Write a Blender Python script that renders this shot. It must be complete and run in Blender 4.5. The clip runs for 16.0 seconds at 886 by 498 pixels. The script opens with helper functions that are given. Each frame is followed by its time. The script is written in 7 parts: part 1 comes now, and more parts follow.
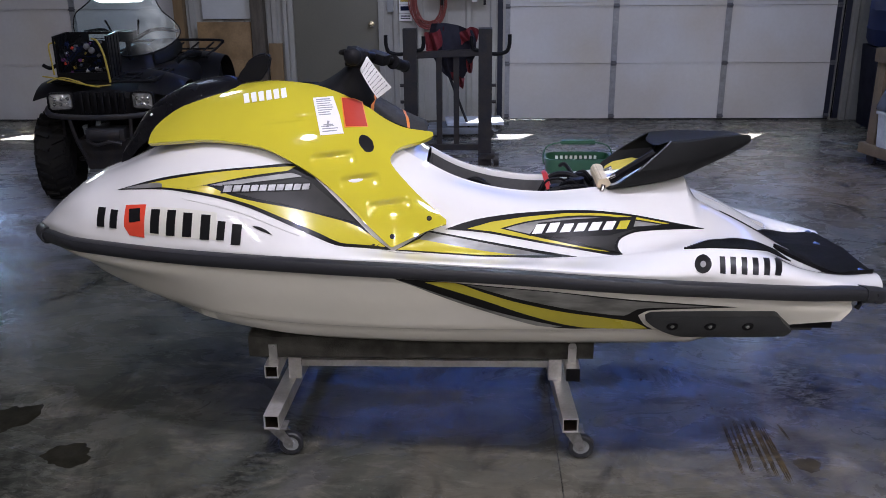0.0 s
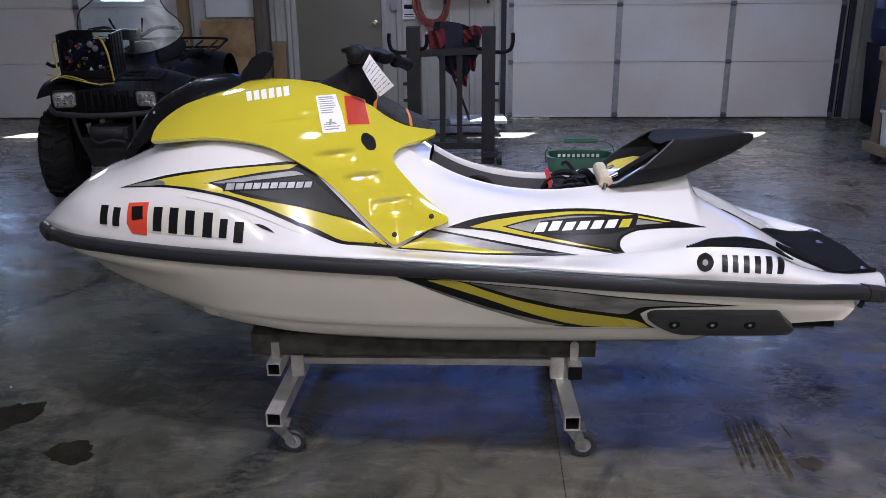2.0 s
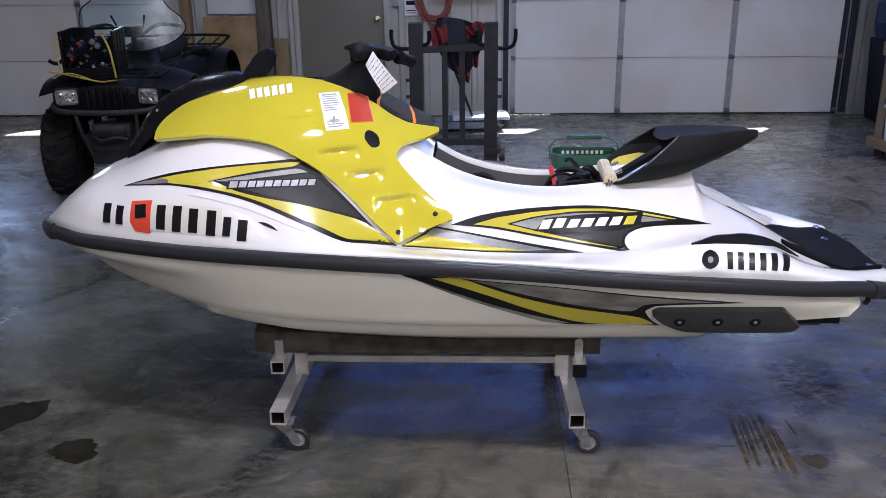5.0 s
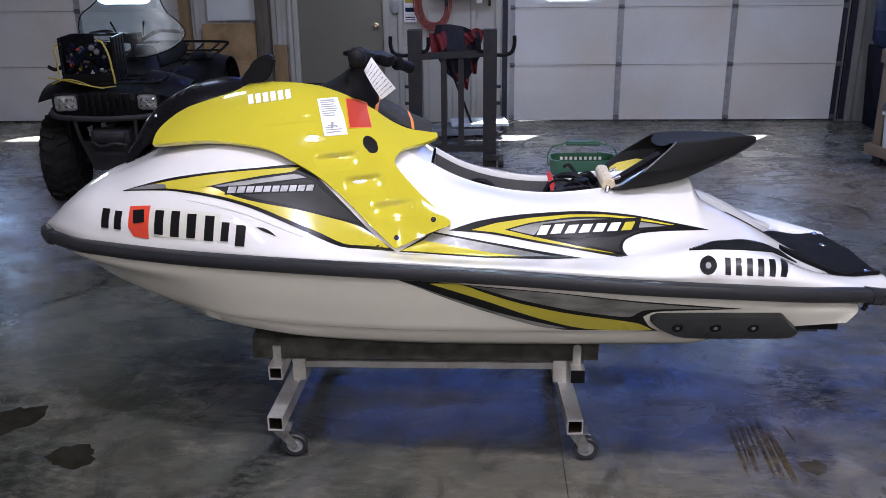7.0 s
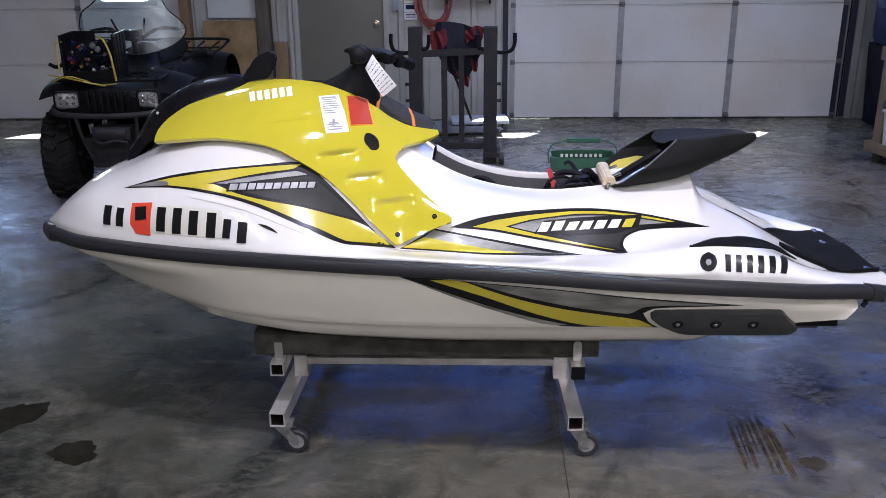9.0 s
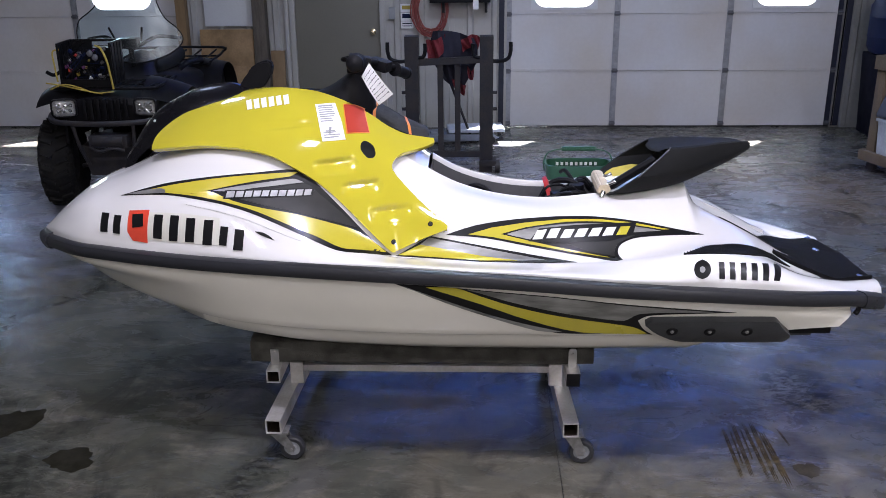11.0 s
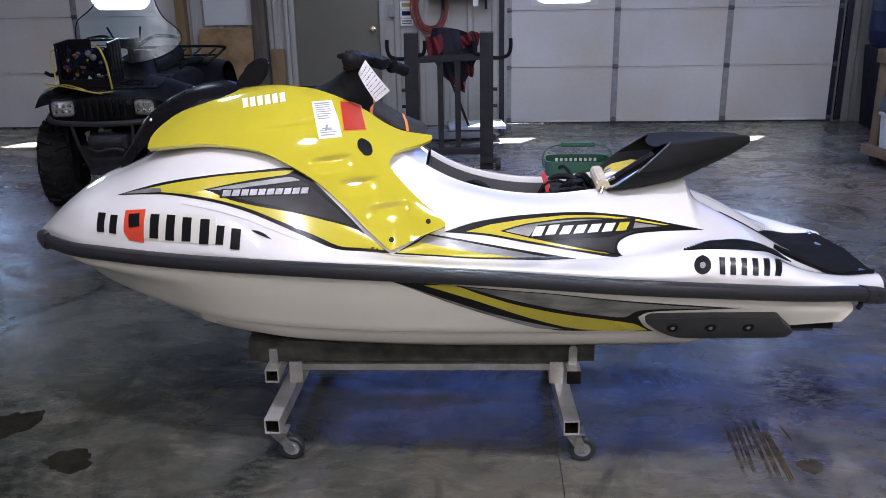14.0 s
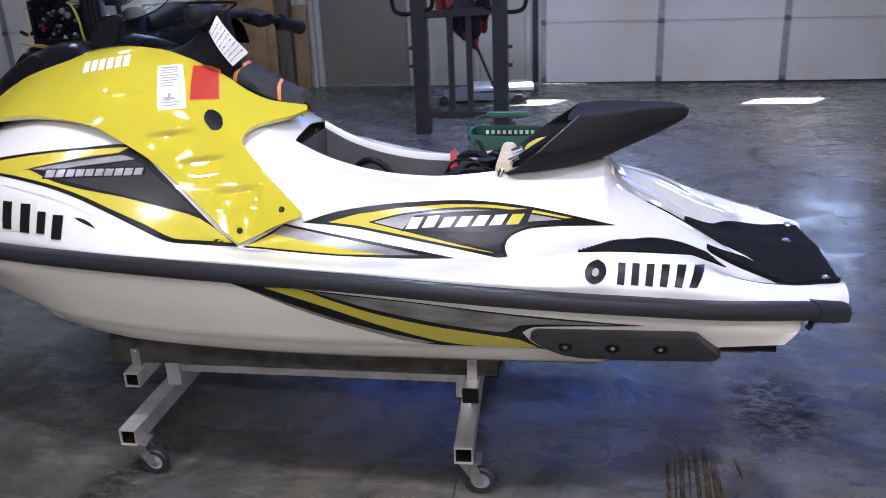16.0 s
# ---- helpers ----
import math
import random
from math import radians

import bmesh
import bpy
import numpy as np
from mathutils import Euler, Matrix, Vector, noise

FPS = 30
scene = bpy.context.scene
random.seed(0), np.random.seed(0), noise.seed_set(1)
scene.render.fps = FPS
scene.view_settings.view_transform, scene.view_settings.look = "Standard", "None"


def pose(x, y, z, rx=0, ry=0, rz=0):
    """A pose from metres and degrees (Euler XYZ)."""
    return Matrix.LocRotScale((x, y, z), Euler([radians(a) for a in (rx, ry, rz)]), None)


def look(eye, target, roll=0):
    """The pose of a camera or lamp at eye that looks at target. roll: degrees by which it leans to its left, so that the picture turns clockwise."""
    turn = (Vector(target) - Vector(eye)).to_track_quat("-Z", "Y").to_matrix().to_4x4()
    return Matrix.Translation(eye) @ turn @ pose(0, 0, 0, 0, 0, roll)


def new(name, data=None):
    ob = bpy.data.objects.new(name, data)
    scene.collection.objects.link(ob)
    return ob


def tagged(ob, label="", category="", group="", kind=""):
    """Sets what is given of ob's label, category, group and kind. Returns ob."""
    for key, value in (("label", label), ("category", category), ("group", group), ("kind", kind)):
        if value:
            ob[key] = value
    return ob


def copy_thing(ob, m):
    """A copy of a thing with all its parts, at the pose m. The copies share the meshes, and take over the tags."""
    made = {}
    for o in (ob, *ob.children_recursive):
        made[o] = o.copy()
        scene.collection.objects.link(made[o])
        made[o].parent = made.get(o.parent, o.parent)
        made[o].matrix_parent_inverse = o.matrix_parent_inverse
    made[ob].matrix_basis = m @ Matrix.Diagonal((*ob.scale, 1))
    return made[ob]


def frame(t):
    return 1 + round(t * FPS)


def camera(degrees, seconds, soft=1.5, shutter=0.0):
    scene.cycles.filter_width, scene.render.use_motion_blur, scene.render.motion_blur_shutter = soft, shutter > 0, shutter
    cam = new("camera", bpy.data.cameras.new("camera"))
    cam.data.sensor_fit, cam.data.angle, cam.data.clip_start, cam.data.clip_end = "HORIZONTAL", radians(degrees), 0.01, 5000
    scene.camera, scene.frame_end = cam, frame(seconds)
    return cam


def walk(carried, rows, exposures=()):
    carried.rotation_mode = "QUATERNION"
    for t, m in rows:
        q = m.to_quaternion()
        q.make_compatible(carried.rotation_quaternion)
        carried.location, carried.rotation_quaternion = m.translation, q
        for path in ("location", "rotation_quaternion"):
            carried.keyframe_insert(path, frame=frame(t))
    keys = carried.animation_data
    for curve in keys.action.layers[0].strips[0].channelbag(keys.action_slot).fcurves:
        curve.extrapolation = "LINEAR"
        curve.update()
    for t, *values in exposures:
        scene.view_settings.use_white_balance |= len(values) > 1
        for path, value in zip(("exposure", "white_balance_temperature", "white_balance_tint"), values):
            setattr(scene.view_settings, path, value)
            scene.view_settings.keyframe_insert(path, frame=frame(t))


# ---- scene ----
from mathutils.bvhtree import BVHTree

cam = camera(52.2, 16.0, soft=0.85, shutter=0.3)
PATH = [
    (0, (0.079, -0.22, 1.843), (0.003, 1.658, 1.16), -0.6),
    (0.5, (0.086, -0.228, 1.844), (-0.01, 1.653, 1.171), -1.1),
    (1, (0.084, -0.225, 1.844), (-0.007, 1.654, 1.165), -1.0),
    (1.5, (0.08, -0.223, 1.845), (-0.01, 1.655, 1.165), -0.8),
    (2, (0.084, -0.222, 1.842), (0.0, 1.655, 1.156), -0.6),
    (2.5, (0.081, -0.212, 1.845), (-0.007, 1.661, 1.15), -0.7),
    (3, (0.077, -0.217, 1.839), (-0.004, 1.656, 1.143), -0.5),
    (3.5, (0.083, -0.213, 1.839), (-0.002, 1.655, 1.129), -0.6),
    (4, (0.077, -0.21, 1.843), (-0.008, 1.659, 1.137), -0.7),
    (6.5, (0.077, -0.215, 1.844), (-0.016, 1.662, 1.162), -0.9),
    (7, (0.081, -0.214, 1.84), (-0.006, 1.665, 1.16), -0.7),
    (7.5, (0.081, -0.217, 1.84), (-0.012, 1.664, 1.166), -0.7),
    (8, (0.08, -0.223, 1.842), (-0.013, 1.657, 1.166), -0.8),
    (8.5, (0.084, -0.229, 1.838), (-0.006, 1.653, 1.166), -0.7),
    (9, (0.078, -0.224, 1.841), (-0.009, 1.653, 1.156), -0.7),
    (11.5, (0.081, -0.242, 1.844), (0.004, 1.642, 1.178), -0.6),
    (12, (0.08, -0.24, 1.844), (0.0, 1.642, 1.171), -0.8),
    (12.5, (0.084, -0.243, 1.844), (0.001, 1.642, 1.18), -0.7),
    (13, (0.08, -0.24, 1.845), (-0.008, 1.643, 1.178), -0.7),
    (13.5, (0.083, -0.235, 1.843), (0.006, 1.65, 1.178), -0.9),
    (14, (0.098, -0.22, 1.835), (0.011, 1.661, 1.163), -1.1),
    (14.5, (0.119, -0.146, 1.802), (0.051, 1.707, 1.053), -2.1),
    (14.7, (0.131, -0.089, 1.788), (0.108, 1.756, 1.017), -2.1),
    (15, (0.248, -0.035, 1.79), (0.176, 1.822, 1.052), -2.9),
    (15.2, (0.376, 0.005, 1.792), (0.233, 1.859, 1.054), -2.5),
    (15.5, (0.528, 0.096, 1.792), (0.394, 1.932, 1.01), -2.2),
    (15.8, (0.656, 0.228, 1.765), (0.433, 2.074, 1.028), -2.9),
    (16, (0.76, 0.362, 1.741), (0.449, 2.188, 0.988), -2.6),
]
EXPOSURES = [(t, 3.6 + e, k, g) for t, e, k, g in ((0.0, 0.1, 6420, 13), (2.5, 0.1, 6420, 13), (3.3, 0.32, 6330, 13), (4.0, 0.36, 6330, 13), (7.0, 0.35, 6330, 13), (9.0, 0.36, 6330, 13), (12.0, 0.36, 6330, 13), (14.6, 0.34, 6300, 13), (15.0, 0.55, 6150, 14), (16.0, 0.52, 6150, 14))]
walk(cam, [(t, look(eye, target, roll)) for t, eye, target, roll in PATH], EXPOSURES)

# ---- world, sun, lamps, exposure ----
SUN_WAY = Vector((-0.61, -0.74, -1.34)).normalized()
world = bpy.data.worlds.new("sky")
scene.world = world
world.use_nodes = True
sky = world.node_tree.nodes.new("ShaderNodeTexSky")
sky.sky_type, sky.sun_disc = "NISHITA", False
sky.sun_elevation = math.asin(-SUN_WAY.z)
sky.sun_rotation = math.atan2(-SUN_WAY.x, -SUN_WAY.y)
back = world.node_tree.nodes["Background"]
back.inputs["Strength"].default_value = 0.15
world.node_tree.links.new(sky.outputs["Color"], back.inputs["Color"])
sun = new("sun", bpy.data.lights.new("sun", "SUN"))
sun.data.energy, sun.data.angle, sun.data.color = 5.0, radians(0.53), (1.0, 0.96, 0.9)
sun.matrix_world = look((0, 0, 10), Vector((0, 0, 10)) + SUN_WAY)

# Unseen lamps set from glints and shadows; blue north row stands in for daylight.
LAMPS = [(-2.3, 1.4, 1.2), (-0.2, 1.4, 5.6), (2.7, 1.4, 5.8), (-2.6, 5.2, 1.5), (0.2, 5.2, 3.2), (1.9, 5.2, 2.7), (-2.3, -1.4, 1.5), (0.2, -1.4, 3.9), (2.7, -1.4, 3.4), (-2.3, -3.4, 1.7), (0.2, -3.4, 4.9), (2.7, -3.4, 4.2)]
for lx, ly, watts in LAMPS:
    lamp = new("ceiling_lamp_light", bpy.data.lights.new("ceiling_lamp_light", "AREA"))
    lamp.data.shape, lamp.data.size, lamp.data.size_y = "RECTANGLE", 0.26, 0.16
    lamp.data.energy, lamp.data.color = watts * 1.02, (0.62, 0.75, 1.0) if ly > 3 and lx > -1 else (0.62, 0.74, 1.0) if ly > 3 else (0.97, 0.93, 0.92) if ly < 0 else (0.875, 0.855, 1.0)
    lamp.matrix_world = pose(lx, ly, 3.785)


# ---- materials ----
def surface(name, base, rough=0.5, metal=0.0, vary=0.12, scale=6.0, bump=0.0, fine=60.0, coat=0.0, stretch=(1, 1, 1), second=None, mix=0.5, spec=0.5, rough_vary=0.1):
    """A procedural surface: base colour broken by a coarse and a fine noise, uneven gloss, fine relief."""
    m = bpy.data.materials.new(name)
    m.use_nodes = True
    nt = m.node_tree
    b = nt.nodes["Principled BSDF"]
    tc = nt.nodes.new("ShaderNodeTexCoord")
    mp = nt.nodes.new("ShaderNodeMapping")
    mp.inputs["Scale"].default_value = stretch
    nt.links.new(tc.outputs["Object"], mp.inputs["Vector"])
    big, small = nt.nodes.new("ShaderNodeTexNoise"), nt.nodes.new("ShaderNodeTexNoise")
    big.inputs["Scale"].default_value, big.inputs["Detail"].default_value = scale, 4
    small.inputs["Scale"].default_value, small.inputs["Detail"].default_value = fine, 5
    for n in (big, small):
        nt.links.new(mp.outputs["Vector"], n.inputs["Vector"])
    ramp = nt.nodes.new("ShaderNodeMapRange")
    ramp.inputs["From Min"].default_value, ramp.inputs["From Max"].default_value = 0.35, 0.68
    nt.links.new(big.outputs["Fac"], ramp.inputs["Value"])
    other = second or tuple(c * (1 - 2.2 * vary) for c in base)
    mixer = nt.nodes.new("ShaderNodeMix")
    mixer.data_type = "RGBA"
    mixer.inputs["A"].default_value, mixer.inputs["B"].default_value = (*base, 1), (*other, 1)
    amount = nt.nodes.new("ShaderNodeMath")
    amount.operation = "MULTIPLY"
    amount.inputs[1].default_value = mix
    nt.links.new(ramp.outputs["Result"], amount.inputs[0])
    nt.links.new(amount.outputs[0], mixer.inputs["Factor"])
    hsv = nt.nodes.new("ShaderNodeHueSaturation")
    val = nt.nodes.new("ShaderNodeMapRange")
    val.inputs["To Min"].default_value, val.inputs["To Max"].default_value = 1 - vary, 1 + vary
    nt.links.new(small.outputs["Fac"], val.inputs["Value"])
    nt.links.new(val.outputs["Result"], hsv.inputs["Value"])
    nt.links.new(mixer.outputs["Result"], hsv.inputs["Color"])
    nt.links.new(hsv.outputs["Color"], b.inputs["Base Color"])
    rr = nt.nodes.new("ShaderNodeMapRange")
    rr.inputs["To Min"].default_value, rr.inputs["To Max"].default_value = max(0.02, rough - rough_vary), min(1, rough + rough_vary)
    nt.links.new(big.outputs["Fac"], rr.inputs["Value"])
    nt.links.new(rr.outputs["Result"], b.inputs["Roughness"])
    b.inputs["Metallic"].default_value = metal
    b.inputs["Specular IOR Level"].default_value = spec
    b.inputs["Coat Weight"].default_value = coat
    b.inputs["Coat Roughness"].default_value = 0.04
    if bump:
        bp = nt.nodes.new("ShaderNodeBump")
        bp.inputs["Strength"].default_value, bp.inputs["Distance"].default_value = min(1, bump), 0.004
        nt.links.new(small.outputs["Fac"], bp.inputs["Height"])
        nt.links.new(bp.outputs["Normal"], b.inputs["Normal"])
    return m


def glass(name, tint=(0.9, 0.95, 1.0), rough=0.02):
    m = bpy.data.materials.new(name)
    m.use_nodes = True
    b = m.node_tree.nodes["Principled BSDF"]
    b.inputs["Base Color"].default_value = (*tint, 1)
    b.inputs["Transmission Weight"].default_value = 1.0
    b.inputs["Roughness"].default_value, b.inputs["IOR"].default_value = rough, 1.45
    return m


def clear_sheet(name, tint):
    """Thin clear plastic: see-through with a faint gloss and scratches."""
    m = bpy.data.materials.new(name)
    m.use_nodes = True
    nt = m.node_tree
    see, gloss, mx = nt.nodes.new("ShaderNodeBsdfTransparent"), nt.nodes.new("ShaderNodeBsdfGlossy"), nt.nodes.new("ShaderNodeMixShader")
    see.inputs["Color"].default_value = (*tint, 1)
    gloss.inputs["Roughness"].default_value = 0.3
    scratch, amount = nt.nodes.new("ShaderNodeTexNoise"), nt.nodes.new("ShaderNodeMapRange")
    scratch.inputs["Scale"].default_value, scratch.inputs["Detail"].default_value = 9.0, 8
    amount.inputs["From Min"].default_value, amount.inputs["From Max"].default_value = 0.35, 0.75
    amount.inputs["To Min"].default_value, amount.inputs["To Max"].default_value = 0.02, 0.09
    nt.links.new(scratch.outputs["Fac"], amount.inputs["Value"])
    nt.links.new(amount.outputs["Result"], mx.inputs["Fac"])
    nt.links.new(see.outputs["BSDF"], mx.inputs[1])
    nt.links.new(gloss.outputs["BSDF"], mx.inputs[2])
    nt.links.new(mx.outputs["Shader"], nt.nodes["Material Output"].inputs["Surface"])
    return m


WHITE_GEL = surface("white_gelcoat", (0.76, 0.75, 0.74), 0.09, vary=0.03, scale=2, fine=9, coat=0.6, mix=0.4, rough_vary=0.02)
HULL_GEL = surface("hull_gelcoat", (0.82, 0.79, 0.72), 0.22, vary=0.04, scale=3, fine=14, coat=0.4, mix=0.5, rough_vary=0.05)
YELLOW = surface("yellow_gelcoat", (0.55, 0.48, 0.035), 0.07, vary=0.03, scale=3, fine=10, coat=0.8, mix=0.3, rough_vary=0.02)
BLACK_PLASTIC = surface("black_plastic", (0.006, 0.006, 0.008), 0.55, vary=0.15, scale=8, fine=120, bump=0.1, spec=0.15)
BLACK_GLOSS = surface("black_gloss", (0.005, 0.005, 0.006), 0.3, vary=0.1, scale=5, coat=0.0, spec=0.25)
RUBBER = surface("black_rubber", (0.022, 0.023, 0.028), 0.36, vary=0.2, scale=6, fine=80, bump=0.15)
SEAT_VINYL = surface("seat_vinyl", (0.011, 0.0115, 0.012), 0.72, vary=0.2, scale=8, fine=220, bump=0.25, spec=0.1, second=(0.015, 0.015, 0.015), mix=0.6)
PAD = surface("traction_pad", (0.004, 0.004, 0.005), 0.8, spec=0.12, vary=0.2, scale=20, fine=260, bump=0.6)
GREY_LINER = surface("dark_grey_liner", (0.085, 0.085, 0.09), 0.5, vary=0.2, scale=9, fine=60)
DECAL_BLACK = surface("black_vinyl", (0.009, 0.009, 0.010), 0.35, vary=0.1, scale=9, spec=0.2)
DECAL_SILVER = surface("silver_vinyl", (0.30, 0.30, 0.29), 0.45, metal=0.25, vary=0.15, scale=7, fine=30, coat=0.08, stretch=(1, 1, 4), second=(0.08, 0.08, 0.075), mix=0.8)
DECAL_DARK = surface("charcoal_vinyl", (0.024, 0.024, 0.023), 0.42, spec=0.25, vary=0.2, scale=9, fine=30, coat=0.03, second=(0.016, 0.016, 0.016), mix=0.8)
DECAL_YELLOW = surface("yellow_vinyl", (0.54, 0.47, 0.045), 0.25, vary=0.05, scale=4, coat=0.4)
DECAL_WHITE = surface("white_vinyl", (0.82, 0.82, 0.8), 0.3, vary=0.03)
DECAL_RED = surface("red_vinyl", (0.44, 0.045, 0.026), 0.5, spec=0.25, vary=0.05, scale=10)
PAPER = surface("white_paper", (0.78, 0.77, 0.78), 0.6, vary=0.04, scale=30)
INK = surface("ink", (0.03, 0.03, 0.05), 0.6, vary=0.1)
STEEL = surface("brushed_aluminium", (0.66, 0.65, 0.65), 0.36, metal=0.5, vary=0.2, scale=10, fine=90, second=(0.34, 0.31, 0.27), mix=0.65)
# Brown-black for the tube sleeves: the hollow's shade as colour.
TUBE_SHADE = surface("tube_shade", (0.022, 0.016, 0.012), 0.9, spec=0.05, vary=0.4, scale=25)
CASTER_ZINC = surface("dirty_zinc", (0.30, 0.30, 0.30), 0.4, metal=0.6, vary=0.3, scale=40, second=(0.10, 0.09, 0.08), mix=0.6)
ZINC = surface("zinc_plate", (0.5, 0.5, 0.5), 0.35, metal=0.8, vary=0.2, scale=30)
CHROME = surface("chrome", (0.75, 0.75, 0.76), 0.12, metal=1.0, vary=0.05)
CARPET = surface("grey_bunk_carpet", (0.085, 0.082, 0.074), 0.95, vary=0.35, scale=14, fine=260, bump=0.7, second=(0.035, 0.034, 0.030), mix=0.95, spec=0.08)
WOOD = surface("raw_pine", (0.25, 0.165, 0.085), 0.6, vary=0.2, scale=3, fine=40, stretch=(5, 5, 0.7), second=(0.17, 0.105, 0.05), mix=0.8)
PLY = surface("plywood", (0.30, 0.19, 0.09), 0.65, vary=0.25, scale=6, fine=60, second=(0.15, 0.09, 0.04), mix=0.8)
OLD_POST = surface("weathered_post", (0.12, 0.10, 0.08), 0.8, vary=0.3, scale=8, fine=60, stretch=(4, 4, 0.6), bump=0.4)
WHITE_BOARD = surface("white_board", (0.62, 0.63, 0.64), 0.5, vary=0.06, scale=2)
WALL_STEEL = surface("liner_steel", (0.40, 0.39, 0.37), 0.42, vary=0.08, scale=1.6, fine=20, second=(0.30, 0.28, 0.25), mix=0.6, rough_vary=0.08)
DOOR_STEEL = surface("garage_door_steel", (0.56, 0.56, 0.58), 0.45, vary=0.06, scale=1.3, fine=30, second=(0.50, 0.455, 0.41), mix=0.8)
DOOR_PAINT = surface("door_paint", (0.17, 0.16, 0.13), 0.5, vary=0.06, scale=2)
GALV = surface("galvanised_steel", (0.34, 0.35, 0.38), 0.42, metal=0.6, vary=0.2, scale=20, fine=90)
DARK_STEEL = surface("dark_steel", (0.026, 0.026, 0.032), 0.5, metal=0.2, vary=0.25, scale=12, fine=80, second=(0.05, 0.042, 0.036), mix=0.6, spec=0.2)
TYRE = surface("tyre_rubber", (0.009, 0.009, 0.010), 0.75, vary=0.25, scale=14, fine=60, bump=0.3, second=(0.028, 0.026, 0.022), mix=0.5, spec=0.12)
ATV_PLASTIC = surface("black_atv_plastic", (0.006, 0.006, 0.008), 0.4, vary=0.25, scale=9, fine=60, second=(0.012, 0.011, 0.010), mix=0.5, spec=0.12)
LENS = surface("headlamp_lens", (0.55, 0.55, 0.52), 0.12, metal=0.6, vary=0.3, scale=25, fine=60, coat=1.0)
WIND_GLASS = clear_sheet("windshield_plastic", (0.86, 0.93, 0.95))
PANE = glass("window_pane")
RED_HOSE = surface("red_hose", (0.29, 0.075, 0.065), 0.5, vary=0.15, scale=20)
RED_CLOTH = surface("red_cloth", (0.15, 0.010, 0.018), 0.8, vary=0.2, scale=12, fine=200, bump=0.4)
BLUE_CLOTH = surface("navy_cloth", (0.008, 0.008, 0.022), 0.8, vary=0.25, scale=12, fine=200, bump=0.4)
GREEN = surface("green_plastic", (0.012, 0.066, 0.032), 0.4, vary=0.12, scale=12)
ORANGE = surface("orange_plastic", (0.75, 0.22, 0.03), 0.4, vary=0.1)
BLUE_BARREL = surface("blue_plastic", (0.006, 0.012, 0.045), 0.55, spec=0.15, vary=0.15, scale=6)
RED_PLASTIC = surface("red_plastic", (0.45, 0.03, 0.03), 0.35, vary=0.12, scale=8)
GREY_PLASTIC = surface("grey_plastic", (0.30, 0.31, 0.33), 0.4, vary=0.1, scale=8)
YELLOW_WIRE = surface("yellow_cable", (0.40, 0.30, 0.05), 0.45, vary=0.1)
BRASS = surface("brass", (0.8, 0.7, 0.5), 0.25, metal=1.0, vary=0.1)
CEILING_MAT = surface("ceiling_steel", (0.36, 0.36, 0.35), 0.5, vary=0.05, scale=2)


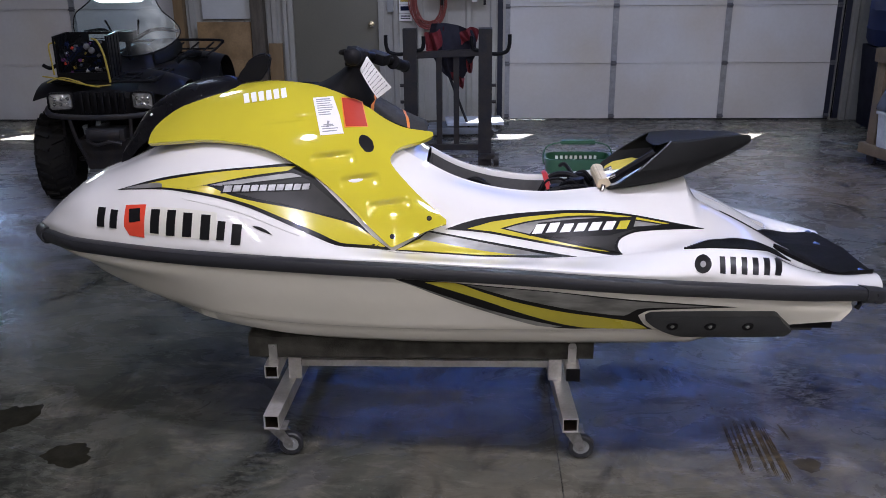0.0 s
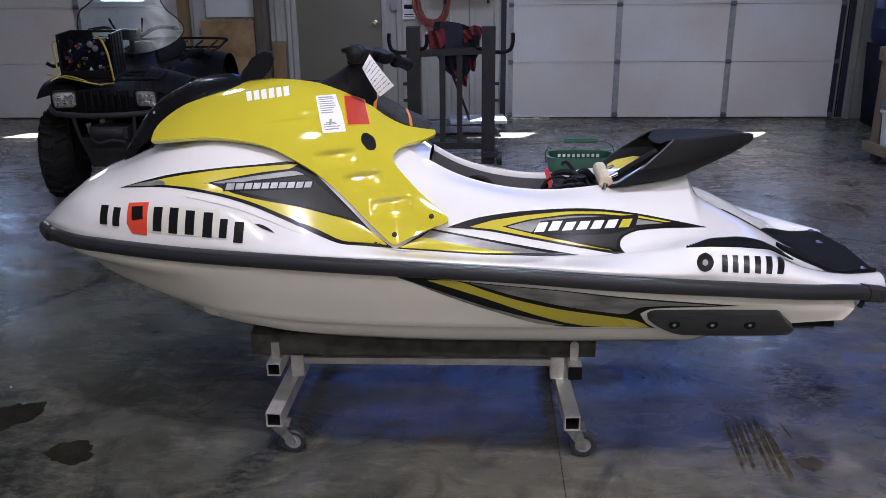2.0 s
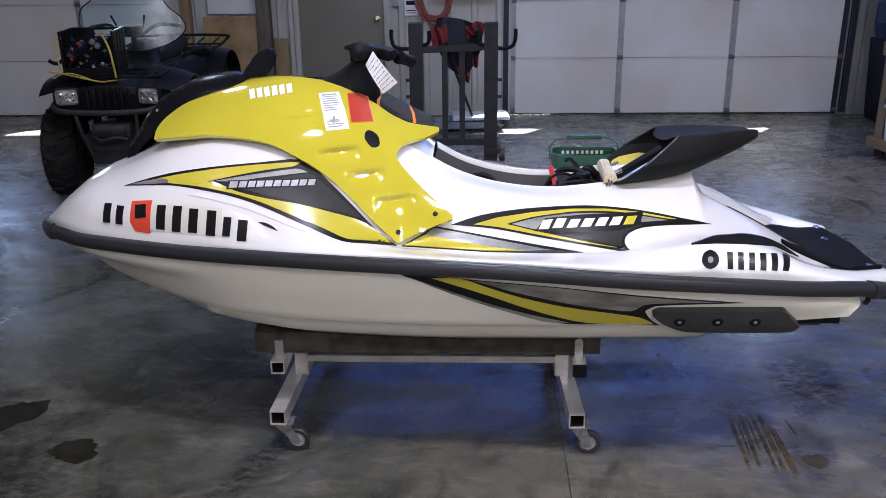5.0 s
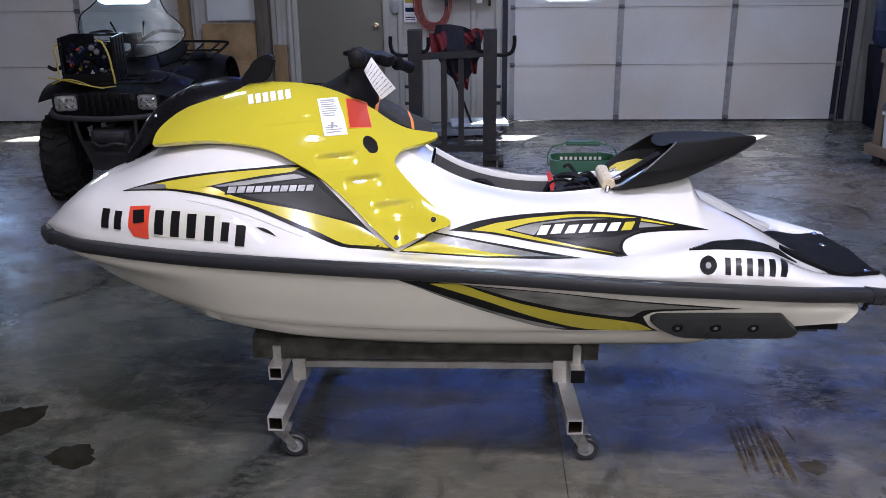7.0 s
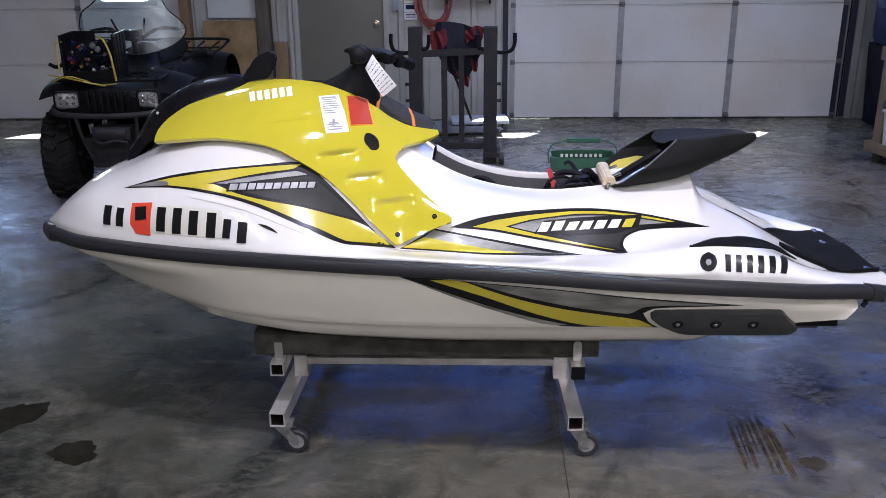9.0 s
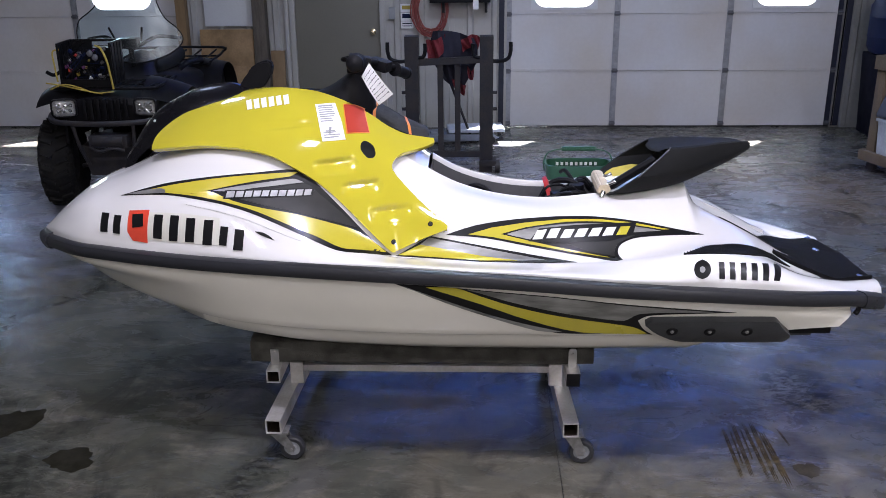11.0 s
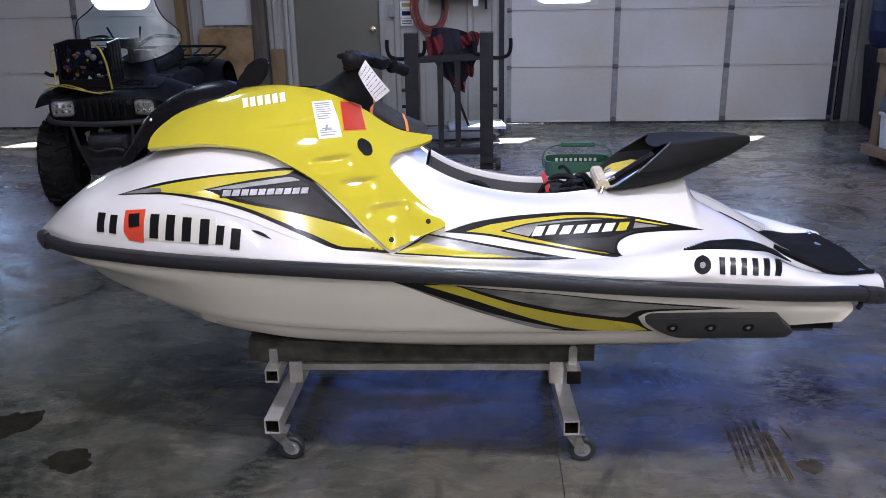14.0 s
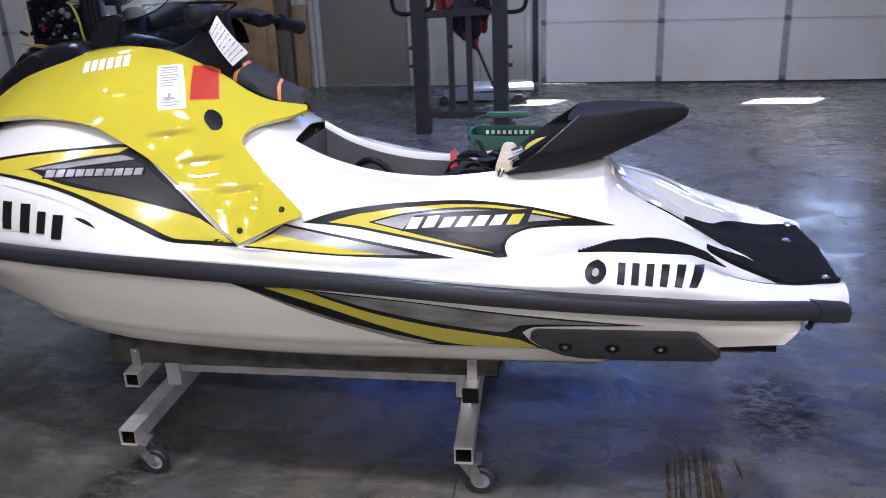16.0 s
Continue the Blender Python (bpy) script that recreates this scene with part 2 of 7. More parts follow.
def concrete():
    """Sealed, worn, damp concrete: broad patches, painted light and shade, pale scuffs, fine grit, uneven gloss."""
    m = bpy.data.materials.new("sealed_concrete")
    m.use_nodes = True
    nt = m.node_tree
    b = nt.nodes["Principled BSDF"]
    tc = nt.nodes.new("ShaderNodeTexCoord")

    def layer(scale, detail, rough, lo, hi, squash=(1, 1, 1), turn=0.0, warp=0.0):
        mp = nt.nodes.new("ShaderNodeMapping")
        mp.inputs["Scale"].default_value = squash
        mp.inputs["Rotation"].default_value = (0, 0, radians(turn))
        nt.links.new(tc.outputs["Object"], mp.inputs["Vector"])
        n = nt.nodes.new("ShaderNodeTexNoise")
        n.inputs["Scale"].default_value, n.inputs["Detail"].default_value = scale, detail
        n.inputs["Roughness"].default_value, n.inputs["Distortion"].default_value = rough, warp
        nt.links.new(mp.outputs["Vector"], n.inputs["Vector"])
        r = nt.nodes.new("ShaderNodeMapRange")
        r.inputs["From Min"].default_value, r.inputs["From Max"].default_value = lo, hi
        nt.links.new(n.outputs["Fac"], r.inputs["Value"])
        return r.outputs["Result"]

    def blend(a, b_, f, k):
        mu = nt.nodes.new("ShaderNodeMath")
        mu.operation = "MULTIPLY"
        mu.inputs[1].default_value = k
        nt.links.new(f, mu.inputs[0])
        mx = nt.nodes.new("ShaderNodeMix")
        mx.data_type = "RGBA"
        for key, c in (("A", a), ("B", b_)):
            if isinstance(c, tuple):
                mx.inputs[key].default_value = (*c, 1)
            else:
                nt.links.new(c, mx.inputs[key])
        nt.links.new(mu.outputs[0], mx.inputs["Factor"])
        return mx.outputs["Result"]

    def patchy(place, size, turn):
        """A broad patch with a ragged edge: floor tone, gloss, painted light and shade."""
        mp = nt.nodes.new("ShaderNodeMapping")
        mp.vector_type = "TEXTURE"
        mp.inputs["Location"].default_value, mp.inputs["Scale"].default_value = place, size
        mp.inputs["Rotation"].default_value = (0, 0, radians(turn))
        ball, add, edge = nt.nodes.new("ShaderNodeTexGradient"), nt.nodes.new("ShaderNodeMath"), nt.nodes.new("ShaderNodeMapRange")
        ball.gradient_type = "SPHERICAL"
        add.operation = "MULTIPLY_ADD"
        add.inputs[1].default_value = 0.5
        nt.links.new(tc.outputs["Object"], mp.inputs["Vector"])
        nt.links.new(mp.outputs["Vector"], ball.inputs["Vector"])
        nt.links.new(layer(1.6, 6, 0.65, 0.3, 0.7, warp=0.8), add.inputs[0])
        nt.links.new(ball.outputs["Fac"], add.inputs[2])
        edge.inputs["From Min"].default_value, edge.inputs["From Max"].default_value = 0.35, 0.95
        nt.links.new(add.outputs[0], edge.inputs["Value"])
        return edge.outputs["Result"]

    col = blend((0.080, 0.085, 0.072), (0.050, 0.054, 0.045), layer(0.8, 5, 0.6, 0.38, 0.62, warp=1.0), 0.9)
    col = blend(col, (0.135, 0.115, 0.085), layer(1.3, 6, 0.62, 0.44, 0.66, (1, 0.5, 1), 8, 0.6), 0.75)
    # Paler, warmer tone across the front.
    col = blend(col, (0.128, 0.114, 0.088), patchy((0.9, 1.6, 0), (2.3, 1.5, 1), 10), 0.75)
    # Bluish light off the doors is painted into the far floor's colour.
    col = blend(col, (0.122, 0.126, 0.155), patchy((-0.4, 6.4, 0), (7.0, 2.6, 1), 0), 0.85)
    col = blend(col, (0.20, 0.21, 0.27), patchy((-3.3, 5.8, 0), (2.3, 1.8, 1), 0), 0.9)
    # Floor tones: brown at the far right, pale olive at the left.
    col = blend(col, (0.165, 0.130, 0.096), patchy((2.35, 6.5, 0), (1.1, 2.0, 1), 12), 0.8)
    col = blend(col, (0.112, 0.114, 0.096), patchy((-1.75, 3.75, 0), (0.9, 0.75, 1), 0), 0.7)
    # Dark patch under the bow: its cast shadow is painted into the colour.
    col = blend(col, (0.028, 0.030, 0.034), patchy((-1.06, 3.30, 0), (0.62, 0.46, 1), 10), 0.92)
    # Darker tones at the front left and at the right.
    col = blend(col, (0.062, 0.068, 0.055), patchy((-2.0, 2.4, 0), (1.5, 1.6, 1), -20), 0.8)
    col = blend(col, (0.050, 0.053, 0.047), patchy((2.3, 3.4, 0), (1.15, 1.3, 1), 0), 0.85)
    col = blend(col, (0.19, 0.175, 0.145), layer(3.2, 7, 0.68, 0.50, 0.68, (1, 2.2, 1), 35, 0.9), 0.6)
    col = blend(col, (0.20, 0.185, 0.155), layer(13, 5, 0.66, 0.55, 0.75, (1, 3.2, 1), -26, 0.6), 0.28)
    col = blend(col, (0.024, 0.024, 0.021), layer(1.9, 7, 0.66, 0.50, 0.68, (1.7, 1, 1), 15, 1.4), 0.85)
    col = blend(col, (0.030, 0.029, 0.025), layer(5, 7, 0.70, 0.53, 0.70, (1, 2.4, 1), 28, 0.8), 0.55)
    col = blend(col, (0.02, 0.02, 0.019), layer(60, 4, 0.7, 0.58, 0.78), 0.45)
    shine = layer(2.6, 9, 0.74, 0.40, 0.62, (1, 1.6, 1), 25, 0.8)
    shine = blend((0.10, 0.10, 0.10), (0.85, 0.85, 0.85), shine, 1.0)
    shine = blend(shine, (0.05, 0.05, 0.05), patchy((-2.2, 2.6, 0), (1.7, 1.9, 1), -20), 1.0)
    # Gloss is cut there too, to keep the painted shadow dark.
    shine = blend(shine, (0.04, 0.04, 0.04), patchy((-0.80, 3.35, 0), (0.9, 0.7, 1), 10), 1.0)
    shine = blend(shine, (0.06, 0.06, 0.06), patchy((-2.6, 4.6, 0), (1.3, 1.0, 1), 0), 1.0)
    shine = blend(shine, (0.20, 0.20, 0.20), patchy((-0.2, 3.3, 0), (1.1, 0.7, 1), 0), 0.85)
    shine = blend(shine, (0.08, 0.08, 0.08), patchy((2.05, 5.5, 0), (0.95, 1.3, 1), 0), 0.9)
    shine = blend(shine, (0.15, 0.15, 0.15), patchy((2.4, 3.4, 0), (1.2, 1.4, 1), 0), 0.9)
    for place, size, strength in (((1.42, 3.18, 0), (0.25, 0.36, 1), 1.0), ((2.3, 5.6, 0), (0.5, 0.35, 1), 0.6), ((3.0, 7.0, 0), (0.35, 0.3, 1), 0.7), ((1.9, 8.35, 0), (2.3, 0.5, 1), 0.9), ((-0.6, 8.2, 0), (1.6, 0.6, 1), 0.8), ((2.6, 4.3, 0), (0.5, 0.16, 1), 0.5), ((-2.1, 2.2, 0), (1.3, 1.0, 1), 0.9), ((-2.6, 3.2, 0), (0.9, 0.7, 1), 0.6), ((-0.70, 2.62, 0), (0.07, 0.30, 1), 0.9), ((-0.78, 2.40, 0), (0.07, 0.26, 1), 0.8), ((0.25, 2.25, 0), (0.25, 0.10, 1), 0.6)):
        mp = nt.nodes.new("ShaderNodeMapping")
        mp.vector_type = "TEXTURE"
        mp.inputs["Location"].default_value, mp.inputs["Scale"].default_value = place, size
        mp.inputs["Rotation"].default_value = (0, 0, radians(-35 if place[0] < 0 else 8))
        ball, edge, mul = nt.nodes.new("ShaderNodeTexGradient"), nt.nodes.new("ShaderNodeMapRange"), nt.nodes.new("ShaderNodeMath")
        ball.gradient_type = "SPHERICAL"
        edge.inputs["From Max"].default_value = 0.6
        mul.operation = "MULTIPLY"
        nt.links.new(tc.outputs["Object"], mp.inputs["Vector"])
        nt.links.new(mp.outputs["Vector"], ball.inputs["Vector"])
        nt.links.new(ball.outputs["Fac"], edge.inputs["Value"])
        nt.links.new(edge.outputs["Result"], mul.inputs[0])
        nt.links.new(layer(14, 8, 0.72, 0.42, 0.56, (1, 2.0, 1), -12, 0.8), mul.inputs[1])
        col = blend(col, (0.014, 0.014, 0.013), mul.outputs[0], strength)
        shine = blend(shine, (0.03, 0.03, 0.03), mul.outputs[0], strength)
    nt.links.new(shine, b.inputs["Specular IOR Level"])
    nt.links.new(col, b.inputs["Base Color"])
    gloss = layer(2.6, 9, 0.74, 0.38, 0.62, (1, 1.8, 1), 20, 1.0)
    rr = nt.nodes.new("ShaderNodeMapRange")
    rr.inputs["To Min"].default_value, rr.inputs["To Max"].default_value = 0.10, 0.45
    nt.links.new(gloss, rr.inputs["Value"])
    nt.links.new(rr.outputs["Result"], b.inputs["Roughness"])
    bp = nt.nodes.new("ShaderNodeBump")
    bp.inputs["Strength"].default_value, bp.inputs["Distance"].default_value = 0.14, 0.005
    nt.links.new(layer(13, 8, 0.75, 0.2, 0.8, (1, 1.8, 1), 30), bp.inputs["Height"])
    nt.links.new(bp.outputs["Normal"], b.inputs["Normal"])
    return m


def translucent(name, tint):
    m = bpy.data.materials.new(name)
    m.use_nodes = True
    nt = m.node_tree
    tr = nt.nodes.new("ShaderNodeBsdfTranslucent")
    noise_tex = nt.nodes.new("ShaderNodeTexNoise")
    noise_tex.inputs["Scale"].default_value = 3.0
    mx = nt.nodes.new("ShaderNodeMix")
    mx.data_type = "RGBA"
    mx.inputs["A"].default_value, mx.inputs["B"].default_value = (*tint, 1), (*(0.8 * c for c in tint), 1)
    nt.links.new(noise_tex.outputs["Fac"], mx.inputs["Factor"])
    nt.links.new(mx.outputs["Result"], tr.inputs["Color"])
    nt.links.new(tr.outputs["BSDF"], nt.nodes["Material Output"].inputs["Surface"])
    return m


FIBREGLASS = translucent("fibreglass", (0.13, 0.20, 0.405))
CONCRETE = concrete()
STAIN = surface("oil_stain", (0.013, 0.0125, 0.0085), 0.95, spec=0.02, vary=0.3, scale=12, fine=60, second=(0.028, 0.026, 0.02), mix=0.7)
GROOVE = surface("saw_cut", (0.03, 0.03, 0.03), 0.9, vary=0.2)


# ---- mesh helpers ----
def part(name, bm, material, parent=None, label="", smooth=True, bevel=0.0):
    """Links a bmesh as one mesh object, under a thing or a part."""
    bmesh.ops.recalc_face_normals(bm, faces=bm.faces)
    if bevel:
        edges = [e for e in bm.edges if len(e.link_faces) == 2 and e.calc_face_angle(0) > 0.6]
        bmesh.ops.bevel(bm, geom=edges, offset=bevel, segments=2, affect="EDGES", profile=0.6)
    for f in bm.faces:
        f.smooth = smooth
    me = bpy.data.meshes.new(name)
    bm.to_mesh(me)
    bm.free()
    if smooth:
        me.set_sharp_from_angle(angle=radians(38))
    me.materials.append(material)
    ob = new(name, me)
    if parent:
        ob.parent = parent
    if label:
        tagged(ob, label)
    return ob


def thing(name, at, label, category, group="", turn=0.0):
    """An empty at a thing's base, which carries its parts."""
    ob = new(name)
    ob.matrix_world = pose(*at, 0, 0, turn)
    ob.empty_display_size = 0.1
    return tagged(ob, label, category, group)


def box(bm, x0, x1, y0, y1, z0, z1, m=None):
    vs = bmesh.ops.create_cube(bm, size=1)["verts"]
    bmesh.ops.transform(bm, verts=vs, matrix=Matrix.LocRotScale(((x0 + x1) / 2, (y0 + y1) / 2, (z0 + z1) / 2), None, (x1 - x0, y1 - y0, z1 - z0)))
    if m:
        bmesh.ops.transform(bm, verts=vs, matrix=m)
    return vs


def rod(bm, a, b, r, sides=12, r2=None):
    a, b = Vector(a), Vector(b)
    d = b - a
    vs = bmesh.ops.create_cone(bm, cap_ends=True, segments=sides, radius1=r, radius2=r if r2 is None else r2, depth=d.length)["verts"]
    bmesh.ops.transform(bm, verts=vs, matrix=Matrix.Translation((a + b) / 2) @ d.to_track_quat("Z", "Y").to_matrix().to_4x4())
    return vs


def smooth_line(points, n):
    """Points along a smooth curve through the given ones."""
    p = np.array(points, float)
    p = np.vstack([2 * p[0] - p[1], p, 2 * p[-1] - p[-2]])
    out = []
    segs = len(p) - 3
    for k in range(n):
        s = k / (n - 1) * segs
        i = min(int(s), segs - 1)
        t = s - i
        a, b, c, d = p[i], p[i + 1], p[i + 2], p[i + 3]
        out.append(0.5 * (2 * b + (c - a) * t + (2 * a - 5 * b + 4 * c - d) * t * t + (3 * b - a - 3 * c + d) * t ** 3))
    return np.array(out)


def tube(bm, points, r, n=24, sides=8):
    """A bent round bar through the given points."""
    line = [Vector(q) for q in smooth_line(points, n)]
    rings = []
    up = Vector((0.13, 0.21, 0.97))
    for i, q in enumerate(line):
        d = (line[min(i + 1, n - 1)] - line[max(i - 1, 0)]).normalized()
        u = d.cross(up).normalized()
        v = d.cross(u)
        rings.append([bm.verts.new(q + r * (math.cos(a) * u + math.sin(a) * v)) for a in (2 * math.pi * k / sides for k in range(sides))])
    for r0, r1 in zip(rings, rings[1:]):
        for k in range(sides):
            bm.faces.new((r0[k], r0[(k + 1) % sides], r1[(k + 1) % sides], r1[k]))
    bm.faces.new(rings[0])
    bm.faces.new(rings[-1])


def square_tube(bm, a, b, w, wall=0.004):
    """A square hollow section from a to b, open at its ends."""
    a, b = Vector(a), Vector(b)
    d = (b - a).normalized()
    u = d.cross(Vector((0, 0, 1))).normalized() if abs(d.z) < 0.9 else Vector((1, 0, 0))
    v = d.cross(u)
    rings = []
    for q, h in ((a, w / 2), (b, w / 2), (b, w / 2 - wall), (a, w / 2 - wall)):
        rings.append([bm.verts.new(q + h * (s * u + t * v)) for s, t in ((-1, -1), (1, -1), (1, 1), (-1, 1))])
    for r0, r1 in zip(rings, rings[1:] + rings[:1]):
        for k in range(4):
            bm.faces.new((r0[k], r0[(k + 1) % 4], r1[(k + 1) % 4], r1[k]))


def lathe(bm, profile, m=None, sides=32):
    """Turns (radius, height) pairs round the z axis."""
    rings = [[bm.verts.new((r * math.cos(2 * math.pi * k / sides), r * math.sin(2 * math.pi * k / sides), z)) for k in range(sides)] for r, z in profile]
    for r0, r1 in zip(rings, rings[1:]):
        for k in range(sides):
            bm.faces.new((r0[k], r0[(k + 1) % sides], r1[(k + 1) % sides], r1[k]))
    if profile[0][0] > 1e-4 and profile[0] != profile[-1]:
        bm.faces.new(rings[0])
        bm.faces.new(rings[-1])
    if m:
        bmesh.ops.transform(bm, verts=[v for r in rings for v in r], matrix=m)


def prism(bm, outline, y0, y1, m=None):
    """An outline in x and z, drawn out along y."""
    a = [bm.verts.new((x, y0, z)) for x, z in outline]
    b = [bm.verts.new((x, y1, z)) for x, z in outline]
    bm.faces.new(a)
    bm.faces.new(b[::-1])
    n = len(a)
    for k in range(n):
        bm.faces.new((a[k], a[(k + 1) % n], b[(k + 1) % n], b[k]))
    if m:
        bmesh.ops.transform(bm, verts=a + b, matrix=m)


def curve_of(pairs):
    """A smooth function through (x, value) pairs."""
    xs, ys = np.array(pairs, float).T
    sl = np.gradient(ys, xs)

    def f(x):
        i = int(np.clip(np.searchsorted(xs, x) - 1, 0, len(xs) - 2))
        h = xs[i + 1] - xs[i]
        t = min(max((x - xs[i]) / h, 0.0), 1.0)
        return float(ys[i] * (1 + 2 * t) * (1 - t) ** 2 + sl[i] * h * t * (1 - t) ** 2 + ys[i + 1] * t * t * (3 - 2 * t) + sl[i + 1] * h * t * t * (t - 1))

    return f


# ---- the shop: floor, walls, doors, ceiling ----
WALL_Y, WEST, EAST, SOUTH, TOP = 8.54, -7.0, 4.9, -4.5, 3.9
JOINT_X = 0.375


def build_floor():
    bm = bmesh.new()
    y0, y1 = SOUTH, WALL_Y + 0.3
    box(bm, WEST - 0.3, JOINT_X - 0.0017, y0, y1, -0.15, 0)
    box(bm, JOINT_X + 0.0017, EAST + 0.3, y0, y1, -0.15, 0)
    tagged(part("floor", bm, CONCRETE, smooth=False), "worn grey sealed concrete floor, damp patches, light and bow shadow painted in", "floor", kind="structure")
    bm = bmesh.new()
    box(bm, JOINT_X - 0.0017, JOINT_X + 0.0017, y0, y1, -0.14, -0.006)
    tagged(part("floor_joint", bm, GROOVE, smooth=False), "dark saw-cut control joint in the concrete floor", "floor joint", kind="structure")
    bm = bmesh.new()
    box(bm, -400, 400, WALL_Y + 0.3, 600, -0.3, -0.06)
    tagged(part("ground", bm, surface("gravel", (0.22, 0.2, 0.17), 0.9, vary=0.2, scale=2)), "pale gravel yard outside the shop", "ground", kind="structure")


def ribbed_wall(name, x0, x1, z0, z1, label, mat=WALL_STEEL):
    """A stretch of the north wall: ribbed liner steel on a thick core."""
    bm = bmesh.new()
    box(bm, x0, x1, WALL_Y, WALL_Y + 0.16, z0, z1)
    n = int((x1 - x0) / 0.23)
    for k in range(n):
        x = x0 + (k + 0.5) * (x1 - x0) / n
        prism(bm, [(x - 0.035, 0), (x + 0.035, 0), (x + 0.02, 1), (x - 0.02, 1)], 0, 1,
              Matrix(((1, 0, 0, 0), (0, 0, -0.019, WALL_Y - 0.0005), (0, z1 - z0, 0, z0), (0, 0, 0, 1))))
        for dx in (-0.07, 0.075):
            box(bm, x + dx - 0.006, x + dx + 0.006, WALL_Y - 0.005, WALL_Y + 0.004, z0, z1)
    return tagged(part(name, bm, mat, smooth=False), label, "wall", kind="structure")


HINGE = surface("worn_hinge_steel", (0.14, 0.14, 0.16), 0.5, metal=0.5, vary=0.2, scale=20)


NAVY_STEEL = surface("navy_steel", (0.006, 0.007, 0.018), 0.55, vary=0.2, scale=12, spec=0.15)
# Dark blue puts the door gap's shade on tracks, end stile and strip.
TRACK = surface("shade_blue_steel", (0.018, 0.021, 0.04), 0.5, metal=0.3, vary=0.2, scale=20)


def garage_door(name, x0, x1, holes, label):
    """A sectional overhead door with steel stiles, hinges, tracks and small windows."""
    door = tagged(new(name), label, "garage door", kind="structure")
    y0, y1, h = WALL_Y + 0.03, WALL_Y + 0.06, 0.533
    for k in range(4):
        z0, z1 = 0.012 + k * h, 0.012 + (k + 1) * h - 0.005
        bm = bmesh.new()
        if k == 2:
            a, b = z0 + 0.062, z0 + 0.512
            cuts = [x0] + [c for hole in holes for c in hole] + [x1]
            for c, d in zip(cuts[::2], cuts[1::2]):
                box(bm, c, d, y0, y1, z0, z1)
            for c, d in holes:
                box(bm, c, d, y0, y1, z0, a)
                box(bm, c, d, y0, y1, b, z1)
        else:
            box(bm, x0, x1, y0, y1, z0, z1)
        box(bm, x0, x1, y0 - 0.006, y0 + 0.002, z0, z0 + 0.012)
        box(bm, x0, x1, y0 - 0.006, y0 + 0.002, z1 - 0.012, z1)
        box(bm, x0, x1, y0 + 0.014, y0 + 0.03, z1 - 0.012, z1 + 0.016)
        panel = part("panel", bm, DOOR_STEEL, door, smooth=False)
        if k == 2:
            for c, d in holes:
                bm = bmesh.new()
                for q in ((c - 0.025, c, a - 0.025, b + 0.025), (d, d + 0.025, a - 0.025, b + 0.025), (c, d, a - 0.025, a), (c, d, b, b + 0.025)):
                    box(bm, q[0], q[1], y0 - 0.012, y0 + 0.001, q[2], q[3])
                for x, sx in ((c, 1), (d, -1)):
                    for z, sz in ((a, 1), (b, -1)):
                        arc = [(x, z)] + [(x + sx * 0.11 * (1 - math.sin(q)), z + sz * 0.11 * (1 - math.cos(q))) for q in np.linspace(0, math.pi / 2, 8)]
                        prism(bm, arc, y0 - 0.012, y0 + 0.016)
                part("window_frame", bm, WHITE_BOARD, panel, smooth=False)
                bm = bmesh.new()
                box(bm, c, d, y0 + 0.019, y0 + 0.022, a, b)
                pane = part("pane", bm, PANE, panel, smooth=False)
                pane.visible_shadow = False
    w = (x1 - x0) / 3
    for k in range(4):
        x = min(max(x0 + k * w, x0 + 0.03), x1 - 0.03)
        bm = bmesh.new()
        box(bm, x - 0.028, x + 0.028, y0 - 0.010, y0 - 0.001, 0.012, 2.14)
        part("stile", bm, TRACK if name == "door_2" and k == 3 else GALV, door, "galvanised steel stile", smooth=False)
        for j in range(4):
            bm = bmesh.new()
            z = 0.035 if j == 0 else 0.01 + j * h
            box(bm, x - 0.024, x + 0.024, y0 - 0.016, y0 - 0.009, z - 0.022, z + 0.022)
            rod(bm, (x - 0.03, y0 - 0.02, z), (x + 0.03, y0 - 0.02, z), 0.008, 8)
            part("hinge", bm, HINGE, door, "dark steel hinge", smooth=False)
    bm = bmesh.new()
    box(bm, x0 + 0.42, x1, y0 - 0.004, y1, 0.0004, 0.012)
    box(bm, x0, x0 + 0.42, y0 - 0.004, y1, 0.003, 0.012)
    part("bottom_seal", bm, RUBBER, door, "black rubber bottom seal", smooth=False)
    # Added dark strip between stile and track, where shade fills the gap.
    if name == "door_2":
        bm = bmesh.new()
        box(bm, x1 - 0.0015, x1 + 0.0115, y0 - 0.03, y0 - 0.02, 0.014, 2.14)
        part("gap_strip", bm, TRACK, door, "dark strip added for the shade in the gap", smooth=False)
    for x, s in ((x0, -1), (x1, 1)):
        bm = bmesh.new()
        box(bm, x + s * 0.012, x + s * 0.062, y0 - 0.045, y0 - 0.036, 0.02, 2.2)
        box(bm, x + s * 0.055, x + s * 0.062, y0 - 0.036, y0 - 0.001, 0.02, 2.2)
        part("track", bm, TRACK, door, "galvanised steel roller track", smooth=False)
    return door


LEFT_DOOR, RIGHT_DOOR, WALK_DOOR = (-5.91, -2.76), (0.325, 3.47), (-1.675, -0.865)
BAND = (2.35, 3.45)
build_floor()
ribbed_wall("wall_north_west", WEST, LEFT_DOOR[0] + 0.012, 0, BAND[0], "pale ribbed liner steel wall")
ribbed_wall("wall_north", LEFT_DOOR[1] - 0.012, WALK_DOOR[0] - 0.05, 0, BAND[0], "pale ribbed liner steel wall beside the walk door")
ribbed_wall("wall_north_middle", WALK_DOOR[1] + 0.05, RIGHT_DOOR[0] + 0.012, 0, BAND[0], "pale ribbed liner steel wall between the doors")
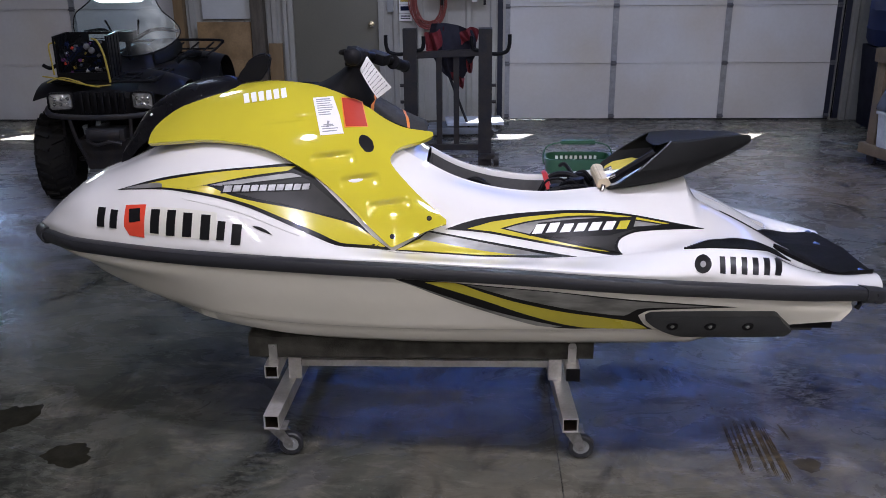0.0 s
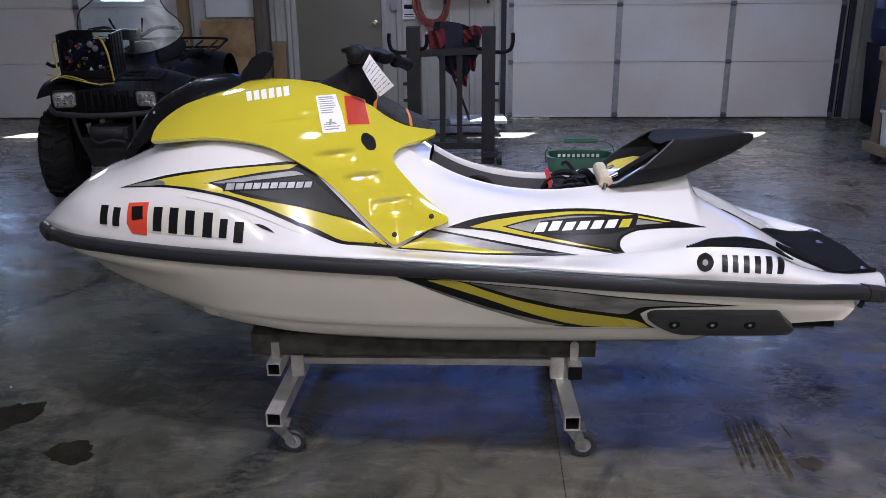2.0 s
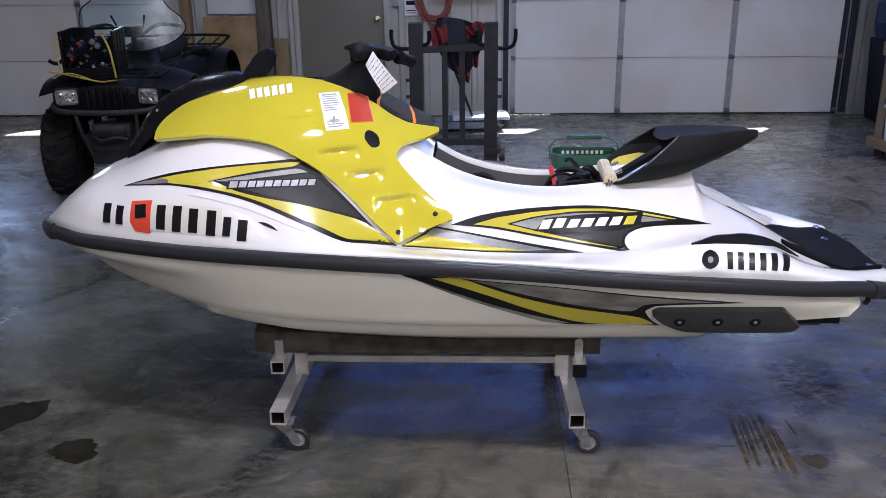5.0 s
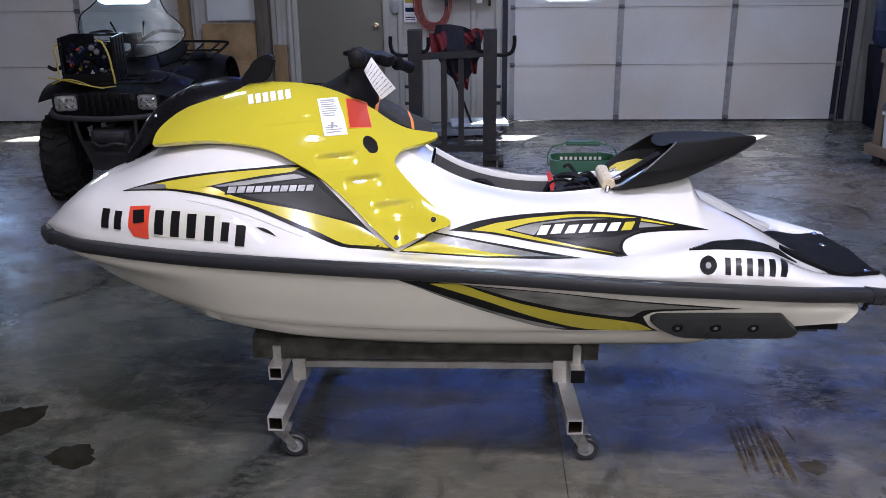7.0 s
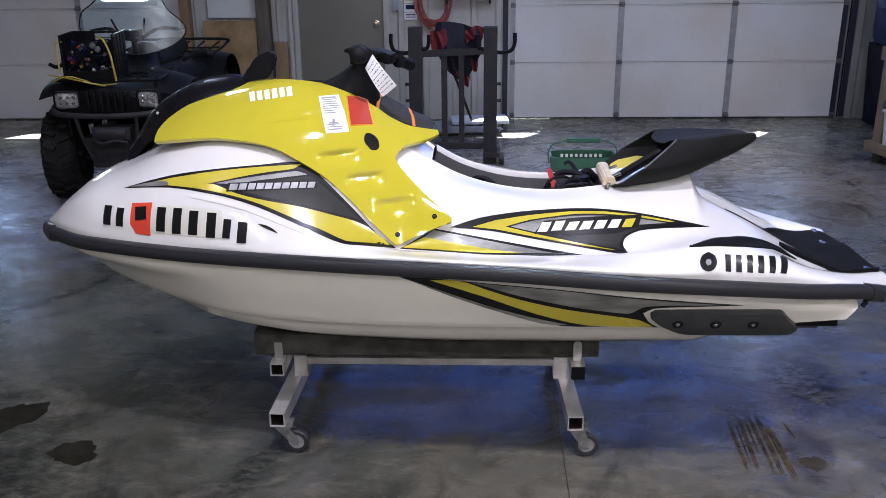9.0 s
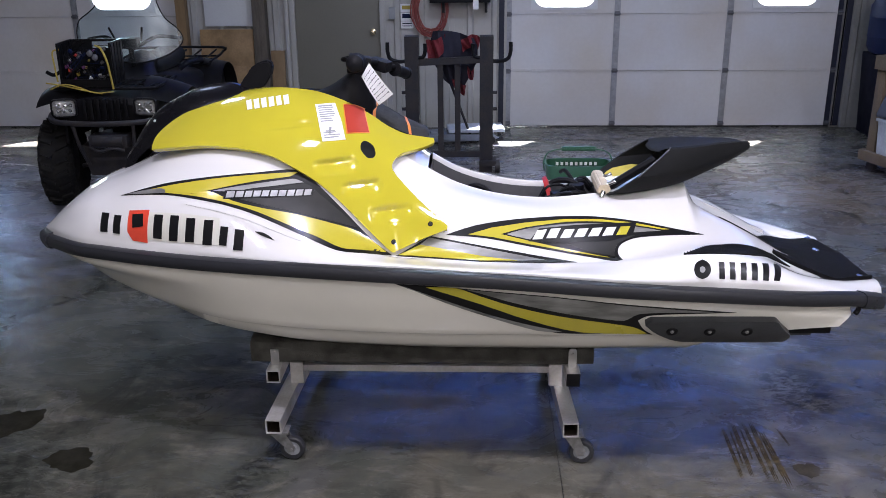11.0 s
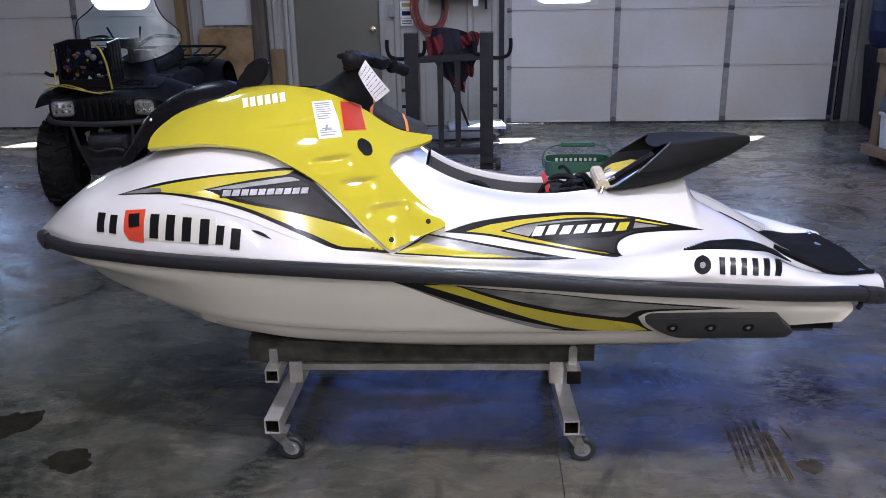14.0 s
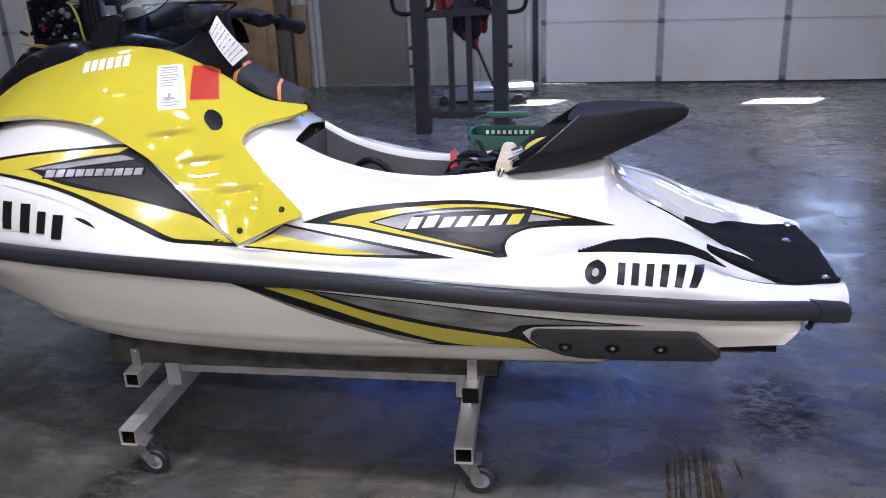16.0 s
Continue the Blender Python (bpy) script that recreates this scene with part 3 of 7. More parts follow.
# Darker copy of the liner steel: the corner's shade is in its colour.
ribbed_wall("wall_north_east", RIGHT_DOOR[1] - 0.012, EAST, 0, BAND[0], "grey ribbed liner steel wall with the corner's shade in its colour", surface("shaded_liner_steel", (0.19, 0.185, 0.175), 0.5, vary=0.12, scale=2, fine=20))
for nm, (a, b), z in (("wall_over_door", LEFT_DOOR, 2.12), ("wall_over_door_east", RIGHT_DOOR, 2.12), ("wall_over_walk_door", (WALK_DOOR[0] - 0.0625, WALK_DOOR[1] + 0.0625), 2.09)):
    ribbed_wall(nm, a + 0.0125, b - 0.0125, z, BAND[0], "pale ribbed liner steel above the door")
garage_door("door_1", *LEFT_DOOR, [(-5.27, -4.70), (-3.62, -3.05)], "closed white sectional overhead door with small windows")
garage_door("door_2", *RIGHT_DOOR, [(0.59, 1.16), (2.645, 3.215)], "closed white sectional overhead door with small windows")

bm = bmesh.new()
box(bm, WEST, EAST, WALL_Y, WALL_Y + 0.16, BAND[1], TOP)
tagged(part("wall_north_top", bm, WALL_STEEL, smooth=False), "pale liner steel under the ceiling", "wall", kind="structure")
eave = tagged(new("window_1"), "translucent bluish fibreglass eave light band", "window", kind="structure")
# Unseen dark wall stretch, added to keep reflections off the left floor.
bm = bmesh.new()
box(bm, WEST, WEST + 5 * (EAST - WEST) / 12 - 0.021, WALL_Y, WALL_Y + 0.16, BAND[0], BAND[1])
tagged(part("wall_north_high", bm, OLD_POST, smooth=False), "unseen dark wall stretch added to dim floor reflections", "wall", kind="structure")
for k in range(5, 12):
    bm = bmesh.new()
    w = (EAST - WEST) / 12
    box(bm, WEST + k * w + 0.006, WEST + (k + 1) * w - 0.006, WALL_Y + 0.08, WALL_Y + 0.084, BAND[0], BAND[1])
    part("panel", bm, FIBREGLASS, eave, smooth=False)
    bm = bmesh.new()
    box(bm, WEST + k * w - 0.02, WEST + k * w + 0.02, WALL_Y + 0.02, WALL_Y + 0.079, BAND[0], BAND[1])
    part("mullion", bm, WALL_STEEL, eave, smooth=False)


def walk_door():
    d = tagged(new("door_3"), "closed grey steel walk door with a brass knob", "door", kind="structure")
    x0, x1 = WALK_DOOR
    bm = bmesh.new()
    box(bm, x0, x1, WALL_Y + 0.02, WALL_Y + 0.065, 0.012, 2.04)
    part("leaf", bm, DOOR_PAINT, d, bevel=0.003)
    for a, b in ((x0 - 0.05, x0), (x1, x1 + 0.05)):
        bm = bmesh.new()
        box(bm, a, b, WALL_Y - 0.016, WALL_Y + 0.12, 0, 2.09)
        part("jamb", bm, WALL_STEEL, d, bevel=0.004)
    bm = bmesh.new()
    box(bm, x0, x1, WALL_Y - 0.016, WALL_Y + 0.12, 2.04, 2.09)
    part("head_jamb", bm, WALL_STEEL, d, bevel=0.004)
    bm = bmesh.new()
    kx, kz = x1 - 0.07, 0.92
    lathe(bm, [(0.001, 0), (0.03, 0.001), (0.03, 0.006), (0.011, 0.010), (0.010, 0.03), (0.020, 0.038), (0.023, 0.05), (0.018, 0.06), (0.001, 0.063)],
          pose(kx, WALL_Y + 0.019, kz, 90), 20)
    part("knob", bm, BRASS, d, "brass door knob")
    bm = bmesh.new()
    box(bm, x0, x1, WALL_Y + 0.0, WALL_Y + 0.12, 0.0005, 0.012)
    part("threshold", bm, GALV, d, "aluminium threshold", smooth=False)


walk_door()
for nm, c in (("wall_west", (WEST - 0.2, WEST, SOUTH - 0.2, WALL_Y + 0.16)), ("wall_east", (EAST, EAST + 0.2, SOUTH - 0.2, WALL_Y + 0.16)), ("wall_south", (WEST, EAST, SOUTH - 0.2, SOUTH))):
    bm = bmesh.new()
    box(bm, *c, 0, TOP)
    tagged(part(nm, bm, WALL_STEEL, smooth=False), "plain pale liner steel wall", "wall", kind="structure")
bm = bmesh.new()
box(bm, WEST - 0.2, EAST + 0.2, SOUTH - 0.2, WALL_Y + 0.16, TOP, TOP + 0.2)
tagged(part("ceiling", bm, CEILING_MAT, smooth=False), "pale steel ceiling", "ceiling", kind="structure")


def ceiling_lamp(at):
    t = thing("ceiling_lamp", (*at, TOP), "white steel fluorescent strip lamp on the ceiling", "lamp", "ceiling lamps")
    bm = bmesh.new()
    prism(bm, [(-0.28, 0), (0.28, 0), (0.28, -0.1), (-0.28, -0.1)], -0.06, 0.06)
    prism(bm, [(-0.3, -0.101), (0.3, -0.101), (0.3, -0.11), (-0.3, -0.11)], -0.15, 0.15)
    part("housing", bm, WHITE_BOARD, t, smooth=False)
    return t


first = ceiling_lamp(LAMPS[0][:2])
for q in LAMPS[1:]:
    copy_thing(first, pose(*q[:2], TOP))


# ---- the jet ski ----
YC = 3.04
SHEAR = 0.36
gun_h = curve_of([(-1.62, 0.05), (-1.56, 0.13), (-1.5, 0.19), (-1.4, 0.275), (-1.2, 0.385), (-0.97, 0.465), (-0.77, 0.515), (-0.57, 0.55), (-0.38, 0.575), (-0.2, 0.59), (0.16, 0.61), (0.51, 0.615), (0.87, 0.605), (1.15, 0.555), (1.33, 0.48), (1.46, 0.37)])
gun_z = curve_of([(-1.62, 0.742), (-1.5, 0.768), (-1.33, 0.786), (-1.2, 0.795), (-0.97, 0.80), (-0.57, 0.803), (-0.2, 0.797), (0.16, 0.785), (0.51, 0.761), (0.87, 0.74), (1.15, 0.71), (1.33, 0.68), (1.46, 0.63)])
DECK_X = [-1.62, -1.5, -1.4, -1.2, -1.0, -0.8, -0.6, -0.4, -0.2, 0.0, 0.3, 0.5, 0.7, 0.785, 0.81, 0.838, 1.0, 1.15, 1.3, 1.46]
DECK_H = [
    [0.045, 0.175, 0.26, 0.37, 0.44, 0.495, 0.53, 0.555, 0.57, 0.585, 0.59, 0.595, 0.6, 0.6, 0.6, 0.592, 0.575, 0.53, 0.46, 0.345],
    [0.04, 0.155, 0.235, 0.35, 0.42, 0.46, 0.48, 0.49, 0.47, 0.46, 0.46, 0.48, 0.52, 0.535, 0.535, 0.53, 0.515, 0.465, 0.41, 0.31],
    [0.03, 0.12, 0.19, 0.27, 0.34, 0.4, 0.42, 0.42, 0.4, 0.4, 0.4, 0.42, 0.41, 0.4, 0.4, 0.4, 0.4, 0.395, 0.36, 0.275],
    [0.02, 0.08, 0.12, 0.18, 0.24, 0.29, 0.32, 0.33, 0.31, 0.3, 0.3, 0.3, 0.29, 0.26, 0.26, 0.22, 0.215, 0.24, 0.31, 0.24],
    [0.01, 0.04, 0.06, 0.09, 0.12, 0.15, 0.17, 0.18, 0.18, 0.17, 0.165, 0.165, 0.16, 0.14, 0.14, 0.12, 0.13, 0.14, 0.11, 0.09],
]
DECK_Z = [
    [0.775, 0.81, 0.825, 0.84, 0.85, 0.85, 0.84, 0.835, 0.83, 0.822, 0.81, 0.8, 0.8, 0.805, 0.805, 0.8, 0.785, 0.752, 0.712, 0.668],
    [0.78, 0.83, 0.86, 0.9, 0.935, 0.95, 0.92, 0.87, 0.815, 0.8, 0.79, 0.8, 0.835, 0.85, 0.85, 0.85, 0.818, 0.757, 0.716, 0.68],
    [0.783, 0.855, 0.905, 0.97, 1.03, 1.035, 1, 0.93, 0.82, 0.835, 0.8, 0.81, 0.835, 0.852, 0.852, 0.85, 0.822, 0.744, 0.701, 0.676],
    [0.785, 0.87, 0.93, 1.01, 1.09, 1.13, 1.12, 1.08, 1, 0.965, 0.91, 0.91, 0.91, 0.92, 0.92, 0.908, 0.840, 0.757, 0.679, 0.664],
    [0.786, 0.875, 0.94, 1.025, 1.115, 1.18, 1.2, 1.18, 1.1, 0.99, 0.932, 0.948, 0.975, 0.98, 0.98, 0.930, 0.80, 0.70, 0.669, 0.656],
]
deck_top = curve_of([(-1.62, 0.787), (-1.5, 0.877), (-1.4, 0.942), (-1.2, 1.03), (-1.0, 1.12), (-0.8, 1.19), (-0.6, 1.21), (-0.4, 1.2), (-0.2, 1.115), (0.0, 1.0), (0.5, 0.95), (0.7, 0.985), (0.785, 0.987), (0.81, 0.987), (0.838, 0.93), (1.0, 0.795), (1.15, 0.692), (1.3, 0.667), (1.46, 0.655)])
deck_h = [curve_of(list(zip(DECK_X, r))) for r in DECK_H]
deck_z = [curve_of(list(zip(DECK_X, r))) for r in DECK_Z]
STERN, BOW = 1.46, -1.62
WELL = (-0.10, 0.53)


def deck_section(x):
    """Half of the deck's cross section, from the gunwale in to the rim or crown."""
    pts = [(gun_h(x) - 0.012, gun_z(x) + 0.018)] + [(h(x), z(x)) for h, z in zip(deck_h, deck_z)]
    return smooth_line(pts, 30)


def loft(bm, rows):
    """Skins rows of points into a sheet."""
    vs = [[bm.verts.new(p) for p in row] for row in rows]
    for a, b in zip(vs, vs[1:]):
        for k in range(len(a) - 1):
            try:
                bm.faces.new((a[k], a[k + 1], b[k + 1], b[k]))
            except ValueError:
                pass
    return vs


def lean(bm):
    """The craft sits on its bunks with the far side a little lower; the bow is blunt."""
    for v in bm.verts:
        if v.co.x < -1.3:
            v.co.x = -1.3 + 0.87 * (v.co.x + 1.3)
        v.co.z -= 0.155 * max(0.0, v.co.y - YC)
    return bm


def stations(a, b, step=0.0125):
    n = max(2, int(round((b - a) / step)) + 1)
    return [a + (b - a) * k / (n - 1) for k in range(n)]


def deck_mesh():
    bm = bmesh.new()
    for s in (-1, 1):
        loft(bm, [[(x, YC + s * h, z) for h, z in deck_section(x)] for x in stations(BOW, STERN)])
    for a, b in ((BOW, WELL[0]), (WELL[1], STERN)):
        rows = []
        for x in stations(a, b):
            h, z = deck_section(x)[-1]
            zt = deck_top(x) if not -0.12 < x < 0.52 else z + 0.01
            rows.append([(x, YC + h * u, z + (zt - z) * (1 - u * u)) for u in np.linspace(-1, 1, 9)])
        loft(bm, rows)
    for s in (-1, 1):
        rows = []
        for x in stations(*WELL):
            h, z = deck_section(x)[-1]
            rows.append([(x, YC + s * (h - d), z + e) for d, e in ((0, 0), (0.006, 0.004), (0.013, 0.002), (0.017, -0.006), (0.018, -0.02))])
        loft(bm, rows)
    for x in (BOW, STERN):
        row = [(x, YC - h, z) for h, z in deck_section(x)] + [(x, YC + h, z) for h, z in deck_section(x)[::-1]]
        base = [(x, y, gun_z(x) - 0.02) for _, y, _ in row]
        loft(bm, [row, base])
    bmesh.ops.remove_doubles(bm, verts=bm.verts, dist=0.0008)
    return lean(bm)


hull_keel = curve_of([(-1.60, 0.735), (-1.5, 0.67), (-1.4, 0.655), (-1.34, 0.622), (-1.23, 0.57), (-1.1, 0.527), (-0.9, 0.465), (-0.6, 0.398), (-0.2, 0.375), (0.6, 0.375), (1.4, 0.385)])
hull_chine_h = curve_of([(-1.60, 0.03), (-1.5, 0.07), (-1.4, 0.12), (-1.2, 0.22), (-1.0, 0.31), (-0.82, 0.40), (-0.6, 0.46), (-0.3, 0.50), (0.3, 0.515), (1.0, 0.51), (1.4, 0.49)])
hull_chine_z = curve_of([(-1.60, 0.738), (-1.5, 0.70), (-1.4, 0.655), (-1.2, 0.60), (-1.0, 0.568), (-0.82, 0.562), (-0.6, 0.56), (-0.3, 0.56), (0.6, 0.563), (1.0, 0.572), (1.4, 0.592)])


def hull_section(x, trim=True):
    """Half of the hull's cross section, from under the bumper down to the keel."""
    gh, gz, ch, cz, kz = gun_h(x), gun_z(x), hull_chine_h(x), hull_chine_z(x), hull_keel(x)
    s = min(1.0, max(0.0, (x + 1.55) / 0.95))
    side = smooth_line([(gh - 0.014, gz - 0.02), (gh - 0.02 - 0.01 * s, gz - 0.02 - 0.22 * (gz - cz)), (0.45 * gh + 0.55 * ch, 0.42 * gz + 0.58 * cz), (ch, cz)], 13)
    low = [(ch - 0.006 * s, cz - 0.004 * s), (ch - 0.022 * s, cz - 0.010 * s), (ch * 0.9, cz - 0.062 * s * min(1, (cz - kz) / 0.1)), (ch * 0.82, kz + 0.62 * (cz - kz) - 0.02 * s), (ch * 0.5, kz + 0.25 * (cz - kz)), (ch * 0.2, kz + 0.06 * (cz - kz)), (0.0, kz)]
    r = 0.92 * min(1.0, max(0.0, (x - 0.80) / 0.3)) if trim else 0.0
    low = [(h, cz - (cz - z) * (1 - r)) for h, z in low]
    return np.vstack([side, low])


HULL_END = 1.33


def hull_mesh():
    bm = bmesh.new()
    for s in (-1, 1):
        loft(bm, [[(x, YC + s * h, z) for h, z in hull_section(x)] for x in stations(-1.60, HULL_END)])
    x = HULL_END
    loft(bm, [[(x, YC - h, z) for h, z in hull_section(x)], [(x, YC + h, z) for h, z in hull_section(x)]])
    rim = [[(x, YC - gun_h(x) + 0.012, gun_z(x) - 0.019), (x, YC + gun_h(x) - 0.012, gun_z(x) - 0.019)] for x in stations(HULL_END, STERN)]
    loft(bm, rim)
    for v in bm.verts:
        if v.co.x > 0.9:
            k = min(1.0, (v.co.x - 0.9) / 0.43)
            v.co.x -= k * min(0.10, max(0.0, 0.9 * (gun_z(v.co.x) - 0.03 - v.co.z)))
    bmesh.ops.remove_doubles(bm, verts=bm.verts, dist=0.0008)
    return lean(bm)


COWL_X = [-1.235, -1.15, -1.0, -0.8, -0.6, -0.4, -0.2, 0.0, 0.06]
COWL_H = [
    [0.04, 0.06, 0.09, 0.10, 0.11, 0.105, 0.075, 0.03, 0.03],
    [0.09, 0.14, 0.225, 0.265, 0.28, 0.27, 0.25, 0.20, 0.20],
    [0.13, 0.20, 0.31, 0.36, 0.385, 0.37, 0.35, 0.375, 0.375],
    [0.17, 0.27, 0.38, 0.44, 0.45, 0.44, 0.42, 0.44, 0.44],
]
COWL_Z = [
    [1.045, 1.135, 1.205, 1.268, 1.298, 1.272, 1.165, 1.10, 1.09],
    [1.03, 1.095, 1.135, 1.175, 1.20, 1.175, 1.08, 1.02, 1.01],
    [1.00, 1.04, 1.06, 1.08, 1.07, 1.02, 0.95, 0.91, 0.90],
    [0.96, 0.98, 0.96, 0.96, 0.93, 0.88, 0.80, 0.79, 0.78],
]
cowl_top = curve_of([(-1.235, 1.05), (-1.15, 1.155), (-1.0, 1.235), (-0.8, 1.285), (-0.6, 1.30), (-0.4, 1.285), (-0.2, 1.185), (0.0, 1.12), (0.06, 1.11)])
cowl_h = [curve_of(list(zip(COWL_X, r))) for r in COWL_H]
cowl_z = [curve_of(list(zip(COWL_X, r))) for r in COWL_Z]


def cowl_section(x):
    return smooth_line([(0, cowl_top(x))] + [(h(x), z(x)) for h, z in zip(cowl_h, cowl_z)], 34)


def cowl_sheet():
    """The cowl's guide surface on the near side."""
    bm = bmesh.new()
    loft(bm, [[(x, YC - h, z) for h, z in cowl_section(x)] for x in stations(-1.235, 0.06, 0.008)])
    return bm


def guide(bm):
    bmesh.ops.recalc_face_normals(bm, faces=bm.faces)
    tree = BVHTree.FromBMesh(bm)
    bm.free()
    return tree


def sheet_of(section, a, b, step=0.0125):
    bm = bmesh.new()
    loft(bm, [[(x, YC - h, z) for h, z in section(x)] for x in stations(a, b, step)])
    return guide(bm)


DECK_GUIDE = sheet_of(deck_section, BOW, STERN)
HULL_GUIDE = sheet_of(lambda x: hull_section(x, False), -1.60, HULL_END)
COWL_GUIDE = guide(cowl_sheet())


def drop_on(tree, u, v):
    """The place and outward normal where the slanting line (u, v) meets a guide surface on the near side."""
    way = Vector((0, 1, -SHEAR)).normalized()
    y0 = YC - 1.2
    start = Vector((u, y0, v - SHEAR * (y0 - YC)))
    hit, nor, _, _ = tree.ray_cast(start, way)
    if hit is None:
        hit, nor, _, _ = tree.find_nearest(start + way * 0.9)
    if nor.dot(way) > 0:
        nor = -nor
    return hit, nor


def soft_ring(outline, k=3):
    """A closed outline rounded between its corners without overshoot."""
    p = [Vector((q[0], q[1])) for q in outline]
    n = len(p)
    tan = []
    for i in range(n):
        a, b, c = p[i - 1], p[i], p[(i + 1) % n]
        d = c - a
        turn = (b - a).angle(c - b, 0.0) if (b - a).length > 1e-6 and (c - b).length > 1e-6 else 0.0
        size = min((b - a).length, (c - b).length) * (1.0 if turn < 1.0 else 0.0)
        tan.append(d.normalized() * size if d.length > 1e-6 else Vector((0, 0)))
    out = []
    for i in range(n):
        b, c, m0, m1 = p[i], p[(i + 1) % n], tan[i], tan[(i + 1) % n]
        for j in range(k):
            t = j / k
            q = b * (1 + 2 * t) * (1 - t) ** 2 + m0 * t * (1 - t) ** 2 + c * t * t * (3 - 2 * t) + m1 * t * t * (t - 1)
            out.append((q.x, q.y))
    return out


def applique(name, outline, tree, lift, thick, material, parent, label="", cell=0.03, round_=True, relief=None, both=False):
    """A panel or film of some thickness that follows a guide surface inside an outline in (u, v)."""
    ring = outline
    if round_:
        ring = soft_ring(outline)
    bm = bmesh.new()
    bm.faces.new([bm.verts.new((u, 0, v)) for u, v in ring])
    bm.normal_update()
    bmesh.ops.triangulate(bm, faces=bm.faces[:])
    us, vs = [p[0] for p in ring], [p[1] for p in ring]
    for axis, lo, hi in ((0, min(us), max(us)), (2, min(vs), max(vs))):
        n = int((hi - lo) / cell)
        for k in range(1, n + 1):
            co, no = [0, 0, 0], [0, 0, 0]
            co[axis], no[axis] = lo + (hi - lo) * k / (n + 1), 1
            bmesh.ops.bisect_plane(bm, geom=bm.verts[:] + bm.edges[:] + bm.faces[:], plane_co=co, plane_no=no)
    base = {}
    for v in bm.verts:
        u, w = v.co.x, v.co.z
        hit, nor = drop_on(tree, u, w)
        out = lift + (relief(u, w) if relief else 0.0)
        v.co = hit + nor * out
        base[v] = (nor, out)
    bottom = {v: bm.verts.new(v.co - nor * thick) for v, (nor, out) in list(base.items())}
    faces = bm.faces[:]
    rims = [e for e in bm.edges if len(e.link_faces) == 1]
    for f in faces:
        bm.faces.new([bottom[v] for v in reversed(f.verts)])
    for e in rims:
        a, b = e.verts
        bm.faces.new((a, b, bottom[b], bottom[a]))
    if both:
        twin = bmesh.ops.duplicate(bm, geom=bm.verts[:] + bm.edges[:] + bm.faces[:])["geom"]
        for v in (g for g in twin if isinstance(g, bmesh.types.BMVert)):
            v.co.y = 2 * YC - v.co.y
            v.co.z -= 0.55 * max(0.0, v.co.z - 1.20)
        bmesh.ops.delete(bm, geom=[g for g in twin if isinstance(g, bmesh.types.BMVert) and g.co.x > -0.14], context="VERTS")
        lean(bm)
    return part(name, bm, material, parent, label)


ski = thing("jet_ski", (0, YC, 0.375), "white and yellow jet ski with black trim, seat off", "jet ski")


def ski_part(name, bm, material, label=""):
    bmesh.ops.translate(bm, verts=bm.verts, vec=(0, -YC, -0.375))
    return part(name, bm, material, ski, label)


def on_ski(ob):
    ob.matrix_parent_inverse = ski.matrix_world.inverted()
    return ob


ski_part("deck", deck_mesh(), WHITE_GEL, "glossy white upper deck")
ski_part("hull", hull_mesh(), HULL_GEL, "white lower hull, lightly soiled")


def bumper():
    bm = bmesh.new()
    prof = [(-0.016, 0.024), (0.004, 0.024), (0.014, 0.019), (0.019, 0.008), (0.019, -0.008), (0.014, -0.019), (0.004, -0.024), (-0.016, -0.024)]
    xs = stations(BOW - 0.005, STERN - 0.02, 0.02)
    path = [(x, YC - gun_h(x), gun_z(x)) for x in xs][::-1] + [(x, YC + gun_h(x), gun_z(x)) for x in xs]
    rows = []
    n = len(path)
    for i, p in enumerate(path):
        a, b = Vector(path[max(i - 1, 0)]), Vector(path[min(i + 1, n - 1)])
        d = (b - a).normalized()
        out = Vector((d.y, -d.x, 0)).normalized()
        if out.dot(Vector((p[0] - 0.2, p[1] - YC, 0))) < 0:
            out = -out
        rows.append([Vector(p) + out * o + Vector((0, 0, z)) for o, z in prof] + [Vector(p) + out * prof[0][0] + Vector((0, 0, prof[0][1]))])
    loft(bm, rows)
    bmesh.ops.remove_doubles(bm, verts=bm.verts, dist=0.0005)
    return bm


ski_part("bumper", lean(bumper()), RUBBER, "black rubber bumper rail")
bm = bmesh.new()
xs = stations(BOW - 0.005, -1.545, 0.008)
path = [Vector((x, YC - gun_h(x), gun_z(x))) for x in xs][::-1] + [Vector((x, YC + gun_h(x), gun_z(x))) for x in xs]
rows = []
for i, p in enumerate(path):
    d = path[min(i + 1, len(path) - 1)] - path[max(i - 1, 0)]
    out = Vector((d.y, -d.x, 0)).normalized()
    if out.x > 0:
        out = -out
    rows.append([p + out * a + Vector((0, 0, b)) for a, b in ((-0.018, 0.031), (0.006, 0.031), (0.018, 0.024), (0.025, 0.009), (0.025, -0.010), (0.018, -0.025), (0.006, -0.031), (-0.018, -0.031))])
loft(bm, rows)
bm.faces.new([bm.verts.new(p) for p in rows[0]])
bm.faces.new([bm.verts.new(p) for p in rows[-1]])
bmesh.ops.remove_doubles(bm, verts=bm.verts, dist=0.0004)
ski_part("bow_cap", lean(bm), RUBBER, "moulded black rubber cap round the bow")
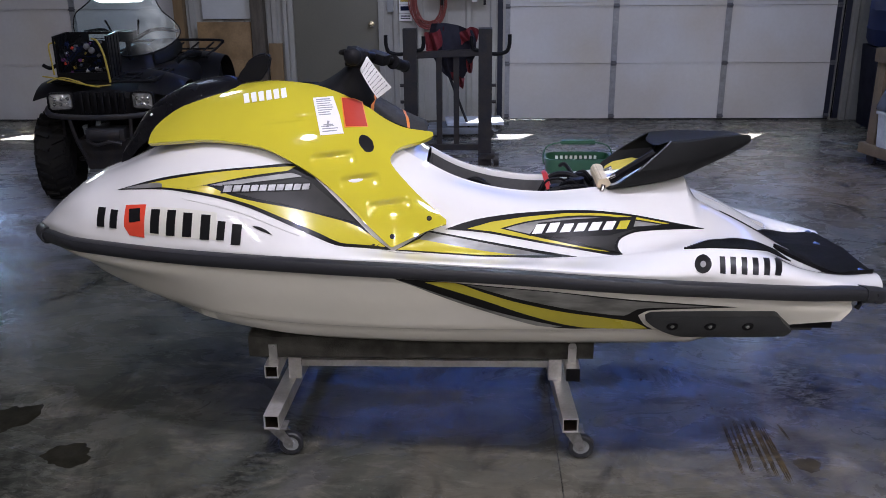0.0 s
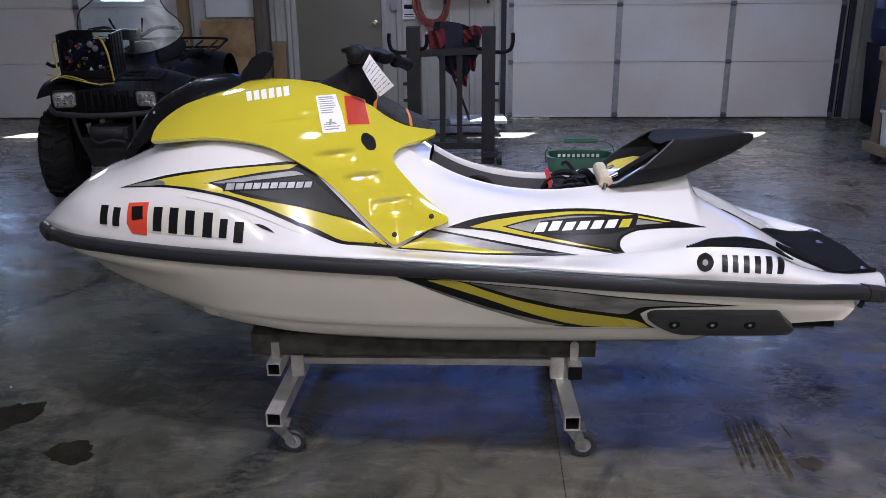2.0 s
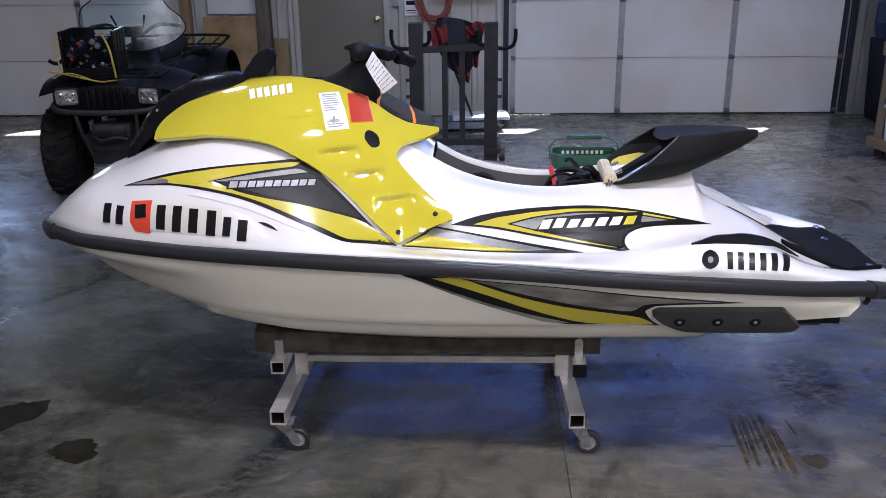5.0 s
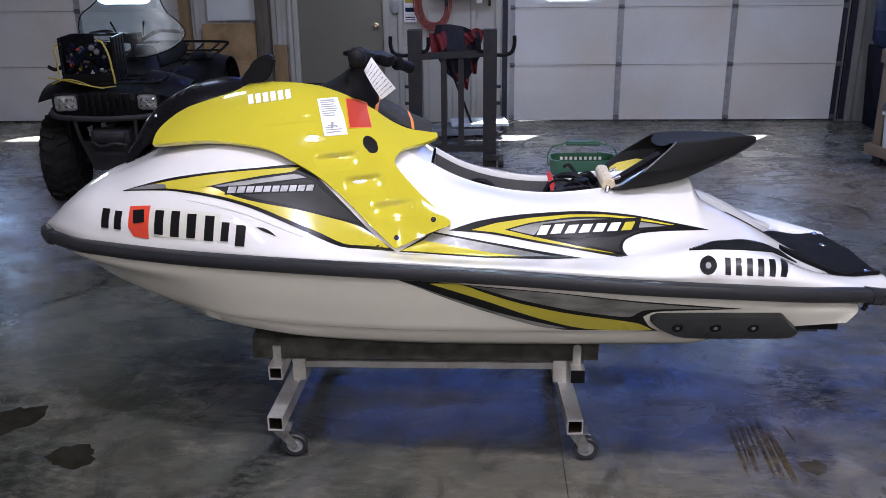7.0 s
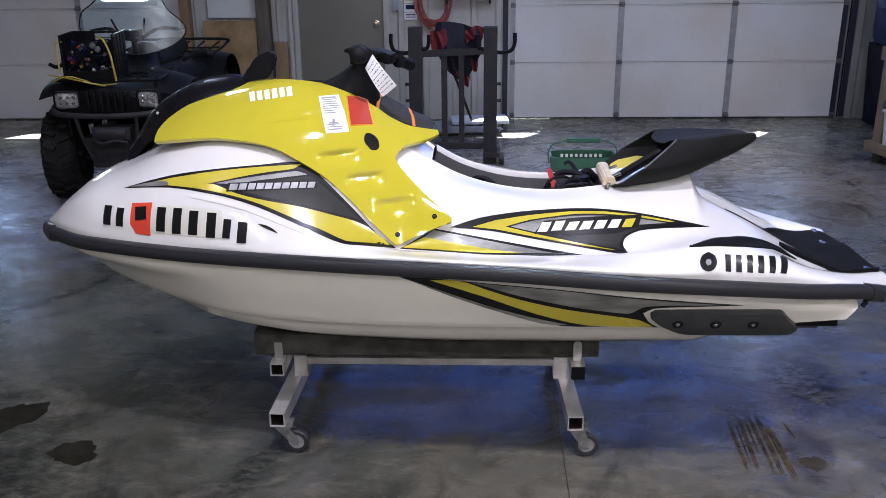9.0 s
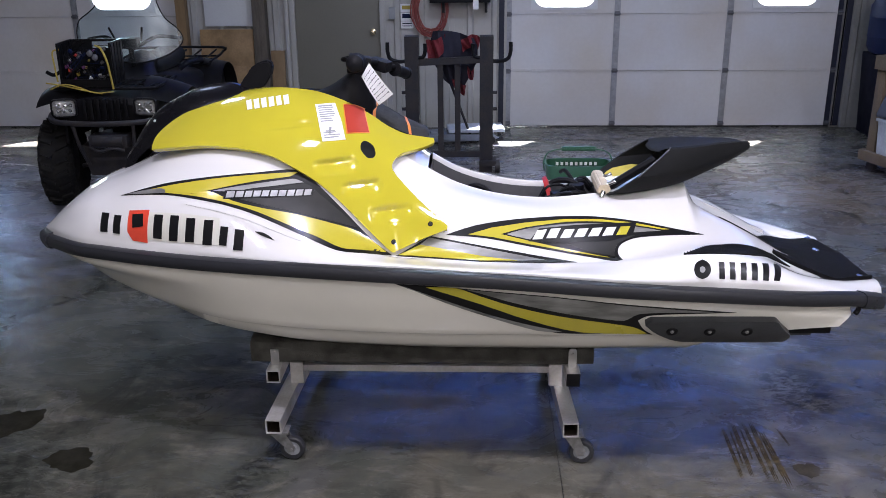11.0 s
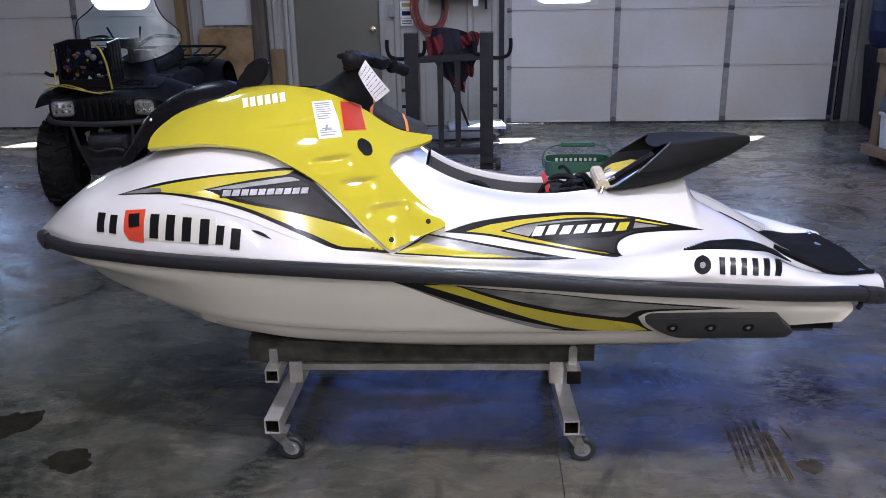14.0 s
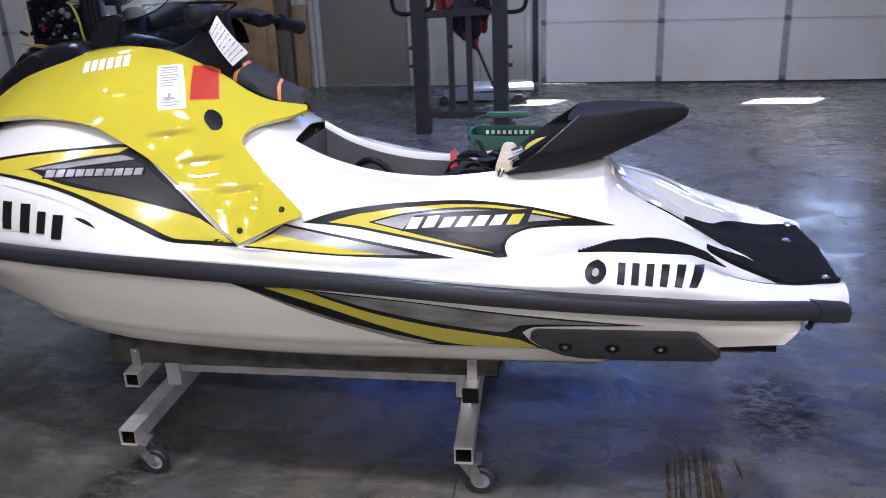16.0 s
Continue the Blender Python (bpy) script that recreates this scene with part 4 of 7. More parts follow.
for s in (-1, 1):
    bm = bmesh.new()
    rows = []
    for x in stations(1.345, STERN - 0.018, 0.012):
        c = Vector((x, YC + s * gun_h(x), gun_z(x)))
        d = Vector((0.012, s * (gun_h(x) - gun_h(x - 0.012)), 0)).normalized()
        o = Vector((d.y, -d.x, 0)) * -s
        if o.y * s < 0:
            o = -o
        rows.append([c + o * a + Vector((0, 0, b)) for a, b in ((-0.03, 0.027), (0.008, 0.027), (0.019, 0.019), (0.023, 0), (0.019, -0.022), (0.008, -0.03), (-0.03, -0.03))])
    loft(bm, rows)
    bm.faces.new([v for v in bm.verts[:7]])
    bm.faces.new([v for v in bm.verts[-7:]])
    cap = ski_part("bumper_end", lean(bm), RUBBER, "moulded black corner bumper")
    for z in (-0.012, 0.012):
        bm = bmesh.new()
        x = 1.40
        c = Vector((x, YC + s * (gun_h(x) + 0.024), gun_z(x) + z - 0.004))
        rod(bm, c - Vector((0.0, s * 0.006, 0)), c + Vector((0.003, s * 0.004, 0)), 0.006, 10)
        lean(bm)
        bmesh.ops.translate(bm, verts=bm.verts, vec=(0, -YC, -0.375))
        part("screw", bm, DARK_STEEL, cap)


def well_mesh():
    """The open engine bay under the missing seat."""
    bm = bmesh.new()
    rows = []
    for x in stations(WELL[0] + 0.001, WELL[1] - 0.001):
        h, z = deck_section(x)[-1]
        h -= 0.018
        half = [(-h, z - 0.019), (-h + 0.008, z - 0.1), (-h + 0.012, 0.66), (-0.06, 0.64)]
        rows.append([(x, YC + a, b) for a, b in half] + [(x, YC - a, b) for a, b in half[::-1]])
    loft(bm, rows)
    for r in (rows[0], rows[-1]):
        bm.faces.new([bm.verts.new(p) for p in r])
    return bm


ski_part("engine_bay", lean(well_mesh()), GREY_LINER, "open dark grey engine bay")
# ---- decals ----
COWL = [(-1.063, 1.039), (-1.065, 1.083), (-1.042, 1.127), (-0.996, 1.17), (-0.924, 1.208), (-0.842, 1.24), (-0.768, 1.275), (-0.694, 1.283), (-0.572, 1.272), (-0.485, 1.257), (-0.389, 1.22), (-0.311, 1.178), (-0.253, 1.137), (-0.19, 1.108), (-0.132, 1.101), (-0.088, 1.098), (-0.084, 1.081), (-0.117, 1.058), (-0.16, 1.038), (-0.194, 1.021), (-0.215, 0.997), (-0.221, 0.969), (-0.197, 0.932), (-0.123, 0.849), (-0.026, 0.759), (-0.026, 0.745), (-0.102, 0.715), (-0.205, 0.664), (-0.222, 0.672), (-0.291, 0.742), (-0.347, 0.804), (-0.402, 0.86), (-0.458, 0.909), (-0.524, 0.953), (-0.61, 1.001), (-0.689, 1.023), (-0.771, 1.035), (-0.855, 1.043), (-0.952, 1.04)]
HOLE = [(-0.283, 1.004), (-0.288, 1.001), (-0.295, 1.001), (-0.303, 1.003), (-0.31, 1.009), (-0.317, 1.017), (-0.323, 1.026), (-0.327, 1.036), (-0.328, 1.045), (-0.327, 1.053), (-0.324, 1.059), (-0.319, 1.063), (-0.312, 1.063), (-0.304, 1.06), (-0.296, 1.054), (-0.289, 1.047), (-0.283, 1.037), (-0.28, 1.027), (-0.278, 1.018), (-0.279, 1.01)]
LABEL_WHITE = [(-0.489, 1.200), (-0.426, 1.210), (-0.397, 1.139), (-0.376, 1.066), (-0.449, 1.057), (-0.469, 1.131)]
LABEL_RED = [(-0.397, 1.205), (-0.363, 1.206), (-0.335, 1.195), (-0.307, 1.099), (-0.372, 1.092)]
LABEL_EDGE = [(-0.400, 1.209), (-0.363, 1.210), (-0.332, 1.199), (-0.303, 1.096), (-0.375, 1.088)]
SCREW_A = [(-0.081, 0.765)]
SCREW_B = [(-0.207, 0.702)]
BRAND = [[(-0.735, 1.228), (-0.717, 1.232), (-0.703, 1.192), (-0.721, 1.188)], [(-0.708, 1.231), (-0.69, 1.235), (-0.677, 1.195), (-0.694, 1.191)], [(-0.682, 1.234), (-0.664, 1.238), (-0.651, 1.198), (-0.668, 1.194)], [(-0.655, 1.238), (-0.638, 1.242), (-0.625, 1.202), (-0.643, 1.197)], [(-0.63, 1.241), (-0.613, 1.246), (-0.601, 1.206), (-0.617, 1.201)], [(-0.605, 1.245), (-0.588, 1.25), (-0.576, 1.21), (-0.593, 1.205)]]
SCOOP = [[(-0.406, 0.982), (-0.478, 0.968), (-0.332, 0.992), (-0.405, 0.957)], [(-0.316, 0.904), (-0.381, 0.891), (-0.249, 0.914), (-0.315, 0.88)], [(-0.218, 0.814), (-0.288, 0.801), (-0.146, 0.822), (-0.217, 0.789)]]
FANG_BLACK = [(-1.165, 0.872), (-0.985, 0.911), (-0.82, 0.932), (-0.667, 0.947), (-0.526, 0.958), (-0.449, 0.896), (-0.356, 0.796), (-0.276, 0.706), (-0.211, 0.654), (-0.301, 0.662), (-0.38, 0.67), (-0.466, 0.707), (-0.579, 0.76), (-0.673, 0.801), (-0.769, 0.831), (-0.87, 0.852), (-0.977, 0.868)]
FANG_UP = [(-1.107, 0.877), (-0.983, 0.9), (-0.819, 0.923), (-0.666, 0.939), (-0.526, 0.95), (-0.553, 0.933), (-0.645, 0.919), (-0.738, 0.9), (-0.817, 0.882), (-0.892, 0.869), (-0.978, 0.875)]
FANG_TIP = [(-1.139, 0.874), (-1.068, 0.886), (-1.004, 0.892), (-0.981, 0.887), (-0.978, 0.875), (-1.057, 0.873)]
FANG_LOW = [(-0.978, 0.875), (-0.882, 0.869), (-0.816, 0.878), (-0.732, 0.843), (-0.638, 0.819), (-0.527, 0.798), (-0.418, 0.769), (-0.319, 0.736), (-0.231, 0.664), (-0.303, 0.672), (-0.37, 0.679), (-0.449, 0.717), (-0.561, 0.766), (-0.655, 0.807), (-0.751, 0.837), (-0.871, 0.862)]
FANG_SILVER = [(-0.805, 0.88), (-0.7, 0.9), (-0.543, 0.925), (-0.505, 0.913), (-0.588, 0.901), (-0.671, 0.89), (-0.735, 0.878)]
FANG_DARK = [(-0.714, 0.851), (-0.66, 0.872), (-0.505, 0.909), (-0.449, 0.869), (-0.374, 0.802), (-0.328, 0.754), (-0.418, 0.777), (-0.528, 0.806), (-0.639, 0.831)]
SLIVER = [(-0.655, 0.736), (-0.633, 0.734), (-0.608, 0.722), (-0.587, 0.704), (-0.613, 0.714), (-0.64, 0.726)]
NAME = [[(-0.754, 0.876), (-0.728, 0.877), (-0.731, 0.855), (-0.758, 0.854)], [(-0.722, 0.877), (-0.698, 0.878), (-0.702, 0.856), (-0.726, 0.855)], [(-0.692, 0.878), (-0.67, 0.879), (-0.674, 0.857), (-0.696, 0.856)], [(-0.665, 0.879), (-0.642, 0.88), (-0.646, 0.859), (-0.668, 0.857)], [(-0.637, 0.88), (-0.615, 0.881), (-0.619, 0.86), (-0.641, 0.859)], [(-0.609, 0.881), (-0.587, 0.882), (-0.591, 0.861), (-0.613, 0.86)], [(-0.582, 0.882), (-0.559, 0.883), (-0.564, 0.862), (-0.586, 0.861)], [(-0.554, 0.883), (-0.532, 0.885), (-0.536, 0.863), (-0.558, 0.862)], [(-0.526, 0.885), (-0.504, 0.886), (-0.509, 0.865), (-0.531, 0.863)], [(-0.499, 0.886), (-0.477, 0.887), (-0.481, 0.866), (-0.503, 0.865)]]
REG = [[(-1.23, 0.808), (-1.197, 0.805), (-1.197, 0.736), (-1.228, 0.738)], [(-1.172, 0.798), (-1.142, 0.795), (-1.146, 0.729), (-1.174, 0.732)], [(-1.008, 0.797), (-0.975, 0.795), (-0.983, 0.71), (-1.015, 0.713)], [(-0.947, 0.794), (-0.916, 0.792), (-0.924, 0.702), (-0.956, 0.704)], [(-0.889, 0.784), (-0.857, 0.782), (-0.864, 0.698), (-0.896, 0.7)], [(-0.826, 0.777), (-0.794, 0.775), (-0.8, 0.688), (-0.833, 0.69)], [(-0.769, 0.754), (-0.743, 0.752), (-0.749, 0.686), (-0.775, 0.688)], [(-0.72, 0.744), (-0.688, 0.742), (-0.693, 0.669), (-0.725, 0.671)]]
REG_PATCH = [(-1.039, 0.806), (-0.906, 0.8), (-0.774, 0.783), (-0.773, 0.688), (-0.907, 0.696), (-1.044, 0.709)]
STICKER = [(-1.112, 0.813), (-1.031, 0.814), (-1.039, 0.696), (-1.096, 0.705), (-1.115, 0.737)]
STICKER_MARK = [(-1.095, 0.798), (-1.052, 0.8), (-1.05, 0.755), (-1.092, 0.751)]
BLADE_BLACK = [(-0.031, 0.729), (0.068, 0.764), (0.202, 0.787), (0.357, 0.799), (0.472, 0.799), (0.604, 0.784), (0.734, 0.757), (0.838, 0.733), (0.693, 0.729), (0.607, 0.72), (0.559, 0.698), (0.545, 0.668), (0.556, 0.642), (0.523, 0.638), (0.426, 0.656), (0.259, 0.687), (0.106, 0.717)]
BLADE_YELLOW = [(0.045, 0.731), (0.125, 0.756), (0.241, 0.775), (0.376, 0.788), (0.49, 0.788), (0.603, 0.776), (0.724, 0.751), (0.601, 0.749), (0.485, 0.718), (0.464, 0.668), (0.517, 0.648), (0.408, 0.666), (0.259, 0.695), (0.125, 0.722)]
BLADE_INNER = [(0.156, 0.732), (0.24, 0.757), (0.375, 0.776), (0.489, 0.778), (0.602, 0.767), (0.759, 0.739), (0.617, 0.726), (0.559, 0.7), (0.543, 0.668), (0.55, 0.644), (0.463, 0.66), (0.278, 0.702)]
BLADE_SILVER = [(0.173, 0.732), (0.25, 0.753), (0.375, 0.769), (0.489, 0.771), (0.602, 0.761), (0.695, 0.745), (0.581, 0.737), (0.467, 0.726), (0.372, 0.702), (0.278, 0.708)]
BLADE_DARK = [(0.372, 0.7), (0.467, 0.724), (0.58, 0.732), (0.608, 0.728), (0.549, 0.7), (0.534, 0.668), (0.535, 0.65), (0.464, 0.666)]
MODEL_BACK = [(0.250, 0.706), (0.286, 0.752), (0.405, 0.765), (0.616, 0.775), (0.600, 0.728), (0.520, 0.706), (0.372, 0.700)]
MODEL_BARS = [[(0.262 + 0.047 * k + d, z + 0.0045 * k * (1.0 if k < 2 else 0.6)) for d, z in ((0.0, 0.712), (0.034, 0.714), (0.050, 0.748 if k < 2 else 0.744), (0.017, 0.746 if k < 2 else 0.742))] for k in range(7)]
WEDGE_BLACK = [(-0.084, 0.725), (0.087, 0.691), (0.258, 0.659), (0.409, 0.632), (0.275, 0.629), (0.087, 0.633), (-0.198, 0.652), (-0.138, 0.691)]
WEDGE_SILVER = [(-0.088, 0.719), (0.087, 0.683), (0.323, 0.635), (0.162, 0.635), (-0.118, 0.693)]
WEDGE_YELLOW = [(-0.19, 0.654), (-0.118, 0.693), (-0.026, 0.675), (0.106, 0.649), (0.21, 0.635), (0.087, 0.635)]
ARC = [(0.741, 0.661), (0.8, 0.68), (0.882, 0.692), (0.969, 0.693), (1.058, 0.666), (1.10, 0.640), (1.13, 0.618), (1.035, 0.655), (0.918, 0.663), (0.815, 0.665)]
BADGE_OUT = [(0.812, 0.612), (0.802, 0.59), (0.783, 0.581), (0.765, 0.59), (0.76, 0.612), (0.771, 0.634), (0.791, 0.644), (0.807, 0.634)]
BADGE_IN = [(0.801, 0.612), (0.795, 0.599), (0.783, 0.594), (0.773, 0.599), (0.77, 0.612), (0.776, 0.625), (0.788, 0.631), (0.798, 0.625)]
SIDE = [[(0.842, 0.637), (0.86, 0.636), (0.856, 0.579), (0.838, 0.581)], [(0.877, 0.636), (0.895, 0.635), (0.891, 0.578), (0.873, 0.579)], [(0.913, 0.634), (0.932, 0.634), (0.926, 0.576), (0.908, 0.578)], [(0.95, 0.633), (0.97, 0.632), (0.961, 0.575), (0.943, 0.577)], [(0.99, 0.632), (1.013, 0.631), (0.997, 0.574), (0.979, 0.576)], [(1.036, 0.63), (1.065, 0.629), (1.035, 0.573), (1.015, 0.575)]]
FLASH_BLACK = [(-0.197, 0.562), (-0.057, 0.551), (0.159, 0.531), (0.339, 0.515), (0.573, 0.49), (0.912, 0.465), (0.703, 0.458), (0.629, 0.452), (0.6, 0.434), (0.625, 0.4), (0.657, 0.381), (0.517, 0.384), (0.35, 0.383), (0.218, 0.412), (0.088, 0.453), (-0.059, 0.507)]
FLASH_GREY = [(-0.167, 0.552), (-0.04, 0.505), (0.106, 0.454), (0.236, 0.417), (0.359, 0.389), (0.275, 0.393), (0.125, 0.439), (-0.022, 0.491)]
FLASH_YELLOW = [(-0.087, 0.547), (0.006, 0.546), (0.087, 0.517), (0.197, 0.481), (0.344, 0.447), (0.492, 0.425), (0.59, 0.409), (0.639, 0.385), (0.424, 0.388), (0.254, 0.43), (0.087, 0.49)]
FLASH_SILVER = [(0.042, 0.54), (0.159, 0.529), (0.339, 0.513), (0.573, 0.486), (0.836, 0.467), (0.666, 0.464), (0.596, 0.458), (0.555, 0.434), (0.453, 0.444), (0.343, 0.462), (0.196, 0.495), (0.096, 0.525)]
FIN = [(0.622, 0.435), (0.641, 0.447), (0.832, 0.45), (1.039, 0.448), (1.07, 0.425), (1.115, 0.39), (1.095, 0.372), (0.917, 0.37), (0.751, 0.372), (0.693, 0.39), (0.652, 0.411)]
FINBOLTS = [(0.712, 0.414), (0.834, 0.414), (0.956, 0.414)]


def near(tree, uv):
    hit, nor = drop_on(tree, *uv)
    return hit, nor


def film(name, outline, tree, lift, material, label="", parent=None, round_=True, cell=0.012):
    ob = applique(name, outline, tree, lift, 0.0012, material, parent or ski, label, cell, round_)
    return on_ski(ob) if parent is None else ob


def scoops(u, v):
    """Three pressed air scoops on the cowl's leg, and a soft crease above."""
    d = 0.0
    for c, left, right, low in SCOOP:
        ax, az = (right[0] - left[0]), (right[1] - left[1])
        n = math.hypot(ax, az)
        w = n / 2
        p = ((u - c[0]) * ax + (v - c[1]) * az) / n
        q = ((v - c[1]) * ax - (u - c[0]) * az) / n
        along = max(0.0, 1 - (p / w) ** 2) ** 0.8
        top = 1 / (1 + math.exp((q - 0.012) / 0.0035))
        d -= 0.018 * along * top * max(0.0, 1 - max(0.0, 0.004 - q) / 0.05) ** 1.3
    crease = math.exp(-((v - 1.125 - 0.12 * (u + 0.5)) / 0.014) ** 2) * max(0.0, 1 - ((u + 0.56) / 0.13) ** 2)
    return d - 0.008 * crease


cowl = on_ski(applique("cowl", COWL, COWL_GUIDE, 0.012, 0.016, YELLOW, ski, "glossy yellow side cowl", 0.0052, True, scoops, both=True))
for v in cowl.data.vertices:
    if v.co.y > YC + 0.02:
        v.co.z -= min(0.05, 0.4 * max(0.0, v.co.x + 0.20))


STRIPE_BLACK = surface("stripe_black", (0.006, 0.006, 0.008), 0.26, vary=0.15, scale=6, spec=0.3)


def cowl_stripe():
    bm = bmesh.new()
    rows = []
    for x in stations(-1.245, -0.16, 0.02):
        xx = max(x, -1.234)
        h1 = cowl_h[0](xx) + 0.012
        fin = 0.045 * max(0.0, 1 - ((x + 0.93) / 0.27) ** 2) + 0.004
        edge = cowl_z[0](xx) - 0.006
        fin -= 0.035 * min(1.0, max(0.0, (x + 0.82) / 0.12))
        drop = 0.05 if x < -1.236 else 0.0
        row = []
        for k in range(13):
            u = -1 + k / 6
            zc = cowl_top(xx) + fin - drop
            z = edge - drop + (zc - edge) * (1 - abs(u) ** 2.4)
            row.append((x, YC + u * (h1 if u < 0 else h1 + 0.025), z + (0.0 if u < 0 else 0.006 * u)))
        row = [(row[0][0], row[0][1], row[0][2] - 0.05)] + row + [(row[-1][0], row[-1][1], row[-1][2] - 0.05)]
        rows.append(row)
    loft(bm, rows)
    bm.faces.new([bm.verts.new(p) for p in rows[0]])
    bm.faces.new([bm.verts.new(p) for p in rows[-1]])
    bmesh.ops.remove_doubles(bm, verts=bm.verts, dist=0.0005)
    return bm


ski_part("hood_stripe", lean(cowl_stripe()), STRIPE_BLACK, "glossy black centre stripe over the hood")
for x in (-1.10, -1.01, -0.90):
    bm = bmesh.new()
    z = cowl_z[0](x) + 0.026
    lathe(bm, [(0.0005, 0.003), (0.004, 0.0025), (0.0065, 0.0)], pose(x, YC - cowl_h[0](x) * 0.86, z, 42), 12)
    ski_part("trim_screw", lean(bm), ZINC, "small zinc screw in the black trim")
film("vent_hole", HOLE, COWL_GUIDE, 0.0135, DECAL_BLACK, "black oval opening")
for k, uv in enumerate((SCREW_A[0], SCREW_B[0])):
    hit, nor = near(COWL_GUIDE, uv)
    bm = bmesh.new()
    m = Matrix.Translation(hit + nor * 0.012) @ nor.to_track_quat("Z", "Y").to_matrix().to_4x4()
    lathe(bm, [(0.0005, 0.003), (0.004, 0.0026), (0.0055, 0.001), (0.006, -0.003)], m, 16)
    sc = on_ski(part("screw", bm, DARK_STEEL, ski, "dark steel screw"))
    bm = bmesh.new()
    lathe(bm, [(0.0075, 0.0008), (0.0088, 0.001), (0.009, -0.002)], m, 16)
    on_ski(part("washer", bm, BLACK_PLASTIC, ski))
for q in BRAND:
    film("letter_bar", [(x, z - 0.008) for x, z in q], COWL_GUIDE, 0.0142, DECAL_WHITE, round_=False)
film("warning_label", LABEL_WHITE, COWL_GUIDE, 0.0135, PAPER, "white warning label with fine print", round_=False)
film("label_edge", LABEL_EDGE, COWL_GUIDE, 0.0132, ORANGE, "orange label border", round_=False)
film("label_field", LABEL_RED, COWL_GUIDE, 0.0142, DECAL_RED, "red warning label", round_=False)
wa, wb, wc, wd = LABEL_WHITE[0], LABEL_WHITE[1], LABEL_WHITE[3], LABEL_WHITE[4]
rng = random.Random(4)
for k in range(15):
    f0 = 0.05 + k * 0.061
    if 8 <= k <= 11:
        continue
    f1 = f0 + (0.034 if k == 0 else 0.022)
    a0, a1 = 0.12, 0.88 - 0.25 * rng.random()
    q = []
    for f, a in ((f0, a0), (f0, a1), (f1, a1), (f1, a0)):
        l = [wa[i] + (wd[i] - wa[i]) * f for i in (0, 1)]
        r = [wb[i] + (wc[i] - wb[i]) * f for i in (0, 1)]
        q.append((l[0] + (r[0] - l[0]) * a, l[1] + (r[1] - l[1]) * a))
    film("print_line", q, COWL_GUIDE, 0.0143, GREY_PLASTIC, round_=False, cell=0.03)
lx = (wa[0] + wc[0]) / 2 + 0.004, wa[1] - 0.1
for q in ([(-0.004, 0.010), (0.004, 0.010), (0.003, -0.014), (-0.003, -0.014)], [(-0.014, -0.003), (0.016, -0.001), (0.016, -0.005), (-0.014, -0.007)]):
    film("diagram_mark", [(lx[0] + a, lx[1] + b) for a, b in q], COWL_GUIDE, 0.0143, GREY_PLASTIC, round_=False, cell=0.03)

# films on the deck
film("fang_outline", FANG_BLACK, DECK_GUIDE, 0.0020, DECAL_BLACK, "black outlined fang graphic")
film("fang_upper", FANG_UP, DECK_GUIDE, 0.0032, DECAL_YELLOW, "yellow fang graphic")
film("fang_tip", FANG_TIP, DECK_GUIDE, 0.0044, DECAL_SILVER, "silver fang tip")
film("fang_lower", FANG_LOW, DECK_GUIDE, 0.0032, DECAL_YELLOW, "yellow fang graphic")
film("fang_silver", FANG_SILVER, DECK_GUIDE, 0.0032, DECAL_SILVER)
film("fang_dark", FANG_DARK, DECK_GUIDE, 0.0032, DECAL_DARK)
NAME_METAL = surface("chrome_vinyl", (0.42, 0.42, 0.43), 0.35, metal=0.3, vary=0.2, scale=30, fine=80, second=(0.2, 0.2, 0.2), mix=0.7)
film("name_backing", [(-0.766, 0.849), (-0.762, 0.880), (-0.61, 0.886), (-0.470, 0.892), (-0.473, 0.868), (-0.60, 0.857)], DECK_GUIDE, 0.0050, DECAL_BLACK, "black backing behind dull chrome bars", round_=False)
for q in NAME:
    film("name_bar", q, DECK_GUIDE, 0.0062, NAME_METAL, round_=False)
for a, b, name in ((0.012, 0.026, "moulded_ridge"),):
    line = smooth_line([(-0.90, 0.853), (-0.83, 0.842), (-0.75, 0.824), (-0.673, 0.799), (-0.579, 0.758), (-0.50, 0.722)], 26)
    top_, low_ = [], []
    for k, (u, v) in enumerate(line):
        g = math.sin(math.pi * k / 25) ** 0.6
        m = (a + b) / 2
        top_.append((u, v - m + (b - a) / 2 * g + 0.0004))
        low_.append((u, v - m - (b - a) / 2 * g - 0.0004))
    on_ski(applique(name, top_ + low_[::-1], DECK_GUIDE, 0.0025, 0.004, WHITE_GEL, ski, "raised moulded line in the white deck", 0.02, False))
film("sliver", SLIVER, DECK_GUIDE, 0.0024, DECAL_BLACK)
film("backing_film", REG_PATCH, DECK_GUIDE, 0.0020, surface("pale_film", (0.68, 0.67, 0.60), 0.3, vary=0.04), "yellowed backing film", round_=False)
for q in REG:
    film("marking_bar", q, DECK_GUIDE, 0.0040, DECAL_BLACK, round_=False)
film("sticker", STICKER, DECK_GUIDE, 0.0030, surface("red_orange_film", (0.72, 0.07, 0.035), 0.35, vary=0.08, scale=14), "red-orange peeling sticker", round_=False)
film("sticker_bar", STICKER_MARK, DECK_GUIDE, 0.0056, DECAL_BLACK, round_=False)
film("blade_outline", BLADE_BLACK, DECK_GUIDE, 0.0020, DECAL_BLACK, "black outlined blade graphic")
film("blade_yellow", BLADE_YELLOW, DECK_GUIDE, 0.0032, DECAL_YELLOW, "yellow blade graphic", round_=False)
film("blade_inner", BLADE_INNER, DECK_GUIDE, 0.0042, DECAL_BLACK)
